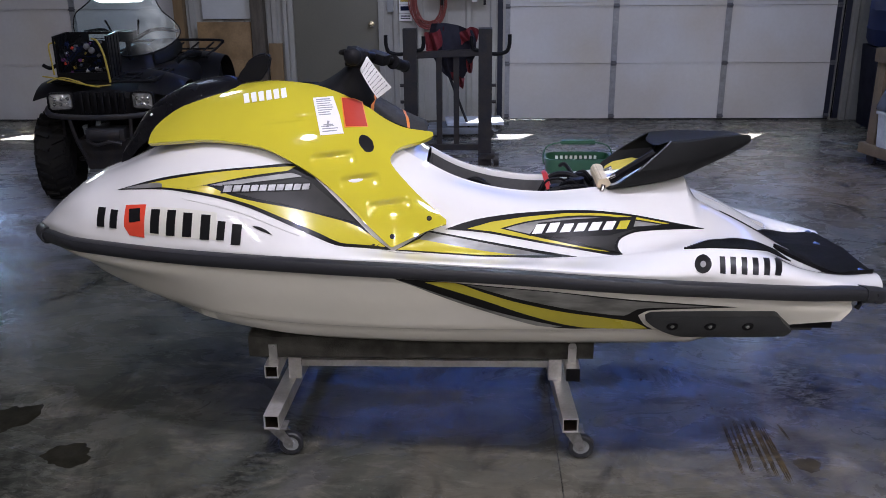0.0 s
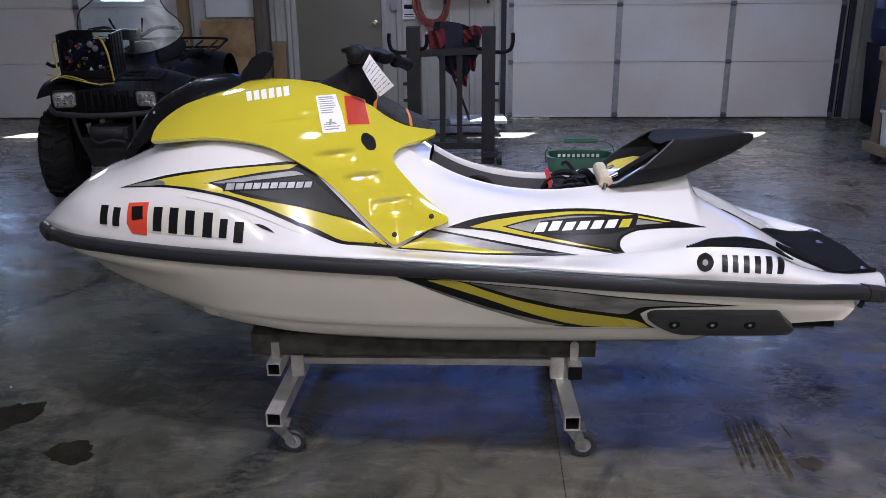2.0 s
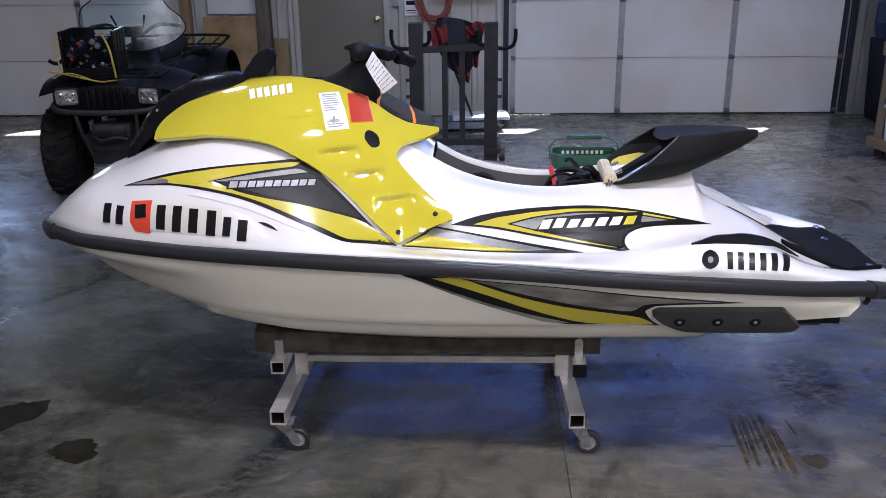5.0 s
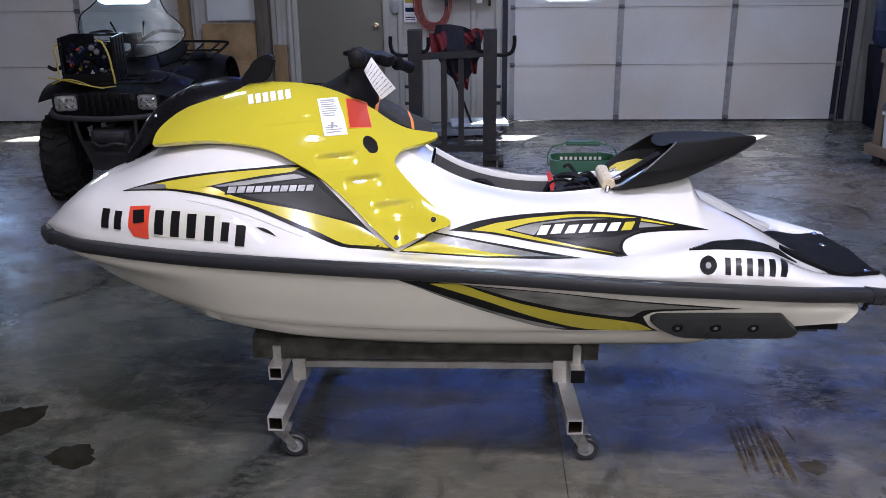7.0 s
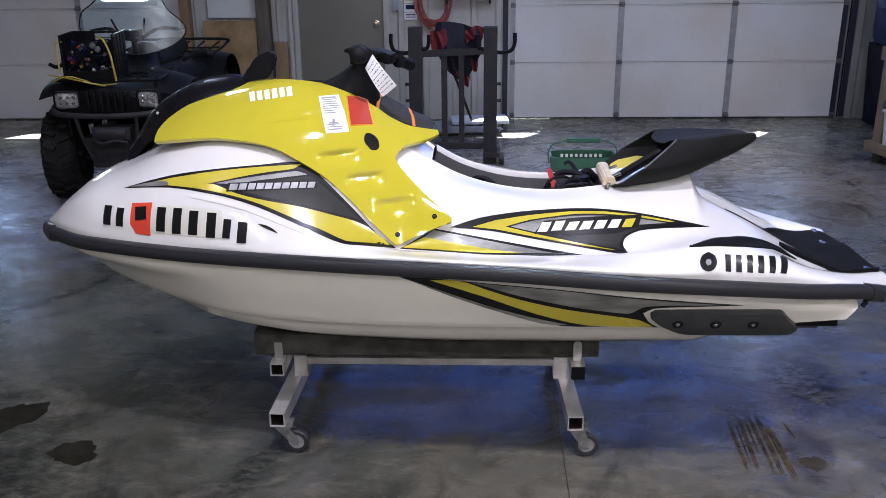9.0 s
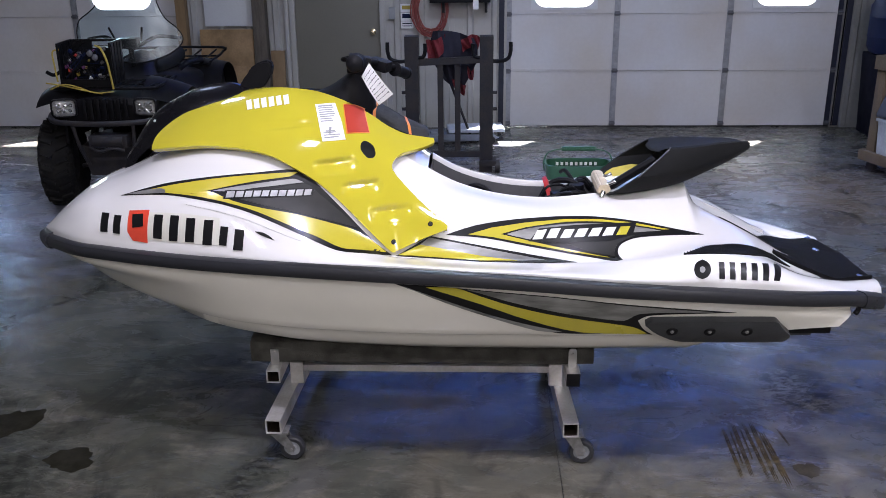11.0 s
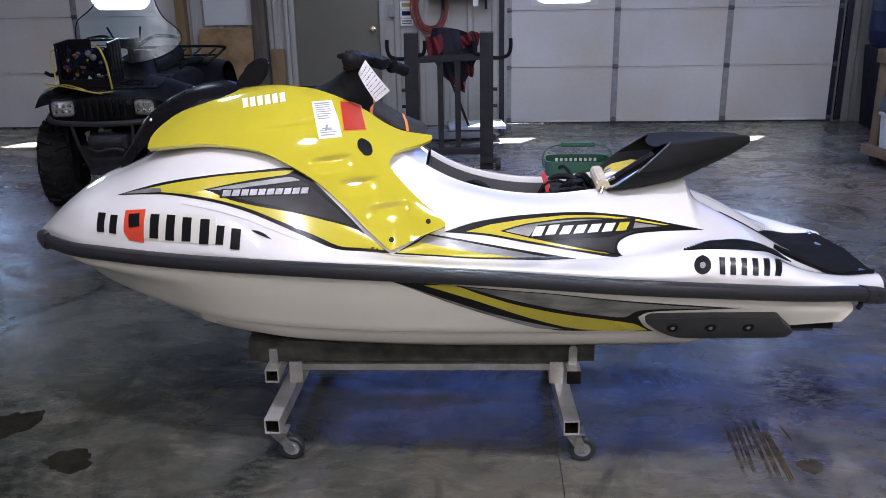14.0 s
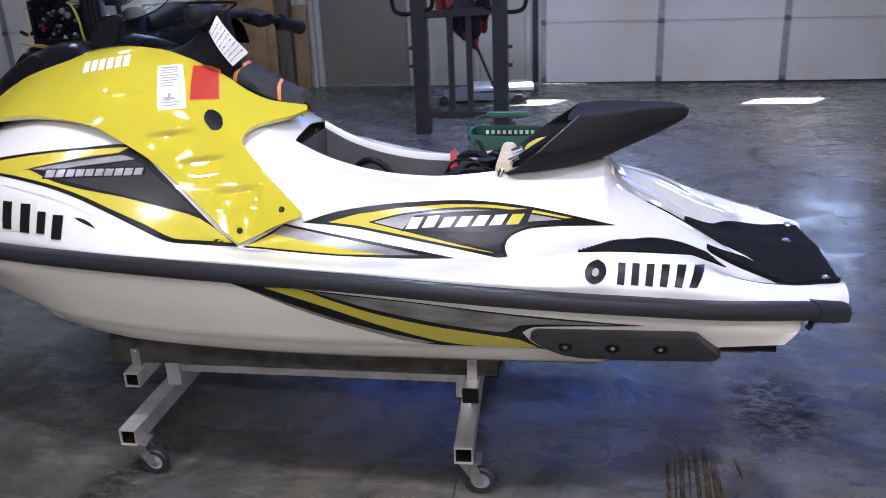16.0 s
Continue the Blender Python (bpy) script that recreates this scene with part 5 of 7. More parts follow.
film("blade_silver", BLADE_SILVER, DECK_GUIDE, 0.0052, DECAL_SILVER)
film("blade_dark", BLADE_DARK, DECK_GUIDE, 0.0052, DECAL_DARK)
film("model_backing", MODEL_BACK, DECK_GUIDE, 0.0060, DECAL_BLACK, "black backing behind slanted bars", round_=False)
for k, q in enumerate(MODEL_BARS):
    film("model_bar", q, DECK_GUIDE, 0.0072, DECAL_YELLOW if k == 6 else DECAL_WHITE, round_=False)
film("wedge_outline", WEDGE_BLACK, DECK_GUIDE, 0.0020, DECAL_BLACK, round_=False)
film("wedge_yellow", WEDGE_YELLOW, DECK_GUIDE, 0.0044, DECAL_YELLOW, round_=False)
film("wedge_silver", WEDGE_SILVER, DECK_GUIDE, 0.0032, DECAL_SILVER, round_=False)
def scalloped(outline, last, n):
    """Breaks the first edges of an outline into small teeth."""
    out = []
    for k, (a, b) in enumerate(zip(outline, outline[1:] + outline[:1])):
        out.append(a)
        if k < last:
            m = max(2, int(math.hypot(b[0] - a[0], b[1] - a[1]) * 110))
            for j in range(1, 2 * m):
                t = j / (2 * m)
                bow = 0.0 if k == 0 else 0.004 * math.sin(math.pi * t)
                out.append((a[0] + (b[0] - a[0]) * t, a[1] + (b[1] - a[1]) * t + bow + (0.0035 if j % 2 else 0.0)))
    return out


on_ski(applique("grip_strip", scalloped(ARC, 5, 9), DECK_GUIDE, 0.004, 0.006, PAD, ski, "black ribbed grip strip", round_=False))
film("badge", BADGE_OUT, DECK_GUIDE, 0.0026, DECAL_BLACK, "round black badge")
BADGE_MID = [(0.786 + 0.55 * (x - 0.786), 0.609 + 0.55 * (z - 0.609)) for x, z in BADGE_IN]
film("badge_centre", BADGE_MID, DECK_GUIDE, 0.0042, DECAL_SILVER)
for q in SIDE:
    film("letter_bar", q, DECK_GUIDE, 0.0026, DECAL_BLACK, round_=False)

# films on the hull
film("flash_outline", FLASH_BLACK, HULL_GUIDE, 0.0020, DECAL_BLACK, "black outlined flash graphic")
film("flash_grey", FLASH_GREY, HULL_GUIDE, 0.0032, DECAL_SILVER)
film("flash_yellow", FLASH_YELLOW, HULL_GUIDE, 0.0032, DECAL_YELLOW, "yellow flash graphic")
film("flash_silver", FLASH_SILVER, HULL_GUIDE, 0.0032, DECAL_SILVER, "grey streaked flash graphic")
fin = on_ski(applique("sponson", FIN, HULL_GUIDE, 0.024, 0.026, surface("sponson_plastic", (0.042, 0.045, 0.050), 0.42, vary=0.2, scale=9, fine=150, bump=0.2), ski, "dark grey plastic sponson fin"))
for uv in FINBOLTS:
    hit, nor = near(HULL_GUIDE, uv)
    m = Matrix.Translation(hit + nor * 0.024) @ nor.to_track_quat("Z", "Y").to_matrix().to_4x4()
    bm = bmesh.new()
    lathe(bm, [(0.0005, 0.0045), (0.005, 0.0045), (0.0065, 0.002), (0.0065, -0.002)], m, 12)
    part("bolt", bm, ZINC, fin, "zinc bolt head")
    bm = bmesh.new()
    lathe(bm, [(0.0075, -0.001), (0.010, 0.0025), (0.017, 0.0035), (0.0205, -0.002)], m, 18)
    part("bolt_cup", bm, BLACK_PLASTIC, fin, "black bolt cup")


def settle(tree, x, y):
    """The deck's height under a place in plan."""
    hit = tree.ray_cast(Vector((x, y, 2.0)), Vector((0, 0, -1)))[0]
    return hit.z if hit else 0.66


def plan_sheet(outline, tree, lift, thick, cell=0.02):
    """A pad of some thickness that lies on a surface inside an outline in plan."""
    bm = bmesh.new()
    bm.faces.new([bm.verts.new((x, y, 0)) for x, y in outline])
    bm.normal_update()
    bmesh.ops.triangulate(bm, faces=bm.faces[:])
    for axis in (0, 1):
        lo, hi = min(p[axis] for p in outline), max(p[axis] for p in outline)
        n = int((hi - lo) / cell)
        for k in range(1, n + 1):
            co, no = [0, 0, 0], [0, 0, 0]
            co[axis], no[axis] = lo + (hi - lo) * k / (n + 1), 1
            bmesh.ops.bisect_plane(bm, geom=bm.verts[:] + bm.edges[:] + bm.faces[:], plane_co=co, plane_no=no)
    for v in bm.verts:
        v.co.z = settle(tree, v.co.x, v.co.y) + lift
    low = {v: bm.verts.new(v.co - Vector((0, 0, thick))) for v in bm.verts[:]}
    rims = [e for e in bm.edges if len(e.link_faces) == 1]
    for f in bm.faces[:]:
        bm.faces.new([low[v] for v in reversed(f.verts)])
    for e in rims:
        a, b = e.verts
        bm.faces.new((a, b, low[b], low[a]))
    return bm


DECK_SKIN = guide(deck_mesh())
near_edge = [(1.06, 0.03), (1.10, 0.06), (1.112, 0.125), (1.15, 0.175), (1.238, 0.258), (1.17, 0.296), (1.085, 0.325), (1.095, 0.338), (1.19, 0.345), (1.30, 0.343), (1.40, 0.324), (1.442, 0.303), (1.452, 0.275), (1.455, 0.0)]
far_edge = [(1.445, 0.255), (1.40, 0.272), (1.30, 0.235), (1.20, 0.165), (1.115, 0.09), (1.06, 0.0)]
mat_ring = [(x, -y) for x, y in near_edge] + far_edge
ski_part("traction_mat", plan_sheet(soft_ring([(x, YC + y) for x, y in mat_ring], 2), DECK_SKIN, 0.014, 0.020, 0.014), PAD, "black textured foam mat on the rear deck")


blade_top = curve_of([(0.86, 0.886), (0.90, 0.874), (1.0, 0.832), (1.1, 0.777), (1.15, 0.752), (1.2, 0.732), (1.235, 0.715)])


def tail_fin(s):
    """A white moulded blade beside the mat, running out to a point."""
    bm = bmesh.new()
    rows = []
    for k in range(21):
        t = k / 20
        x = 0.88 + 0.35 * t
        yc = YC + s * (0.150 + 0.094 * t)
        w = 0.024 * (1 - t) ** 0.6 * min(1.0, 0.3 + 3 * t) + 0.002
        top = blade_top(x) - (0.155 * s * (yc - YC) if s > 0 else 0.0)
        rows.append([(x, yc - w, top - 0.07), (x, yc - w * 0.96, top - 0.008), (x, yc - w * 0.7, top), (x, yc + w * 0.7, top), (x, yc + w * 0.96, top - 0.008), (x, yc + w, top - 0.07)])
    loft(bm, rows)
    bm.faces.new([bm.verts.new(p) for p in rows[0]])
    return bm


for s in (-1, 1):
    ski_part("tail_fin", tail_fin(s), WHITE_GEL, "white moulded blade running to a point")
# Black film on the deck stands for the shadow beside the blade.
slit = [(0.93, 0.186), (1.0, 0.196), (1.07, 0.208), (1.12, 0.219), (1.15, 0.230), (1.09, 0.222), (1.0, 0.207)]
ski_part("slit_shade", plan_sheet([(x, YC - y) for x, y in slit], DECK_SKIN, 0.004, 0.006), BLACK_PLASTIC, "black film for the shadow in the slit")
bm = bmesh.new()
tube(bm, [(1.345, YC - 0.46, 0.66), (1.342, YC - 0.462, 0.635), (1.337, YC - 0.464, 0.628), (1.333, YC - 0.466, 0.623)], 0.008, 12)
ski_part("drain_hose", bm, BLACK_PLASTIC, "short black drain hose under the bumper")
bm = bmesh.new()
box(bm, 0.98, 1.265, YC - 0.455, YC + 0.455, 0.546, 0.584)
ski_part("ride_plate", bm, BLACK_PLASTIC, "black ride plate under the stern")
bm = bmesh.new()
box(bm, 0.99, 1.215, YC - 0.42, YC + 0.42, 0.522, 0.5455)
ski_part("plate_rib", bm, surface("worn_plate", (0.07, 0.07, 0.075), 0.5, vary=0.2, scale=12), "worn grey rib under the plate")


SEAT_TRIM = surface("seat_piping", (0.06, 0.063, 0.07), 0.35, vary=0.1)


SEAT_RINGS = [((0.525, 0.936), (0.735, 1.102), 0.245), ((0.60, 0.944), (0.785, 1.106), 0.245), ((0.68, 0.955), (0.84, 1.11), 0.235), ((0.78, 0.975), (0.895, 1.113), 0.212), ((0.87, 1.010), (0.945, 1.114), 0.18), ((0.95, 1.042), (0.992, 1.114), 0.14), ((1.012, 1.070), (1.026, 1.112), 0.10), ((1.036, 1.084), (1.042, 1.106), 0.08)]


def seat_shell():
    bm = bmesh.new()
    rings = SEAT_RINGS
    edge = [(0.0, 0.0), (0.5, 0.0), (0.74, 0.05), (0.88, 0.17), (0.97, 0.38), (1.0, 0.47), (0.985, 0.56), (0.93, 0.80), (0.86, 0.96), (0.80, 1.0), (0.72, 0.985), (0.55, 0.90), (0.3, 0.87), (0.0, 0.86)]
    edge = edge + [(-u, v) for u, v in edge[-2:0:-1]]
    n = len(edge)
    rows = []
    for (bx, bz), (tx, tz), w in rings:
        b, t = Vector((bx, YC - 0.02, bz)), Vector((tx, YC - 0.02, tz))
        rows.append([b + (t - b) * v + Vector((0, w * u, -0.034 * min(1.0, w / 0.2) * u * (0.4 + 0.6 * v))) for u, v in edge])
    dense = [smooth_line([r[k] for r in rows], 29) for k in range(n)]
    outer = [[Vector(dense[k % n][j]) for k in range(n + 1)] for j in range(29)]
    loft(bm, outer)
    bm.faces.new([bm.verts.new(p) for p in outer[-1][:n]])
    rows = []
    for row in outer[:9]:
        c = sum(row[:n], Vector()) / n
        rows.append([c + (p - c) * 0.93 for p in row])
    loft(bm, rows)
    loft(bm, [outer[0], rows[0]])
    bm.faces.new([bm.verts.new(p) for p in rows[-1][:n]])
    bmesh.ops.remove_doubles(bm, verts=bm.verts, dist=0.0005)
    return bm


ski_part("rear_seat", seat_shell(), SEAT_VINYL, "black vinyl rear seat tipped up on its hinge")
bm = bmesh.new()
prism(bm, [(0.552, 0.934), (0.70, 0.955), (0.715, 0.972), (0.67, 0.977), (0.60, 0.962)], YC - 0.13, YC + 0.16)
ski_part("seat_foam", bm, surface("yellow_foam", (0.62, 0.48, 0.05), 0.7, vary=0.15, scale=20, bump=0.3, fine=120), "yellow seat base foam")
bm = bmesh.new()
tube(bm, [(0.545, YC - 0.12, 0.96), (0.60, YC - 0.13, 1.0), (0.68, YC - 0.14, 1.055), (0.70, YC - 0.14, 1.07)], 0.016, 14)
ski_part("seat_strut", bm, BLACK_PLASTIC, "black seat strut")
bm = bmesh.new()
prism(bm, [(0.497, 0.955), (0.501, 0.980), (0.512, 0.988), (0.538, 0.986), (0.548, 0.966), (0.530, 0.953)], YC - 0.185, YC + 0.03)
bmesh.ops.bevel(bm, geom=bm.edges[:], offset=0.004, segments=2, affect="EDGES")
hinge = ski_part("seat_hinge", bm, surface("cream_vinyl", (0.62, 0.52, 0.36), 0.5, vary=0.15, scale=25, fine=120, bump=0.3), "cream padded hinge bar across the seat opening")
bm = bmesh.new()
tube(bm, [(0.525 + 0.21 * v, YC - 0.02 - 0.247 * u, 0.936 + 0.166 * v + 0.034 * u * (0.4 + 0.6 * v)) for u, v in ((1.0, 0.47), (0.985, 0.56), (0.93, 0.80), (0.86, 0.96), (0.80, 1.0))], 0.0028, 18, 6)
ski_part("seat_trim", bm, SEAT_TRIM, "grey piping along the seat edge")
for a, b, r in (((0.512, YC - 0.195, 0.945), (0.52, YC - 0.186, 0.966), 0.008), ((0.532, YC - 0.15, 0.978), (0.565, YC - 0.15, 0.992), 0.007), ((0.532, YC - 0.05, 0.978), (0.565, YC - 0.05, 0.992), 0.007)):
    bm = bmesh.new()
    rod(bm, a, b, r, 12)
    bmesh.ops.translate(bm, verts=bm.verts, vec=(0, -YC, -0.375))
    part("hinge_pin", bm, CHROME, hinge, "chrome hinge pin")


def engine_bits():
    bm = bmesh.new()
    box(bm, 0.22, 0.46, YC - 0.09, YC + 0.09, 0.66, 0.84)
    rod(bm, (0.02, YC - 0.02, 0.66), (0.02, YC - 0.02, 0.80), 0.06, 20)
    tube(bm, [(-0.1, YC + 0.05, 0.86), (0.0, YC + 0.08, 0.87), (0.1, YC + 0.04, 0.80), (0.24, YC + 0.02, 0.80)], 0.022)
    tube(bm, [(0.30, YC + 0.06, 0.84), (0.36, YC + 0.09, 0.92), (0.44, YC + 0.06, 0.93), (0.50, YC + 0.02, 0.86)], 0.012)
    tube(bm, [(0.26, YC - 0.03, 0.84), (0.33, YC - 0.06, 0.90), (0.42, YC - 0.05, 0.92), (0.48, YC - 0.02, 0.90)], 0.009)
    tube(bm, [(-0.02, YC + 0.10, 0.80), (0.01, YC + 0.09, 0.88), (0.07, YC + 0.07, 0.915), (0.13, YC + 0.06, 0.88), (0.16, YC + 0.06, 0.80)], 0.011)
    r = random.Random(4)
    for k in range(8):
        x, y = r.uniform(0.36, 0.47), YC + r.uniform(-0.06, 0.13)
        tube(bm, [(x - 0.06, y - 0.02, 0.84), (x - 0.03, y + r.uniform(-0.03, 0.03), r.uniform(0.89, 0.93)), (x + 0.02, y + r.uniform(-0.03, 0.03), r.uniform(0.91, 0.945)), (x + 0.055, y + 0.02, r.uniform(0.86, 0.90))], r.uniform(0.004, 0.009), 16)
    rod(bm, (0.38, YC - 0.02, 0.84), (0.38, YC - 0.02, 0.915), 0.035, 16)
    rod(bm, (0.45, YC + 0.04, 0.84), (0.45, YC + 0.04, 0.93), 0.028, 16)
    return bm


ski_part("engine", engine_bits(), BLACK_PLASTIC, "black engine top with hoses")
bm = bmesh.new()
tube(bm, [(0.334, YC + 0.125, 0.928), (0.337, YC + 0.10, 0.926), (0.343, YC + 0.05, 0.905), (0.352, YC + 0.0, 0.878), (0.356, YC - 0.02, 0.85)], 0.012, 16, 4)
ski_part("strap", bm, RED_PLASTIC, "red strap over the rim")
bm = bmesh.new()
tube(bm, [(0.40, YC + 0.18, 0.94), (0.415, YC + 0.14, 0.955), (0.44, YC + 0.08, 0.93)], 0.008, 12)
ski_part("hose", bm, BLACK_PLASTIC, "black hose over the rim")


def steering():
    bm = bmesh.new()
    rows = []
    for t in np.linspace(0, 1, 14):
        left = -0.545 + 0.155 * t ** 0.55
        right = -0.285 - 0.03 * t
        cx, rx = (left + right) / 2, (right - left) / 2
        ry = 0.10 - 0.04 * t
        lift = 1.245 + 0.135 * t
        rows.append([(cx + rx * math.cos(a), YC - 0.03 + ry * math.sin(a), lift - 0.045 * (1 - t) * math.cos(a) + 0.02 * t * math.cos(a)) for a in (2 * math.pi * k / 24 for k in range(25))])
    loft(bm, rows)
    c = sum((Vector(p) for p in rows[-1][:24]), Vector()) / 24
    loft(bm, [rows[-1], [c + (Vector(p) - c) * 0.8 + Vector((0, 0, 0.012)) for p in rows[-1]], [c + (Vector(p) - c) * 0.05 + Vector((0, 0, 0.016)) for p in rows[-1]]])
    bm.faces.new([bm.verts.new(p) for p in rows[0][:24]])
    return bm


ski_part("steering_column", steering(), BLACK_PLASTIC, "black steering column cover")
bm = bmesh.new()
tube(bm, [(-0.345, YC - 0.11, 1.405), (-0.345, YC - 0.03, 1.395), (-0.325, YC + 0.1, 1.38), (-0.25, YC + 0.26, 1.335), (-0.228, YC + 0.31, 1.318)], 0.014, 24, 10)
bar = ski_part("handlebar", bm, BLACK_PLASTIC, "black handlebar")
for a, b, r in (((-0.340, YC - 0.22, 1.418), (-0.345, YC - 0.10, 1.405), 0.026), ((-0.262, YC + 0.22, 1.342), (-0.205, YC + 0.34, 1.300), 0.021)):
    bm = bmesh.new()
    a, b = Vector(a), Vector(b)
    prof = [(0.001, -0.006), (r * 0.5, -0.004), (r * 1.0, 0.002), (r * 1.15, 0.008), (r * 1.15, 0.014), (r, 0.018)] + [(r * (1 + 0.06 * (k % 2)), 0.02 + k * 0.008) for k in range(9)] + [(r * 1.3, 0.1), (r * 1.3, 0.106), (0.001, 0.108)]
    lathe(bm, prof, Matrix.Translation(a if r > 0.022 else b) @ ((b - a) if r > 0.022 else (a - b)).to_track_quat("Z", "Y").to_matrix().to_4x4(), 20)
    bmesh.ops.translate(bm, verts=bm.verts, vec=(0, -YC, -0.375))
    part("grip", bm, BLACK_PLASTIC, bar, "ribbed black rubber grip")
for nm, q, m, lines in (("switch_housing", (-0.04, 0.04, -0.035, 0.03, -0.035, 0.03), pose(-0.345, YC - 0.06, 1.395, 0, 12, 8), [(-0.36, YC - 0.06, 1.40), (-0.385, YC - 0.11, 1.415), (-0.388, YC - 0.16, 1.425), (-0.365, YC - 0.20, 1.435)]),
                        ("throttle_housing", (-0.035, 0.04, -0.03, 0.03, -0.024, 0.018), pose(-0.295, YC + 0.16, 1.365, 0, 14, -20), [(-0.29, YC + 0.16, 1.365), (-0.27, YC + 0.24, 1.335), (-0.23, YC + 0.32, 1.305)])):
    bm = bmesh.new()
    box(bm, *q, m)
    bmesh.ops.translate(bm, verts=bm.verts, vec=(0, -YC, -0.375))
    house = part(nm, bm, BLACK_PLASTIC, bar, "black control housing", bevel=0.008)
    bm = bmesh.new()
    tube(bm, lines, 0.007, 14)
    bmesh.ops.translate(bm, verts=bm.verts, vec=(0, -YC, -0.375))
    part("lever", bm, BLACK_PLASTIC, bar, "black lever")
bm = bmesh.new()
prism(bm, [(-0.81, 1.285), (-0.768, 1.335), (-0.748, 1.375), (-0.712, 1.398), (-0.680, 1.404), (-0.663, 1.388), (-0.672, 1.348), (-0.70, 1.312), (-0.735, 1.28)], YC - 0.018, YC + 0.018)
bmesh.ops.bevel(bm, geom=bm.edges[:], offset=0.006, segments=2, affect="EDGES")
ski_part("hood_fin", bm, BLACK_PLASTIC, "black hood fin")
CONSOLE = surface("console_grey", (0.045, 0.046, 0.05), 0.75, spec=0.08, vary=0.2, scale=14, fine=90, bump=0.2)


def lid_point(x, u, lift=0.0):
    w = cowl_h[0](x) + (0.004 if u < 0 else 0.035)
    return (x, YC + w * u, cowl_z[0](x) + 0.020 + lift - (0.045 if u < 0 else 0.02) * abs(u) ** 4)


bm = bmesh.new()
rows = [[lid_point(x, u) for u in np.linspace(-1, 1, 17)] for x in stations(-0.335, -0.115, 0.012)]
rows.insert(0, [(x, y, z - 0.05) for x, y, z in rows[0]])
rows.append([(x + 0.012, y, z - 0.02) for x, y, z in rows[-1]])
loft(bm, rows)
ski_part("console_lid", bm, CONSOLE, "dark grey console lid")
bm = bmesh.new()
loft(bm, [[lid_point(x, u, 0.007 - 0.006 * abs(u)) for u in np.linspace(-0.8, 0.8, 11)] for x in stations(-0.265, -0.215, 0.01)])
ski_part("lid_rib", bm, CONSOLE, "raised lid panel")
for x, slant in ((-0.295, 0.0), (-0.185, 0.018)):
    bm = bmesh.new()
    loft(bm, [[lid_point(x + d - slant * u, u, 0.003) for u in np.linspace(-0.99, 0.5, 15)] for d in (-0.005, 0.005)])
    ski_part("clip", bm, ORANGE, "orange rubber clip")
for x, y in ((1.374, 0.045), (1.42, -0.265), (1.42, 0.265)):
    bm = bmesh.new()
    z = settle(DECK_SKIN, x, YC + y) + 0.015
    lathe(bm, [(0.0005, 0.003), (0.009, 0.0025), (0.012, 0.0), (0.012, -0.006)], pose(x, YC + y, z) @ Matrix.Diagonal((1.0, 1.7, 1.0, 1.0)), 16)
    ski_part("mat_rivet", bm, CHROME, "bright oval rivet")


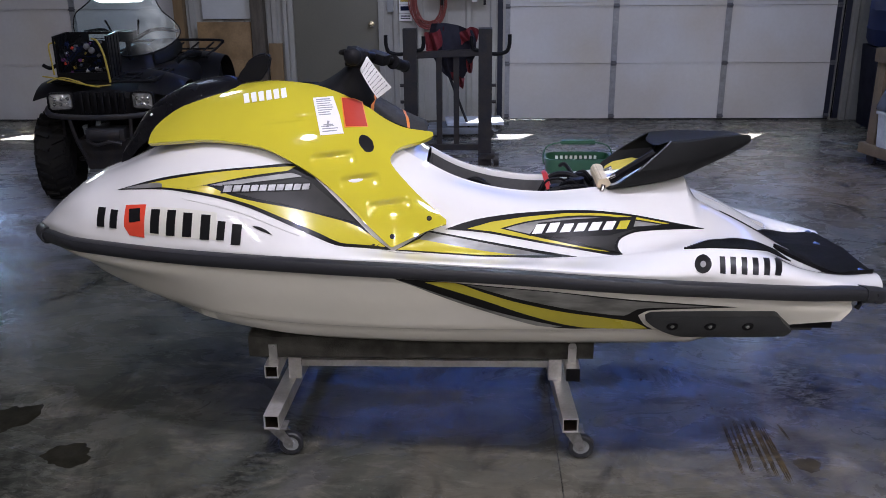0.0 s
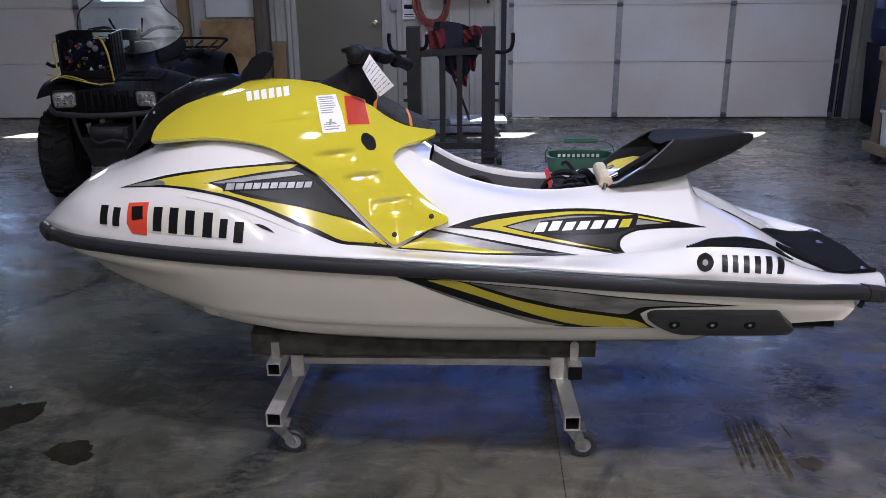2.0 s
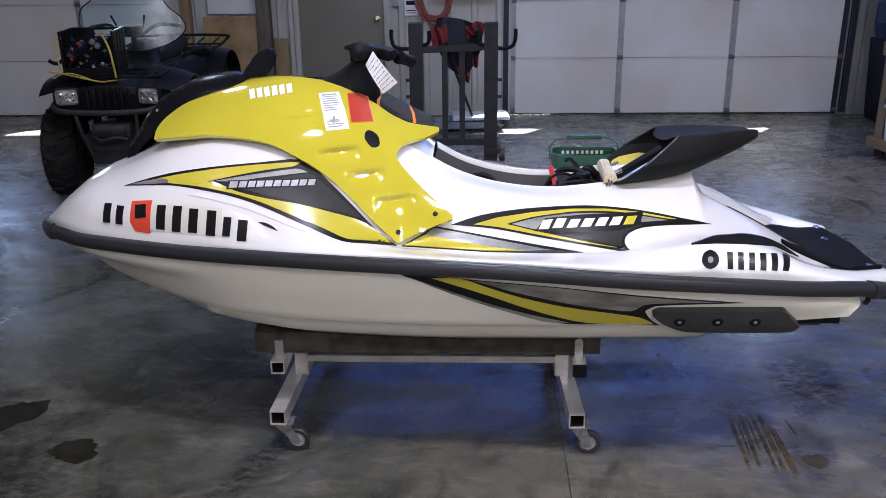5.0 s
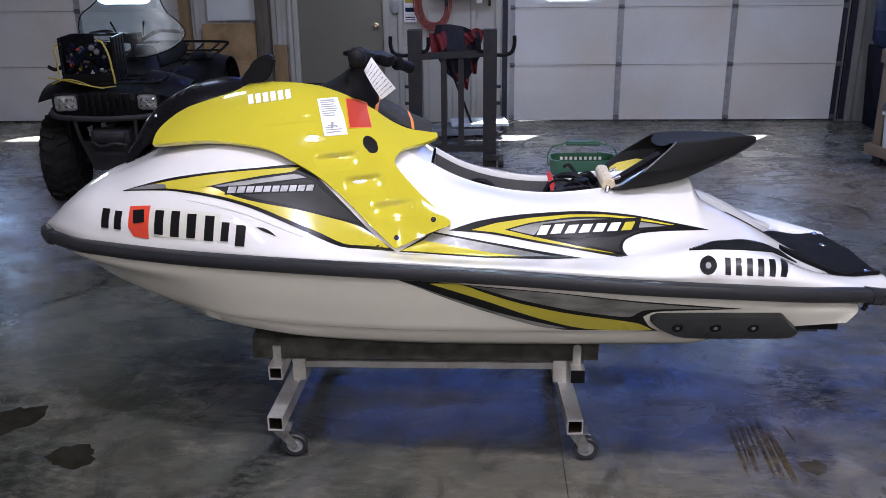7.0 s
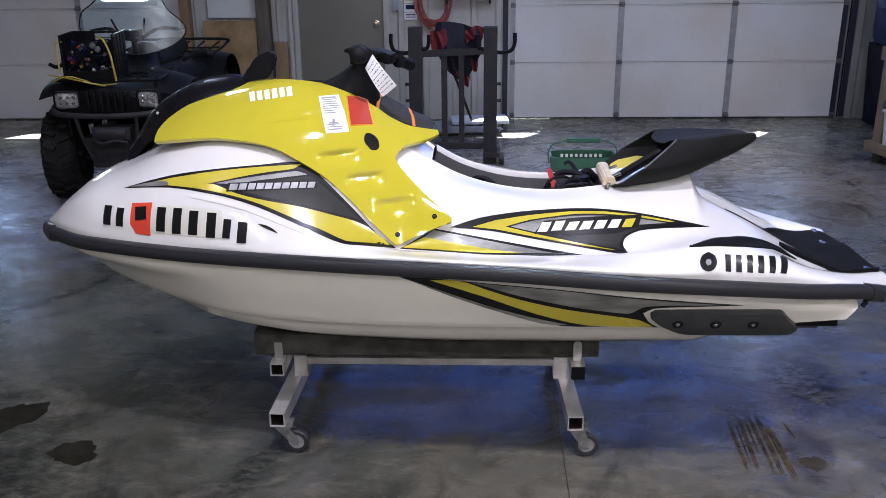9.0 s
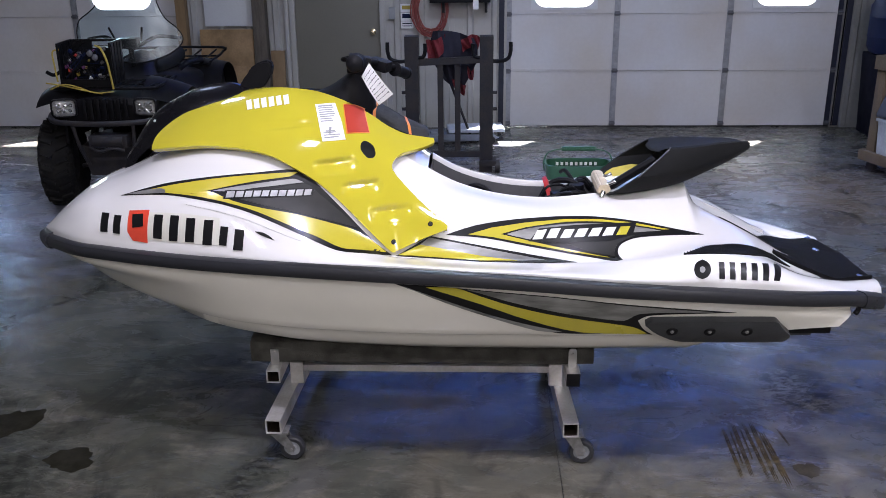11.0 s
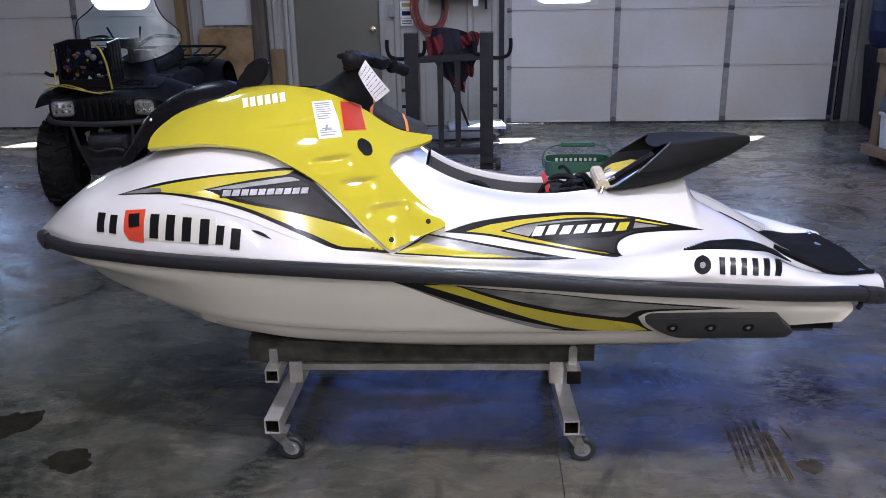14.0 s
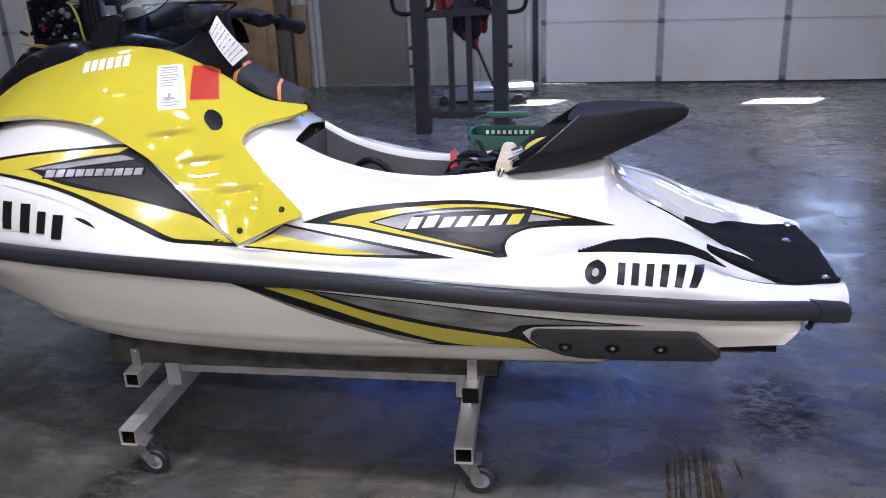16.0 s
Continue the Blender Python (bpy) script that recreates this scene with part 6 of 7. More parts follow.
# ---- the dolly under the jet ski ----
def dolly():
    t = thing("dolly", (-0.13, YC, 0), "aluminium wheeled dolly carrying the jet ski on carpeted bunks", "dolly")
    inv = Matrix.Translation((0.13, -YC, 0))

    def add(name, bm, mat, label="", bevel=0.0, parent=None):
        bmesh.ops.transform(bm, verts=bm.verts, matrix=inv)
        return part(name, bm, mat, parent or t, label, smooth=name != "bracket", bevel=bevel)

    for s in (-1, 1):
        bm = bmesh.new()
        y = YC + s * 0.23
        z = 0.372
        prof = [(-0.032, -0.047), (0.032, -0.047), (0.045, -0.040), (0.05, -0.024), (0.05, 0.024), (0.045, 0.040), (0.032, 0.047), (-0.032, 0.047), (-0.045, 0.040), (-0.05, 0.024), (-0.05, -0.024), (-0.045, -0.040)]
        rows = []
        for k in range(25):
            x = -0.762 + 1.264 * k / 24
            w = 0.0015 * math.sin(5 * k) + 0.001 * math.sin(11 * k + 2)
            rows.append([(x, y + a * (1 + 0.6 * w / 0.05), z + b + w) for a, b in prof + prof[:1]])
        loft(bm, rows)
        bm.faces.new([bm.verts.new(p) for p in rows[0][:12]])
        bm.faces.new([bm.verts.new(p) for p in rows[-1][:12]])
        bmesh.ops.remove_doubles(bm, verts=bm.verts, dist=0.0004)
        add("bunk", bm, CARPET, "grey carpeted bunk beam")
        for x in (-0.672, 0.425):
            bm = bmesh.new()
            yy = y - s * -0.0535
            box(bm, x - 0.015, x + 0.015, yy - 0.003, yy + 0.003, 0.30, 0.385)
            if x > 0:
                rod(bm, (x, yy - 0.0024, 0.385), (x, yy + 0.0024, 0.385), 0.0148, 16)
            rod(bm, (x, yy + s * 0.002, 0.375), (x, yy + s * 0.009, 0.375), 0.007, 6)
            add("bracket", bm, ZINC, "zinc angle bracket")
    for x, capped in ((-0.672, False), (0.425, True)):
        bm = bmesh.new()
        square_tube(bm, (x, YC - 0.335, 0.298), (x, YC + 0.335, 0.298), 0.05)
        tube_ = add("cross_tube", bm, STEEL)
        if not capped:
            # Added inner sleeve, dark where the open tube end is in shade.
            bm = bmesh.new()
            square_tube(bm, (x, YC - 0.328, 0.298), (x, YC + 0.328, 0.298), 0.0412, 0.0012)
            add("tube_inside", bm, TUBE_SHADE, "dark brown sleeve with the hollow's shade in its colour", parent=tube_)
        if capped:
            bm = bmesh.new()
            box(bm, x - 0.025, x + 0.025, YC - 0.341, YC - 0.3352, 0.273, 0.323)
            add("end_cap", bm, BLACK_PLASTIC, "black plastic end cap", bevel=0.003)
    for x, x2 in ((-0.628, -0.66), (0.372, 0.412)):
        bm = bmesh.new()
        square_tube(bm, (x2, YC - 0.44, 0.150), (x, YC + 0.44, 0.150), 0.056)
        tube_ = add("base_tube", bm, STEEL)
        # Same added dark sleeve, for the shade inside this tube.
        bm = bmesh.new()
        square_tube(bm, (x2 + (x - x2) * 0.01, YC - 0.433, 0.150), (x - (x - x2) * 0.01, YC + 0.433, 0.150), 0.0470, 0.0012)
        add("tube_inside", bm, TUBE_SHADE, "dark brown sleeve with the hollow's shade in its colour", parent=tube_)
        bm = bmesh.new()
        square_tube(bm, (x + 0.005, YC - 0.13, 0.178), (x + 0.005, YC - 0.13, 0.268), 0.05)
        add("upright", bm, STEEL)
        bm = bmesh.new()
        square_tube(bm, (x + 0.005, YC + 0.13, 0.178), (x + 0.005, YC + 0.13, 0.268), 0.05)
        add("upright", bm, STEEL)
        for s in (-1, 1):
            xe = x2 if s < 0 else x
            cx, cy = xe + (0.058 if x < 0 else 0.044), YC + s * 0.415 + 0.012
            bm = bmesh.new()
            box(bm, xe - 0.028, xe + 0.05, cy - 0.03, cy + 0.03, 0.116, 0.1215)
            prism(bm, [(xe - 0.022, 0.116), (xe + 0.034, 0.116), (cx + 0.012, 0.058), (cx + 0.008, 0.036), (cx - 0.012, 0.036), (cx - 0.026, 0.058)], cy - 0.021, cy - 0.018)
            prism(bm, [(xe - 0.022, 0.116), (xe + 0.034, 0.116), (cx + 0.012, 0.058), (cx + 0.008, 0.036), (cx - 0.012, 0.036), (cx - 0.026, 0.058)], cy + 0.018, cy + 0.021)
            rod(bm, (cx, cy - 0.026, 0.047), (cx, cy + 0.026, 0.047), 0.007, 8)
            caster = add("caster", bm, CASTER_ZINC, "zinc swivel caster")
            bm = bmesh.new()
            lathe(bm, [(0.030, -0.014), (0.041, -0.015), (0.046, -0.010), (0.047, 0), (0.046, 0.010), (0.041, 0.015), (0.030, 0.014), (0.030, -0.014)], pose(cx, cy, 0.047, 90), 28)
            add("tyre", bm, RUBBER, "black rubber caster tyre", parent=caster)
            bm = bmesh.new()
            lathe(bm, [(0.001, -0.012), (0.014, -0.014), (0.017, -0.006), (0.0305, -0.008), (0.0305, 0.008), (0.017, 0.006), (0.014, 0.014), (0.001, 0.012)], pose(cx, cy, 0.047, 90), 24)
            add("rim", bm, GREY_PLASTIC, "grey wheel centre", parent=caster)
    for y in (YC - 0.13, YC + 0.13):
        bm = bmesh.new()
        square_tube(bm, (-0.599, y, 0.239), (0.353, y, 0.240), 0.026)
        add("rail", bm, STEEL, "weathered aluminium rail")
    return t


dolly()

# ---- paper tag on the handlebar ----
tag = thing("paper_tag", (-0.30, 2.88, 1.41), "white cardboard price tag hanging from the handlebar", "tag")
TAG = [(-0.325, 2.88, 1.366), (-0.299, 2.89, 1.411), (-0.219, 2.895, 1.303), (-0.268, 2.885, 1.266)]


def tag_point(a, b, lift=0.0):
    p = [Vector(q) for q in TAG]
    q = (p[0].lerp(p[1], a)).lerp(p[3].lerp(p[2], a), b)
    return q + Vector((0, -lift - 0.012 * math.sin(math.pi * b), 0)) - Vector((-0.30, 2.88, 1.41))


bm = bmesh.new()
loft(bm, [[tag_point(a / 6, b / 8) for a in range(7)] for b in range(9)])
loft(bm, [[tag_point(a / 6, b / 8, -0.0012) for a in range(7)] for b in range(9)])
part("card", bm, PAPER, tag)
rng = random.Random(11)
for k in range(8):
    b0 = 0.10 + 0.108 * k
    bm = bmesh.new()
    a = 0.08
    while a < 0.9:
        w = 0.05 + 0.12 * rng.random()
        loft(bm, [[tag_point(min(a + w * j / 3, 0.93), b0 + e + 0.022 * rng.random(), 0.0009) for j in range(4)] for e in (0, 0.02)])
        a += w + 0.03 + 0.04 * rng.random()
    part("ink_line", bm, INK, tag)
bm = bmesh.new()
tube(bm, [(-0.02, 0.0, 0.005), (-0.045, 0.03, 0.02), (-0.065, 0.05, 0.0)], 0.0012, 10, 5)
part("string", bm, PAPER, tag)

# ---- green caddy on the far footwell ----
caddy = thing("green_caddy", (0.488, 3.42, 0.765), "green plastic tool caddy with an arched wire handle", "caddy")
bm = bmesh.new()
rows = []
for z, g in ((0.0, 0.84), (0.06, 0.94), (0.154, 1.0), (0.164, 1.03), (0.164, 0.97), (0.07, 0.9)):
    rows.append([(0.134 * g * math.copysign(abs(math.cos(a)) ** 0.5, math.cos(a)), 0.07 * g * math.copysign(abs(math.sin(a)) ** 0.5, math.sin(a)), z) for a in (2 * math.pi * k / 28 for k in range(29))])
loft(bm, rows)
bm.faces.new([bm.verts.new(p) for p in rows[0][:28]])
part("tray", bm, GREEN, caddy)
bm = bmesh.new()
tube(bm, [(-0.138, 0, 0.13), (-0.14, 0, 0.17), (-0.12, 0, 0.206), (-0.06, 0, 0.22), (0.06, 0, 0.22), (0.12, 0, 0.206), (0.14, 0, 0.17), (0.138, 0, 0.13)], 0.003, 34, 6)
handle = part("handle", bm, GREEN, caddy)
bm = bmesh.new()
box(bm, -0.075, 0.075, -0.016, 0.016, 0.213, 0.230)
bmesh.ops.bevel(bm, geom=bm.edges[:], offset=0.006, segments=2, affect="EDGES")
part("handle_sleeve", bm, GREEN, handle)
bm = bmesh.new()
for k in range(9):
    x = -0.085 + 0.02 * k
    box(bm, x, x + 0.011, 0.058, 0.0625, 0.136, 0.149)
part("letter_bars", bm, DECAL_WHITE, caddy, "pale markings", smooth=False)


# ---- stains on the floor ----
SCRAPE = surface("scrape_dirt", (0.022, 0.018, 0.010), 0.8, spec=0.08, vary=0.4, scale=25, fine=90, second=(0.10, 0.075, 0.036), mix=0.9)


def blotch(name, cx, cy, rx, ry, seed, label, turn=0.0, z=0.0012, mat=None):
    """A flat irregular stain."""
    r = random.Random(seed)
    ph = [r.uniform(0, 6.3) for _ in range(5)]
    bm = bmesh.new()
    ring = []
    for k in range(64):
        a = 2 * math.pi * k / 64
        g = 1 + 0.16 * math.sin(2 * a + ph[0]) + 0.10 * math.sin(3 * a + ph[1]) + 0.06 * math.sin(7 * a + ph[2]) + 0.04 * math.sin(13 * a + ph[3])
        p = Vector((rx * g * math.cos(a), ry * g * math.sin(a), 0))
        p.rotate(Euler((0, 0, radians(turn))))
        ring.append(bm.verts.new((cx + p.x, cy + p.y, z)))
    bm.faces.new(ring)
    return tagged(part(name, bm, mat or STAIN, smooth=False), label, "floor stain", kind="structure")


blotch("floor_stain", -1.80, 2.83, 0.15, 0.10, 12, "dark oily stain on the concrete floor", 68)
blotch("floor_stain", -1.43, 2.605, 0.095, 0.072, 5, "dark oily stain on the concrete floor", 8)
blotch("floor_stain", 1.262, 2.60, 0.040, 0.052, 8, "small brown stain on the concrete floor", 0, mat=surface("brown_stain", (0.030, 0.027, 0.020), 0.8, vary=0.4, scale=18, fine=90, second=(0.06, 0.052, 0.04), mix=0.8, spec=0.1))
rng = random.Random(21)
for k in range(9):
    blotch("floor_smudge", 1.06 + rng.uniform(-0.09, 0.11), 3.03 + rng.uniform(-0.07, 0.08), rng.uniform(0.005, 0.011), rng.uniform(0.003, 0.006), 300 + k, "dark scuffed smudge on the concrete floor", rng.uniform(-20, 20), 0.0012, SCRAPE)
rng = random.Random(2)
for x0, y0, x1, y1, w in ((1.032, 2.89, 1.016, 2.53, 0.006), (1.078, 2.91, 1.054, 2.55, 0.007), (1.12, 2.93, 1.108, 2.53, 0.006), (1.15, 2.93, 1.132, 2.515, 0.008), (1.172, 2.86, 1.168, 2.49, 0.011), (1.24, 2.88, 1.25, 2.76, 0.004), (1.055, 2.86, 1.04, 2.62, 0.003), (1.098, 2.88, 1.085, 2.66, 0.003)):
    bm = bmesh.new()
    for strand in range(3):
        n = 44
        left, right = [], []
        off = (strand - 1) * w * 0.75
        for k in range(n):
            t = k / (n - 1)
            c = Vector((x0 + (x1 - x0) * t + off + rng.uniform(-0.0004, 0.0004), y0 + (y1 - y0) * t, 0.0012 + 0.0001 * strand))
            on = 1.0 if math.sin(23 * t + 5 * strand + 900 * w) + 0.9 * math.sin(7 * t + 2 * strand) > -0.9 else 0.45
            g = 0.45 * w * math.sin(math.pi * min(1, t * 1.02)) ** 0.5 * rng.uniform(0.7, 1.0) * on + 0.0003
            left.append(c + Vector((-g, 0, 0)))
            right.append(c + Vector((g, 0, 0)))
        loft(bm, [left, right])
    tagged(part("scrape_mark", bm, SCRAPE, smooth=False), "dark scrape mark on the concrete floor", "scrape mark", "scrape marks", kind="structure")


# ---- all-terrain vehicle by the overhead door ----
def atv():
    t = thing("quad_bike", (-2.425, 5.98, 0), "muddy black quad bike with a clear windshield", "quad bike", turn=4)
    t.matrix_world = t.matrix_world @ Matrix.Diagonal((0.9, 1.0, 1.0, 1.0))

    def add(name, bm, mat, label="", parent=None, bevel=0.0):
        return part(name, bm, mat, parent or t, label, bevel=bevel)

    def wheel(x, y, steer, r=0.305, w=0.25):
        m = pose(x, y, r, 0, 90, 0) if not steer else pose(x, y, r, 0, 0, steer) @ pose(0, 0, 0, 0, 90, 0)
        bm = bmesh.new()
        h = w / 2
        lathe(bm, [(0.155, -h * 0.8), (0.2, -h), (0.26, -h), (0.29, -h * 0.8), (r - 0.012, -h * 0.4), (r - 0.010, 0), (r - 0.012, h * 0.4), (0.29, h * 0.8), (0.26, h), (0.2, h), (0.155, h * 0.8), (0.155, -h * 0.8)], m, 40)
        ob = add("wheel", bm, TYRE, "knobbly black tyre with dried mud")
        bm = bmesh.new()
        for k in range(20):
            for s in (-1, 1):
                a = 2 * math.pi * (k + 0.25 * s) / 20
                box(bm, -0.016, 0.014, -0.014, 0.014, -0.045, 0.045, m @ pose(0, 0, s * 0.052, 0, 0, math.degrees(a)) @ pose(r - 0.008, 0, 0, s * 22))
                box(bm, -0.03, 0.014, -0.013, 0.013, -0.02, 0.02, m @ pose(0, 0, s * 0.098, 0, 0, math.degrees(a + 0.1)) @ pose(r - 0.026, 0, 0, 0, s * 24))
        tread = add("tread", bm, TYRE, "", ob)
        tagged(tread, kind="stuff")
        bm = bmesh.new()
        lathe(bm, [(0.001, 0.02), (0.05, 0.03), (0.06, -0.01), (0.13, -0.02), (0.155, 0.07), (0.165, 0.085), (0.165, -0.085), (0.001, -0.085)], m, 28)
        add("rim", bm, DARK_STEEL, "dark steel rim", ob)

    wheel(-0.50, 0.0, 8)
    wheel(0.50, 0.0, 8)
    wheel(-0.42, 1.25, 0)
    wheel(0.42, 1.25, 0)
    bm = bmesh.new()
    rows = []
    for y, z, w in ((-0.33, 0.77, 0.30), (-0.31, 0.81, 0.33), (-0.2, 0.83, 0.34), (0.1, 0.86, 0.32), (0.35, 0.90, 0.2), (0.5, 0.98, 0.13), (0.62, 1.0, 0.12)):
        rows.append([(w * u, y, z - 0.06 * abs(u) ** 3) for u in np.linspace(-1, 1, 11)])
    loft(bm, rows)
    low = [[(x, y + 0.01, 0.62) for x, y, z in rows[0]], rows[0]]
    loft(bm, low)
    for s in (0, -1):
        loft(bm, [[rows[k][s] for k in range(7)], [(rows[k][s][0], rows[k][s][1], 0.5) for k in range(7)]])
    add("front_cowl", bm, ATV_PLASTIC, "black front bodywork")
    for s in (-1, 1):
        bm = bmesh.new()
        rows = []
        for a in np.linspace(0.27, 0.86, 14):
            an = math.pi * (1 - a)
            rows.append([(s * (0.24 + 0.31 * u), 0.0 + (0.40 - 0.03 * u) * math.cos(an), 0.46 + (0.40 + 0.04 * (1 - u)) * math.sin(an) * (1 - 0.10 * u * u)) for u in np.linspace(0, 1, 7)])
        loft(bm, rows)
        add("front_fender", bm, ATV_PLASTIC, "black flared front fender")
        bm = bmesh.new()
        rows = []
        for a in np.linspace(0.1, 0.9, 14):
            an = math.pi * (1 - a)
            rows.append([(s * (0.22 + 0.34 * u), 1.25 + 0.42 * math.cos(an), 0.44 + 0.42 * math.sin(an) * (1 - 0.1 * u * u)) for u in np.linspace(0, 1, 7)])
        loft(bm, rows)
        add("rear_fender", bm, ATV_PLASTIC, "black flared rear fender")
        bm = bmesh.new()
        m = pose(s * 0.298, -0.345, 0.745, 90, 0, s * -10)
        rows = []
        for g, d in ((1.12, -0.015), (1.12, 0.012), (0.98, 0.016), (0.96, 0.008)):
            rows.append([m @ Vector((0.082 * g * math.copysign(abs(math.cos(a)) ** 0.4, math.cos(a)), 0.055 * g * math.copysign(abs(math.sin(a)) ** 0.4, math.sin(a)), d)) for a in (2 * math.pi * k / 24 for k in range(25))])
        loft(bm, rows)
        lampo = add("headlamp", bm, ATV_PLASTIC, "black headlamp bezel")
        bm = bmesh.new()
        rows = []
        for g, d in ((0.96, 0.006), (0.8, 0.016), (0.4, 0.021), (0.02, 0.022)):
            rows.append([m @ Vector((0.082 * g * math.copysign(abs(math.cos(a)) ** 0.4, math.cos(a)), 0.055 * g * math.copysign(abs(math.sin(a)) ** 0.4, math.sin(a)), d + 0.003 * math.sin(9 * a))) for a in (2 * math.pi * k / 24 for k in range(25))])
        loft(bm, rows)
        add("lens", bm, LENS, "clear fluted headlamp lens", lampo)
        for x in (-0.042, 0.0, 0.042):
            for y in (-0.016, 0.018):
                bm = bmesh.new()
                lathe(bm, [(0.0005, 0.027), (0.006, 0.026), (0.011, 0.022), (0.014, 0.012)], m @ pose(x + 0.008 * (y > 0), y, 0), 10)
                add("reflector", bm, CHROME, "small bright reflector facet", lampo)
    for k in range(7):
        bm = bmesh.new()
        x = -0.15 + 0.05 * k
        box(bm, x - 0.012, x + 0.012, -0.352, -0.325, 0.665, 0.80)
        add("grille_bar", bm, ATV_PLASTIC, bevel=0.004)
    bm = bmesh.new()
    tube(bm, [(-0.43, -0.22, 0.70), (-0.40, -0.36, 0.68), (-0.3, -0.42, 0.662), (0, -0.45, 0.655), (0.3, -0.42, 0.662), (0.40, -0.36, 0.68), (0.43, -0.22, 0.70)], 0.019, 40, 10)
    tube(bm, [(-0.22, -0.43, 0.65), (-0.2, -0.40, 0.5), (-0.17, -0.34, 0.36)], 0.014, 16)
    tube(bm, [(0.22, -0.43, 0.65), (0.2, -0.40, 0.5), (0.17, -0.34, 0.36)], 0.014, 16)
    add("front_bumper", bm, DARK_STEEL, "dark tubular front bumper")
    bm = bmesh.new()
    box(bm, -0.14, 0.14, -0.38, -0.24, 0.48, 0.56)
    rod(bm, (-0.11, -0.36, 0.52), (0.11, -0.36, 0.52), 0.04, 16)
    tube(bm, [(-0.12, -0.42, 0.50), (-0.05, -0.44, 0.47), (0.05, -0.44, 0.49), (0.13, -0.42, 0.47)], 0.012, 16)
    add("winch", bm, DARK_STEEL, "dirty steel winch", bevel=0.004)
    bm = bmesh.new()
    prism(bm, [(-0.2, 0.26), (0.2, 0.26), (0.26, 0.47), (-0.26, 0.47)], -0.26, 0.3)
    add("skid_plate", bm, DARK_STEEL, "muddy skid plate", bevel=0.01)
    for s in (-1, 1):
        for z0, z1 in ((0.32, 0.27), (0.46, 0.38)):
            bm = bmesh.new()
            rod(bm, (s * 0.14, -0.1, z0), (s * 0.36, 0.0, z1), 0.016, 8)
            rod(bm, (s * 0.14, 0.16, z0), (s * 0.36, 0.0, z1), 0.016, 8)
            add("suspension_arm", bm, DARK_STEEL)
        bm = bmesh.new()
        rod(bm, (s * 0.28, 0.0, 0.34), (s * 0.2, 0.02, 0.68), 0.03, 12)
        add("shock", bm, DARK_STEEL, "coil shock absorber")
    bm = bmesh.new()
    box(bm, -0.14, 0.14, 0.1, 1.6, 0.34, 0.72)
    add("frame", bm, DARK_STEEL, bevel=0.03)
    bm = bmesh.new()
    rows = []
    for y, z, w in ((0.5, 0.93, 0.10), (0.7, 0.90, 0.15), (1.0, 0.90, 0.17), (1.3, 0.93, 0.17), (1.42, 0.94, 0.14)):
        rows.append([(w * math.copysign(abs(math.cos(a)) ** 0.6, math.cos(a)), y, z - 0.06 + 0.06 * math.sin(a)) for a in (2 * math.pi * k / 18 for k in range(19))])
    loft(bm, rows)
    bm.faces.new([bm.verts.new(p) for p in rows[-1][:18]])
    add("seat", bm, SEAT_VINYL, "black vinyl seat")
    bm = bmesh.new()
    rows = []
    for y, z, w in ((0.42, 0.80, 0.20), (0.60, 0.84, 0.30), (0.85, 0.83, 0.40), (1.15, 0.815, 0.47), (1.5, 0.81, 0.47), (1.68, 0.79, 0.42)):
        rows.append([(w * math.copysign(abs(math.cos(a)) ** 0.5, math.cos(a)), y, 0.62 + (z - 0.62) * math.copysign(abs(math.sin(a)) ** 0.5, math.sin(a))) for a in (2 * math.pi * k / 24 for k in range(25))])
    loft(bm, rows)
    for r in (rows[0], rows[-1]):
        bm.faces.new([bm.verts.new(p) for p in r[:24]])
    add("rear_body", bm, ATV_PLASTIC, "black rear bodywork")
    for s, y in ((-1, 0.70), (1, 0.62)):
        bm = bmesh.new()
        tube(bm, [(s * 0.30, y, 0.86), (s * 0.37, y + 0.03, 0.90), (s * 0.40, y + 0.3, 0.885), (s * 0.38, y + 0.45, 0.86)], 0.022, 18, 8)
        add("grab_rail", bm, BLACK_PLASTIC, "black grab rail")
    for nm, y0, y1, w, z, up in (("front_rack", -0.28, 0.22, 0.37, 0.862, 0.0), ("rear_rack", 1.05, 1.72, 0.43, 0.835, 0.05)):
        bm = bmesh.new()
        tube(bm, [(-w, y0 + 0.05, z), (-w + 0.05, y0, z), (w - 0.05, y0, z), (w, y0 + 0.05, z), (w, y1 - 0.05, z + up * 0.3), (w - 0.05, y1, z + up), (-w + 0.05, y1, z + up), (-w, y1 - 0.05, z + up * 0.3), (-w, y0 + 0.05, z)], 0.011, 60, 8)
        rack = add(nm, bm, BLACK_PLASTIC, "black tubular cargo rack")
        for k in range(6):
            bm = bmesh.new()
            x = -w + 2 * w * (k + 0.5) / 6
            rod(bm, (x, y0, z), (x, y1, z + up * 0.6), 0.008, 8)
            add("bar", bm, BLACK_PLASTIC, "", rack)
        for k in (1, 2):
            bm = bmesh.new()
            y = y0 + (y1 - y0) * k / 3
            rod(bm, (-w, y, z + up * 0.1), (w, y, z + up * 0.1), 0.008, 8)
            add("bar", bm, BLACK_PLASTIC, "", rack)
        for x in (-w * 0.6, w * 0.6):
            bm = bmesh.new()
            rod(bm, (x, (y0 + y1) / 2, z), (x, (y0 + y1) / 2, z - 0.14), 0.01, 8)
            add("strut", bm, BLACK_PLASTIC, "", rack)
    bm = bmesh.new()
    tube(bm, [(-0.38, 0.5, 1.10), (-0.2, 0.42, 1.12), (-0.06, 0.36, 1.06), (0.06, 0.36, 1.06), (0.2, 0.42, 1.12), (0.38, 0.5, 1.10)], 0.013, 30, 8)
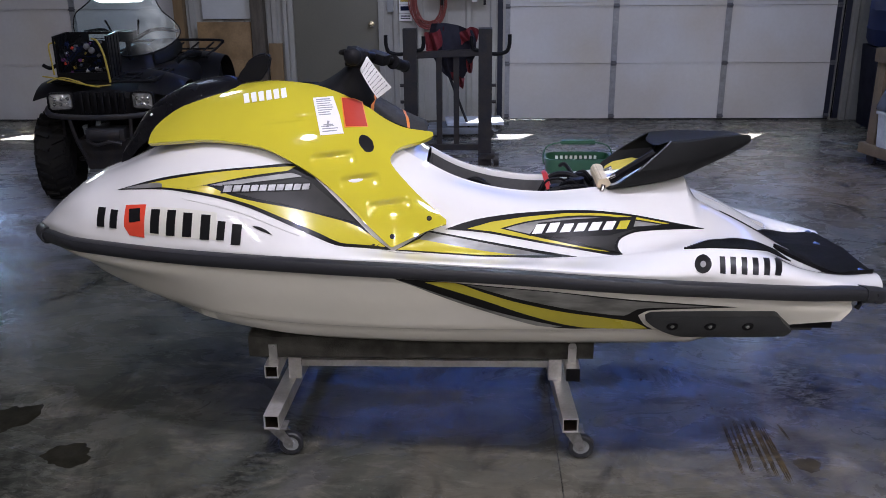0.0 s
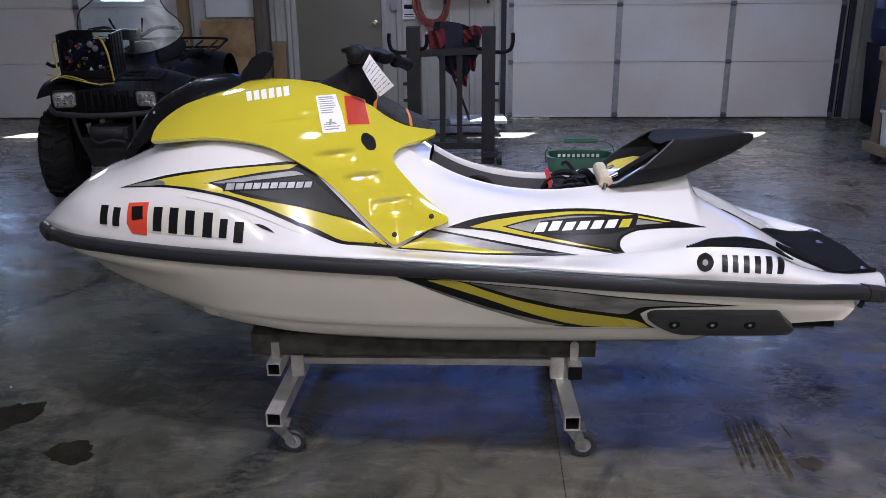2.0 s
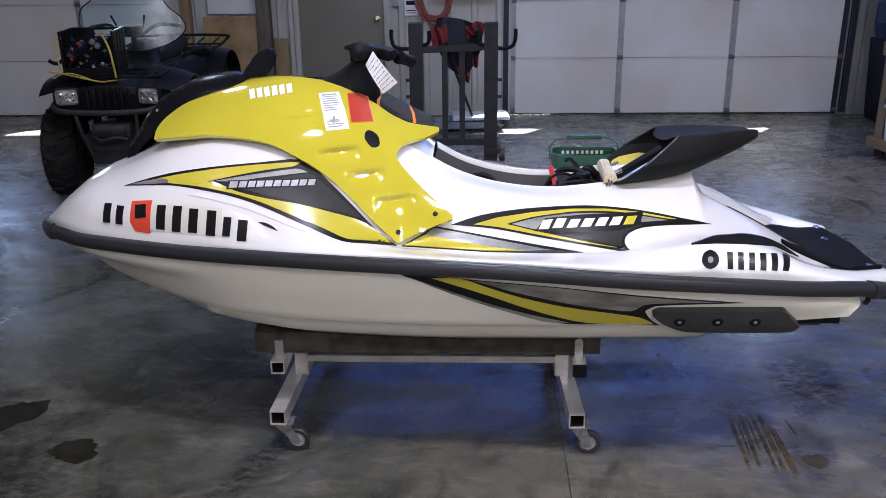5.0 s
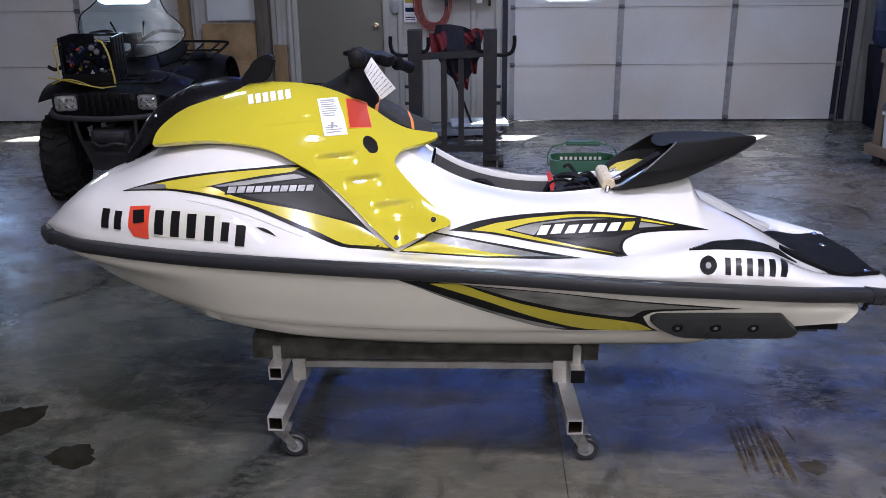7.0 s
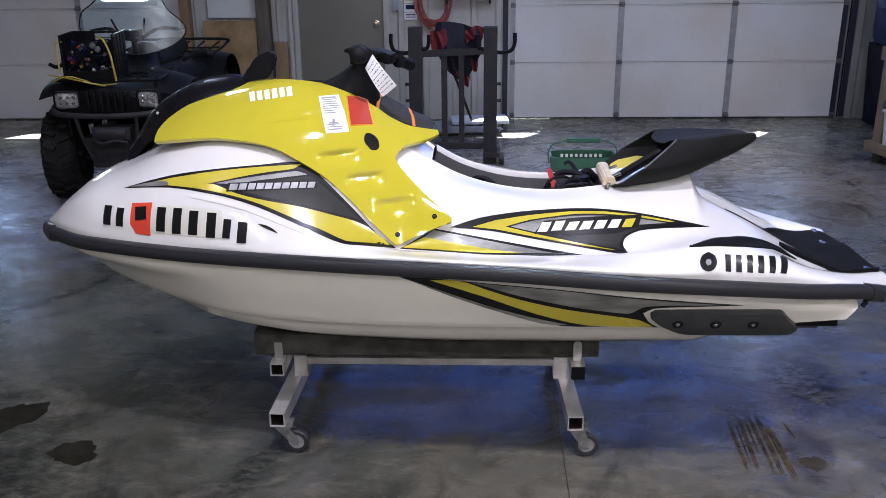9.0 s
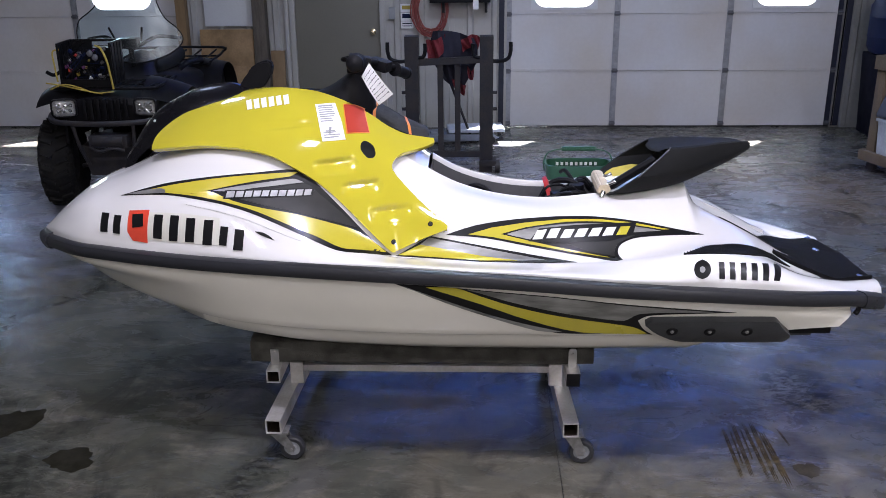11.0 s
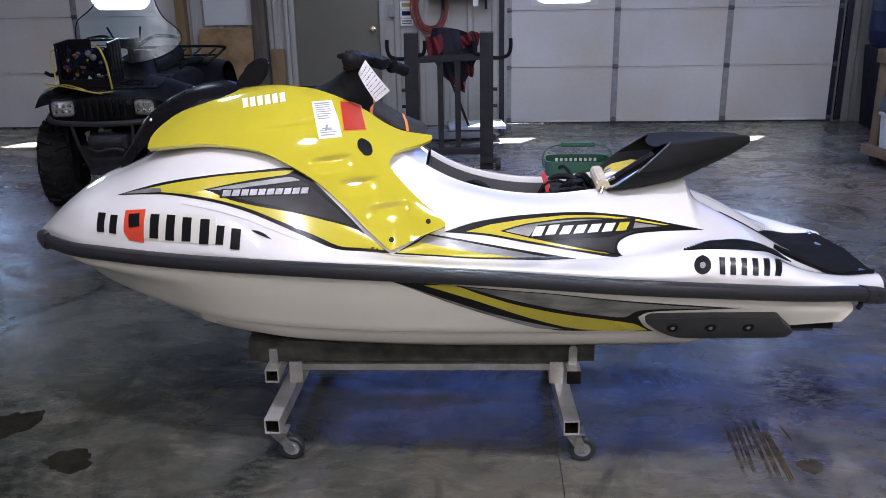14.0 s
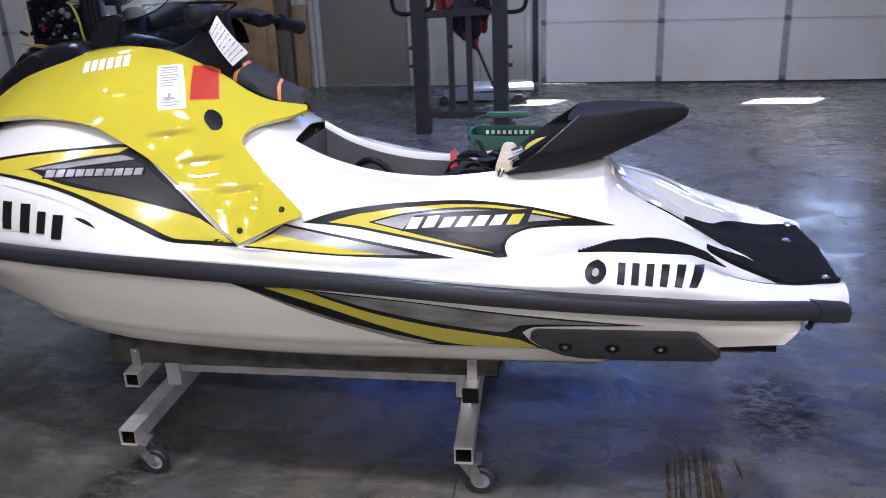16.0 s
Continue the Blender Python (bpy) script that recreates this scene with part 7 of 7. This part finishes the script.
    rod(bm, (0, 0.40, 0.85), (0, 0.36, 1.07), 0.02, 10)
    box(bm, -0.07, 0.07, 0.30, 0.40, 1.05, 1.12)
    add("handlebar", bm, BLACK_PLASTIC, "black handlebar")
    bm = bmesh.new()
    ol = [(-0.17, 0.99), (0.0, 0.96), (0.14, 0.96), (0.30, 1.0), (0.40, 1.06), (0.425, 1.12), (0.38, 1.19), (0.30, 1.26), (0.25, 1.36), (0.22, 1.48), (0.18, 1.58), (0.08, 1.62), (-0.08, 1.62), (-0.18, 1.58), (-0.22, 1.46), (-0.23, 1.36), (-0.30, 1.30), (-0.39, 1.24), (-0.415, 1.14), (-0.36, 1.05), (-0.27, 1.01)]
    ring = smooth_line(ol + ol[:1], 84)[:-1]
    c = np.array([0.0, 1.25])
    front = []
    for g in np.linspace(0, 1, 10):
        front.append([(x * 1.0, 0.24 + 0.5 * x * x + 0.22 * (z - 0.95), z) for x, z in ((c + (p - c) * g) for p in list(ring) + [ring[0]])])
    loft(bm, front)
    loft(bm, [[(x, y + 0.004, z) for x, y, z in r] for r in front])
    loft(bm, [front[-1], [(x, y + 0.004, z) for x, y, z in front[-1]]])
    shield = add("windshield", bm, WIND_GLASS, "clear scratched plastic windshield")
    bm = bmesh.new()
    tube(bm, front[-1], 0.0045, 120, 5)
    add("edge_trim", bm, BLACK_PLASTIC, "black edge trim", shield)
    for s in (-1, 1):
        bm = bmesh.new()
        rod(bm, (s * 0.1, 0.34, 1.10), (s * 0.13, 0.29, 1.20), 0.008, 8)
        add("stay", bm, BLACK_PLASTIC, "", shield)
    return t


atv()


DULL_GREY = surface("dull_grey_plastic", (0.11, 0.11, 0.12), 0.5, vary=0.2, scale=12)
PURPLE = surface("mauve_plastic", (0.16, 0.05, 0.16), 0.4, vary=0.15, scale=12)


def crate():
    """An open black equipment box with loose wiring, lashed on the quad bike's front rack."""
    t = thing("equipment_box", (-2.52, 5.80, 0.876), "open black crate full of wiring on the quad bike's rack", "box", turn=5)
    bm = bmesh.new()
    for q in ((-0.175, -0.163, -0.13, 0.13, 0, 0.285), (0.163, 0.175, -0.13, 0.13, 0, 0.285), (-0.163, 0.163, 0.118, 0.13, 0, 0.225), (-0.163, -0.02, 0.118, 0.13, 0.225, 0.285), (0.10, 0.163, 0.118, 0.13, 0.225, 0.285), (-0.02, 0.10, 0.118, 0.13, 0.268, 0.285), (-0.163, 0.163, -0.13, 0.118, 0, 0.012), (-0.163, 0.163, -0.13, -0.118, 0.012, 0.05)):
        box(bm, *q)
    part("body", bm, BLACK_GLOSS, t, smooth=False)
    for x, z in ((-0.169, 0.0), (0.169, 0.0)):
        for k in range(4):
            bm = bmesh.new()
            box(bm, x - 0.009, x + 0.009, -0.12 + 0.065 * k, -0.105 + 0.065 * k, 0.01, 0.275)
            part("rib", bm, BLACK_PLASTIC, t, smooth=False)
    r = random.Random(9)
    for mat, n in ((YELLOW_WIRE, 3), (DECAL_RED, 2), (PURPLE, 5), (WHITE_BOARD, 3), (BLUE_BARREL, 8), (DULL_GREY, 14), (BLACK_PLASTIC, 14)):
        for _ in range(n):
            bm = bmesh.new()
            x, z, g = r.uniform(-0.14, 0.13), r.uniform(0.05, 0.24), r.uniform(0.004, 0.011)
            box(bm, -g * r.uniform(0.8, 1.8), g, -0.008, 0.008, -g, g * r.uniform(0.7, 1.4), pose(x, -0.10 + r.uniform(0, 0.06), z, r.uniform(0, 40), r.uniform(0, 90)))
            part("component", bm, mat, t, smooth=False)
    for x, z in ((0.03, 0.215), (0.06, 0.19)):
        bm = bmesh.new()
        lathe(bm, [(0.001, 0.012), (0.008, 0.012), (0.019, 0.006), (0.021, -0.004), (0.012, -0.01), (0.001, -0.01)], pose(x, -0.105, z, 80, 20), 16)
        part("connector", bm, DULL_GREY, t)
    for k in range(12):
        bm = bmesh.new()
        p = [(r.uniform(-0.15, 0.15), -0.085 + r.uniform(-0.03, 0.05), r.uniform(0.04, 0.26)) for _ in range(5)]
        tube(bm, p, 0.0026, 26, 6)
        part("cable", bm, (BLACK_PLASTIC, BLACK_PLASTIC, BLUE_BARREL)[k % 3], t)
    for pts, rad in (([(0.07, -0.10, 0.265), (0.12, -0.15, 0.25), (0.155, -0.17, 0.17), (0.17, -0.18, 0.08), (0.175, -0.17, -0.01)], 0.007), ([(-0.16, -0.12, 0.245), (-0.20, -0.13, 0.23), (-0.195, -0.14, 0.14), (-0.185, -0.15, 0.04)], 0.0055), ([(-0.27, -0.13, 0.03), (-0.15, -0.16, 0.015), (0.0, -0.17, -0.02), (0.10, -0.17, -0.04)], 0.005), ([(-0.24, -0.15, -0.01), (-0.14, -0.17, 0.025), (-0.04, -0.165, 0.0), (0.05, -0.16, -0.035), (0.17, -0.15, -0.03)], 0.004)):
        bm = bmesh.new()
        tube(bm, pts, rad, 26, 7)
        part("strap", bm, YELLOW_WIRE, t, "yellow strap")
    bm = bmesh.new()
    tube(bm, [(-0.18, -0.05, 0.10), (-0.23, -0.08, 0.075), (-0.27, -0.10, 0.10)], 0.012, 12, 8)
    part("lever", bm, BLACK_PLASTIC, t, "black lever end")
    return t


crate()


# ---- steel stand with a jacket on it ----
def stand():
    t = thing("steel_stand", (-0.155, 6.86, 0), "dark steel upright stand with bent hooks", "stand")
    for s in (-1, 1):
        x = s * 0.29
        bm = bmesh.new()
        square_tube(bm, (x, 0, 0.012), (x, 0, 1.06), 0.105, 0.006)
        box(bm, x - 0.0525, x + 0.0525, -0.0525, 0.0525, 1.06, 1.066)
        box(bm, x - 0.0525, x + 0.0525, -0.0525, 0.0525, 0.0, 0.012)
        post = part("post", bm, DARK_STEEL, t, "square steel post")
        bm = bmesh.new()
        tube(bm, [(x + s * 0.05, -0.02, 0.875), (x + s * 0.11, -0.02, 0.875), (x + s * 0.165, -0.02, 0.895), (x + s * 0.185, -0.02, 0.95), (x + s * 0.185, -0.02, 1.02)], 0.015, 22, 8)
        part("hook", bm, BLACK_PLASTIC, t, "bent black hook")
        bm = bmesh.new()
        tube(bm, [(x - s * 0.05, -0.02, 0.90), (x - s * 0.09, -0.02, 0.91), (x - s * 0.105, -0.02, 0.95), (x - s * 0.105, -0.02, 1.01)], 0.015, 20, 8)
        part("hook", bm, BLACK_PLASTIC, t, "bent black hook")
        for z in (0.63, 0.50):
            bm = bmesh.new()
            rod(bm, (x + s * 0.05, 0, z), (x + s * 0.085, 0, z), 0.013, 8)
            part("peg", bm, DARK_STEEL, t)
    bm = bmesh.new()
    square_tube(bm, (-0.24, 0, 0.865), (0.24, 0, 0.885), 0.05)
    part("top_rail", bm, DARK_STEEL, t)
    bm = bmesh.new()
    square_tube(bm, (-0.24, 0, 0.14), (0.24, 0, 0.14), 0.05)
    part("bottom_rail", bm, DARK_STEEL, t)
    for x in (-0.07, 0.065):
        bm = bmesh.new()
        box(bm, x - 0.022, x + 0.022, -0.012, 0.012, 0.165, 0.86)
        part("upright_bar", bm, DARK_STEEL, t, smooth=False)
    bm = bmesh.new()
    box(bm, 0.25, 0.37, -0.10, 0.06, 0.06, 0.10)
    rod(bm, (0.36, -0.06, 0.05), (0.40, -0.06, 0.05), 0.05, 18)
    part("foot", bm, DARK_STEEL, t, "wheeled foot")
    return t


stand()


def jacket():
    t = tagged(new("jacket"), "red and navy jacket draped over the steel stand", "jacket")
    t.matrix_world = pose(-0.125, 6.93, 0.595)
    for nm, mat, x0, x1, z0, z1, d, seed in (("body", BLUE_CLOTH, -0.18, 0.19, 0.05, 0.47, 0.0, 1), ("panel", RED_CLOTH, -0.21, -0.06, 0.31, 0.46, -0.045, 4), ("yoke", RED_CLOTH, 0.06, 0.21, 0.35, 0.44, -0.04, 6), ("cuff", RED_CLOTH, 0.11, 0.165, 0.15, 0.23, -0.035, 3), ("lining", RED_CLOTH, -0.01, 0.10, 0.035, 0.11, -0.04, 8)):
        bm = bmesh.new()
        rows = []
        for j in range(17):
            v = j / 16
            row = []
            for k in range(15):
                u = k / 14
                taper = 0.46 + 0.54 * min(1.0, v / 0.5) - 0.12 * max(0.0, v - 0.8) / 0.2 if nm == "body" else 0.75 + 0.25 * v ** 0.6
                xm = (x0 + x1) / 2
                x = xm + (x0 + (x1 - x0) * u - xm) * taper
                z = z0 + (z1 - z0) * v + 0.03 * math.sin(3 * u + seed) * (v if v > 0.5 else 1 - v) + (0.05 * (2 * u - 1) ** 2 * (1 - v) if nm == "body" else 0.0)
                y = d + 0.028 * math.sin(9 * u + seed + 2 * v) + 0.015 * math.sin(17 * u + 3 * seed + 6 * v)
                row.append((x, y, z))
            rows.append(row)
        loft(bm, rows)
        loft(bm, [[(x, y + 0.05, z) for x, y, z in r] for r in rows])
        part(nm, bm, mat, t)
    return t


jacket()


def floor_jack():
    t = thing("floor_jack", (-0.11, 7.93, 0), "low grey-blue trolley jack on small wheels", "floor jack", turn=6)
    bm = bmesh.new()
    for y in (-0.13, 0.13):
        prism(bm, [(-0.42, 0.03), (0.3, 0.03), (0.36, 0.055), (0.3, 0.085), (-0.1, 0.095), (-0.42, 0.07)], y - 0.012, y + 0.012)
    box(bm, -0.35, 0.2, -0.11, 0.11, 0.035, 0.07)
    part("body", bm, surface("blue_grey_paint", (0.16, 0.18, 0.22), 0.45, vary=0.2, scale=10), t, bevel=0.004)
    bm = bmesh.new()
    box(bm, -0.10, 0.41, -0.145, 0.145, 0.105, 0.135)
    part("tray", bm, surface("pale_blue_steel", (0.42, 0.46, 0.55), 0.35, vary=0.15, scale=8), t, "pale steel tray", bevel=0.006)
    for x in (-0.02, 0.38):
        bm = bmesh.new()
        rod(bm, (x, 0, 0.06), (x, 0, 0.105), 0.02, 10)
        part("pillar", bm, DARK_STEEL, t)
    for x in (-0.34, 0.28):
        for y in (-0.16, 0.16):
            bm = bmesh.new()
            rod(bm, (x, y - 0.02, 0.04), (x, y + 0.02, 0.04), 0.04, 20)
            part("wheel", bm, DARK_STEEL, t, bevel=0.004)
    bm = bmesh.new()
    rod(bm, (0.1, -0.1, 0.08), (-0.12, -0.22, 0.66), 0.012, 10)
    part("handle", bm, DARK_STEEL, t)
    return t


floor_jack()


# ---- along the north wall ----
def slab(name, x0, x1, y0, y1, z0, z1, mat, label, category, lean=0.0, bevel=0.003):
    bm = bmesh.new()
    box(bm, x0, x1, y0, y1, z0, z1, Matrix.Translation((0, y1, z0)) @ Matrix.Rotation(radians(lean), 4, "X") @ Matrix.Translation((0, -y1, -z0)) if lean else None)
    return tagged(part(name, bm, mat, bevel=bevel), label, category)


slab("timber_post", -2.775, -2.685, 8.40, 8.50, 0, TOP, WOOD, "raw pine timber post beside the overhead door", "post")
slab("plywood_sheet", -2.57, -2.06, 8.36, 8.375, 0, 0.965, PLY, "brown plywood sheet leaning on the wall", "plywood", -4)
slab("plywood_sheet", -2.54, -2.14, 8.335, 8.35, 0, 0.62, PLY, "short brown plywood offcut leaning on the wall", "plywood", -4)
slab("white_panel", -2.53, -2.075, 8.495, 8.515, 0.985, 1.75, WHITE_BOARD, "white panel fixed to the ribbed wall", "panel")
slab("timber_post", -2.045, -1.925, 8.38, 8.50, 0, TOP, OLD_POST, "weathered grey-brown timber post by the walk door", "post")
slab("plank", -1.915, -1.785, 8.44, 8.465, 0, 0.757, WOOD, "short pine plank leaning on the wall", "plank", -3)
slab("trim_strip", -1.765, -1.728, 8.49, 8.52, 0, 2.1, WALL_STEEL, "pale steel door trim", "trim")


def notice():
    t = thing("notice", (-0.605, 8.517, 1.08), "small printed notice cards on the wall", "sign")
    for z0, z1, mat in ((-0.125, -0.06, PAPER), (-0.055, 0.02, PAPER), (0.025, 0.10, PAPER)):
        bm = bmesh.new()
        box(bm, -0.06, 0.06, -0.004, 0.001, z0, z1)
        card = part("card", bm, mat, t, smooth=False)
    for z0, z1, mat in ((-0.03, 0.01, BLUE_BARREL), (0.05, 0.085, YELLOW_WIRE), (-0.085, -0.075, INK), (-0.105, -0.098, INK)):
        bm = bmesh.new()
        box(bm, -0.045, 0.045, -0.0065, -0.0042, z0, z1)
        part("print_bar", bm, mat, t, smooth=False)
    return t


notice()
bm = bmesh.new()
box(bm, -0.775, -0.715, 8.49, 8.535, 1.04, 1.15)
tagged(part("switch_box", bm, GREY_PLASTIC, bevel=0.004), "grey electrical switch box on the wall", "switch box")


def hose_coil():
    t = thing("hose_coil", (-0.385, 8.50, 1.08), "coiled red air hose hanging on the wall", "hose")
    r = random.Random(6)
    for k in range(13):
        bm = bmesh.new()
        a, b = 0.135 + 0.035 * r.random(), 0.19 + 0.05 * r.random()
        ox, oz, y = r.uniform(-0.025, 0.025), r.uniform(-0.02, 0.035), -0.06 + 0.007 * k
        pts = [(ox + a * math.sin(2 * math.pi * j / 12) * (1 + 0.04 * r.uniform(-1, 1)), y, oz - b * math.cos(2 * math.pi * j / 12) + 0.04) for j in range(12)]
        tube(bm, pts + pts[:1], 0.0062, 48, 6)
        part("loop", bm, RED_HOSE, t)
    bm = bmesh.new()
    rod(bm, (0, 0.038, 0.24), (0, -0.07, 0.24), 0.012, 10)
    part("peg", bm, DARK_STEEL, t, "steel wall peg")
    return t


hose_coil()
shelf = thing("wall_shelf", (-0.08, 8.48, 1.20), "black wall shelf with a small number card", "shelf")
bm = bmesh.new()
box(bm, -0.30, 0.26, -0.14, 0.06, 0.0, 0.03)
part("board", bm, BLACK_PLASTIC, shelf, bevel=0.003)
bm = bmesh.new()
box(bm, 0.10, 0.15, -0.146, -0.142, -0.06, 0.03)
part("card", bm, PAPER, shelf, "white card", smooth=False)
for x in (-0.18, 0.22):
    bm = bmesh.new()
    prism(bm, [(-0.012, 0), (0.012, 0), (0.012, -0.1), (-0.012, -0.1)], -0.02, 0.06, pose(x, 0, 0))
    part("bracket", bm, DARK_STEEL, shelf)
bm = bmesh.new()
prism(bm, [(-0.137, 0), (-0.02, 0), (-0.01, 0.66), (0.01, 0.66), (0.02, 0), (0.23, 0), (0.2, 0.74), (-0.18, 0.74)], 7.95, 8.40, pose(3.80, 0, 0))
tagged(part("drum_stand", bm, NAVY_STEEL, bevel=0.008), "dark steel splayed stand under the blue drum", "stand")
bm = bmesh.new()
lathe(bm, [(0.001, 0.0), (0.2, 0.0), (0.26, 0.02), (0.285, 0.07), (0.288, 0.15), (0.292, 0.16), (0.288, 0.17), (0.288, 0.32), (0.292, 0.33), (0.288, 0.34), (0.285, 0.42), (0.26, 0.47), (0.2, 0.49), (0.001, 0.49)], pose(3.85, 8.15, 0.74), 40)
tagged(part("drum", bm, BLUE_BARREL), "dark blue plastic drum on a steel stand", "drum")


BENCH_WOOD = surface("grimy_pine", (0.145, 0.105, 0.07), 0.7, vary=0.25, scale=4, fine=50, stretch=(3, 3, 1), second=(0.10, 0.075, 0.05), mix=0.9)


def workbench():
    t = thing("workbench", (3.13, 6.88, 0), "raw timber workbench on small casters", "workbench", turn=17)
    bm = bmesh.new()
    box(bm, 0, 1.0, -1.6, 0.0, 0.865, 0.905)
    part("worktop", bm, BENCH_WOOD, t, bevel=0.004)
    bm = bmesh.new()
    box(bm, -0.03, 0.0, -1.6, 0.0, 0.80, 0.904)
    part("apron", bm, BENCH_WOOD, t, bevel=0.004)
    bm = bmesh.new()
    box(bm, 0, 1.0, -1.6, 0.0, 0.135, 0.16)
    part("shelf", bm, BENCH_WOOD, t, bevel=0.003)
    bm = bmesh.new()
    box(bm, -0.04, 0.0, -1.62, 0.03, 0.09, 0.17)
    part("skirt", bm, BENCH_WOOD, t, bevel=0.004)
    bm = bmesh.new()
    box(bm, 0.0, 1.0, 0.0, 0.035, 0.09, 0.17)
    part("skirt", bm, BENCH_WOOD, t, bevel=0.004)
    for x in (0.0, 0.91):
        for y in (-0.09, -1.6):
            bm = bmesh.new()
            box(bm, x + 0.002, x + 0.088, y, y + 0.088, 0.161, 0.864)
            part("leg", bm, BENCH_WOOD, t, "pine leg", bevel=0.004)
            bm = bmesh.new()
            rod(bm, (x + 0.03, y + 0.05, 0.045), (x + 0.06, y + 0.05, 0.045), 0.045, 20)
            box(bm, x + 0.02, x + 0.07, y + 0.03, y + 0.07, 0.06, 0.134)
            part("caster", bm, DARK_STEEL, t, "dark caster")
    return t


workbench()


CLEAR_TOTE = surface("cloudy_plastic", (0.42, 0.44, 0.50), 0.12, vary=0.2, scale=9, coat=0.5)
DOME = surface("blue_grey_lid", (0.045, 0.055, 0.085), 0.14, vary=0.15, scale=7, coat=0.6)


def tote(at, w, d, h, mat, lid, label, turn, slope=0.0):
    t = thing("storage_tote", at, label, "tote", turn=turn)
    bm = bmesh.new()
    rings = []
    for g, z in ((-0.9, 0.0), (-0.02, 0.0), (-0.012, 0.006), (0.0, h - 0.032), (0.012, h - 0.03), (0.012, h - 0.008), (0.0, h - 0.002), (-0.012, h - 0.002), (-0.02, 0.02), (-0.9, 0.02)):
        a, b = max(w + g, 0.002), max(d + g, 0.002)
        rings.append([(-a, -b, z), (a, -b, z), (a, b, z), (-a, b, z), (-a, -b, z)])
    loft(bm, rings)
    bmesh.ops.remove_doubles(bm, verts=bm.verts, dist=0.0003)
    part("body", bm, mat, t, bevel=0.003, smooth=False)
    bm = bmesh.new()
    prism(bm, [(-w - 0.015, h), (w + 0.015, h), (w + 0.015, h + 0.03 + slope), (w * 0.3, h + 0.03 + slope), (-w - 0.015, h + 0.03)], -d - 0.015, d + 0.015)
    part("lid", bm, lid, t, bevel=0.006)
    return t


tote((3.25, 6.68, 0.161), 0.085, 0.10, 0.29, CLEAR_TOTE, DOME, "cloudy plastic tote with a sloping blue-grey lid on the bench shelf", 17, 0.28)
tote((3.45, 6.36, 0.161), 0.12, 0.12, 0.33, RED_PLASTIC, RED_PLASTIC, "red plastic tote on the bench shelf", 17)
slab("red_panel", 3.345, 3.37, 6.53, 6.62, 0.161, 0.42, RED_PLASTIC, "narrow red plastic panel on the bench shelf", "panel")
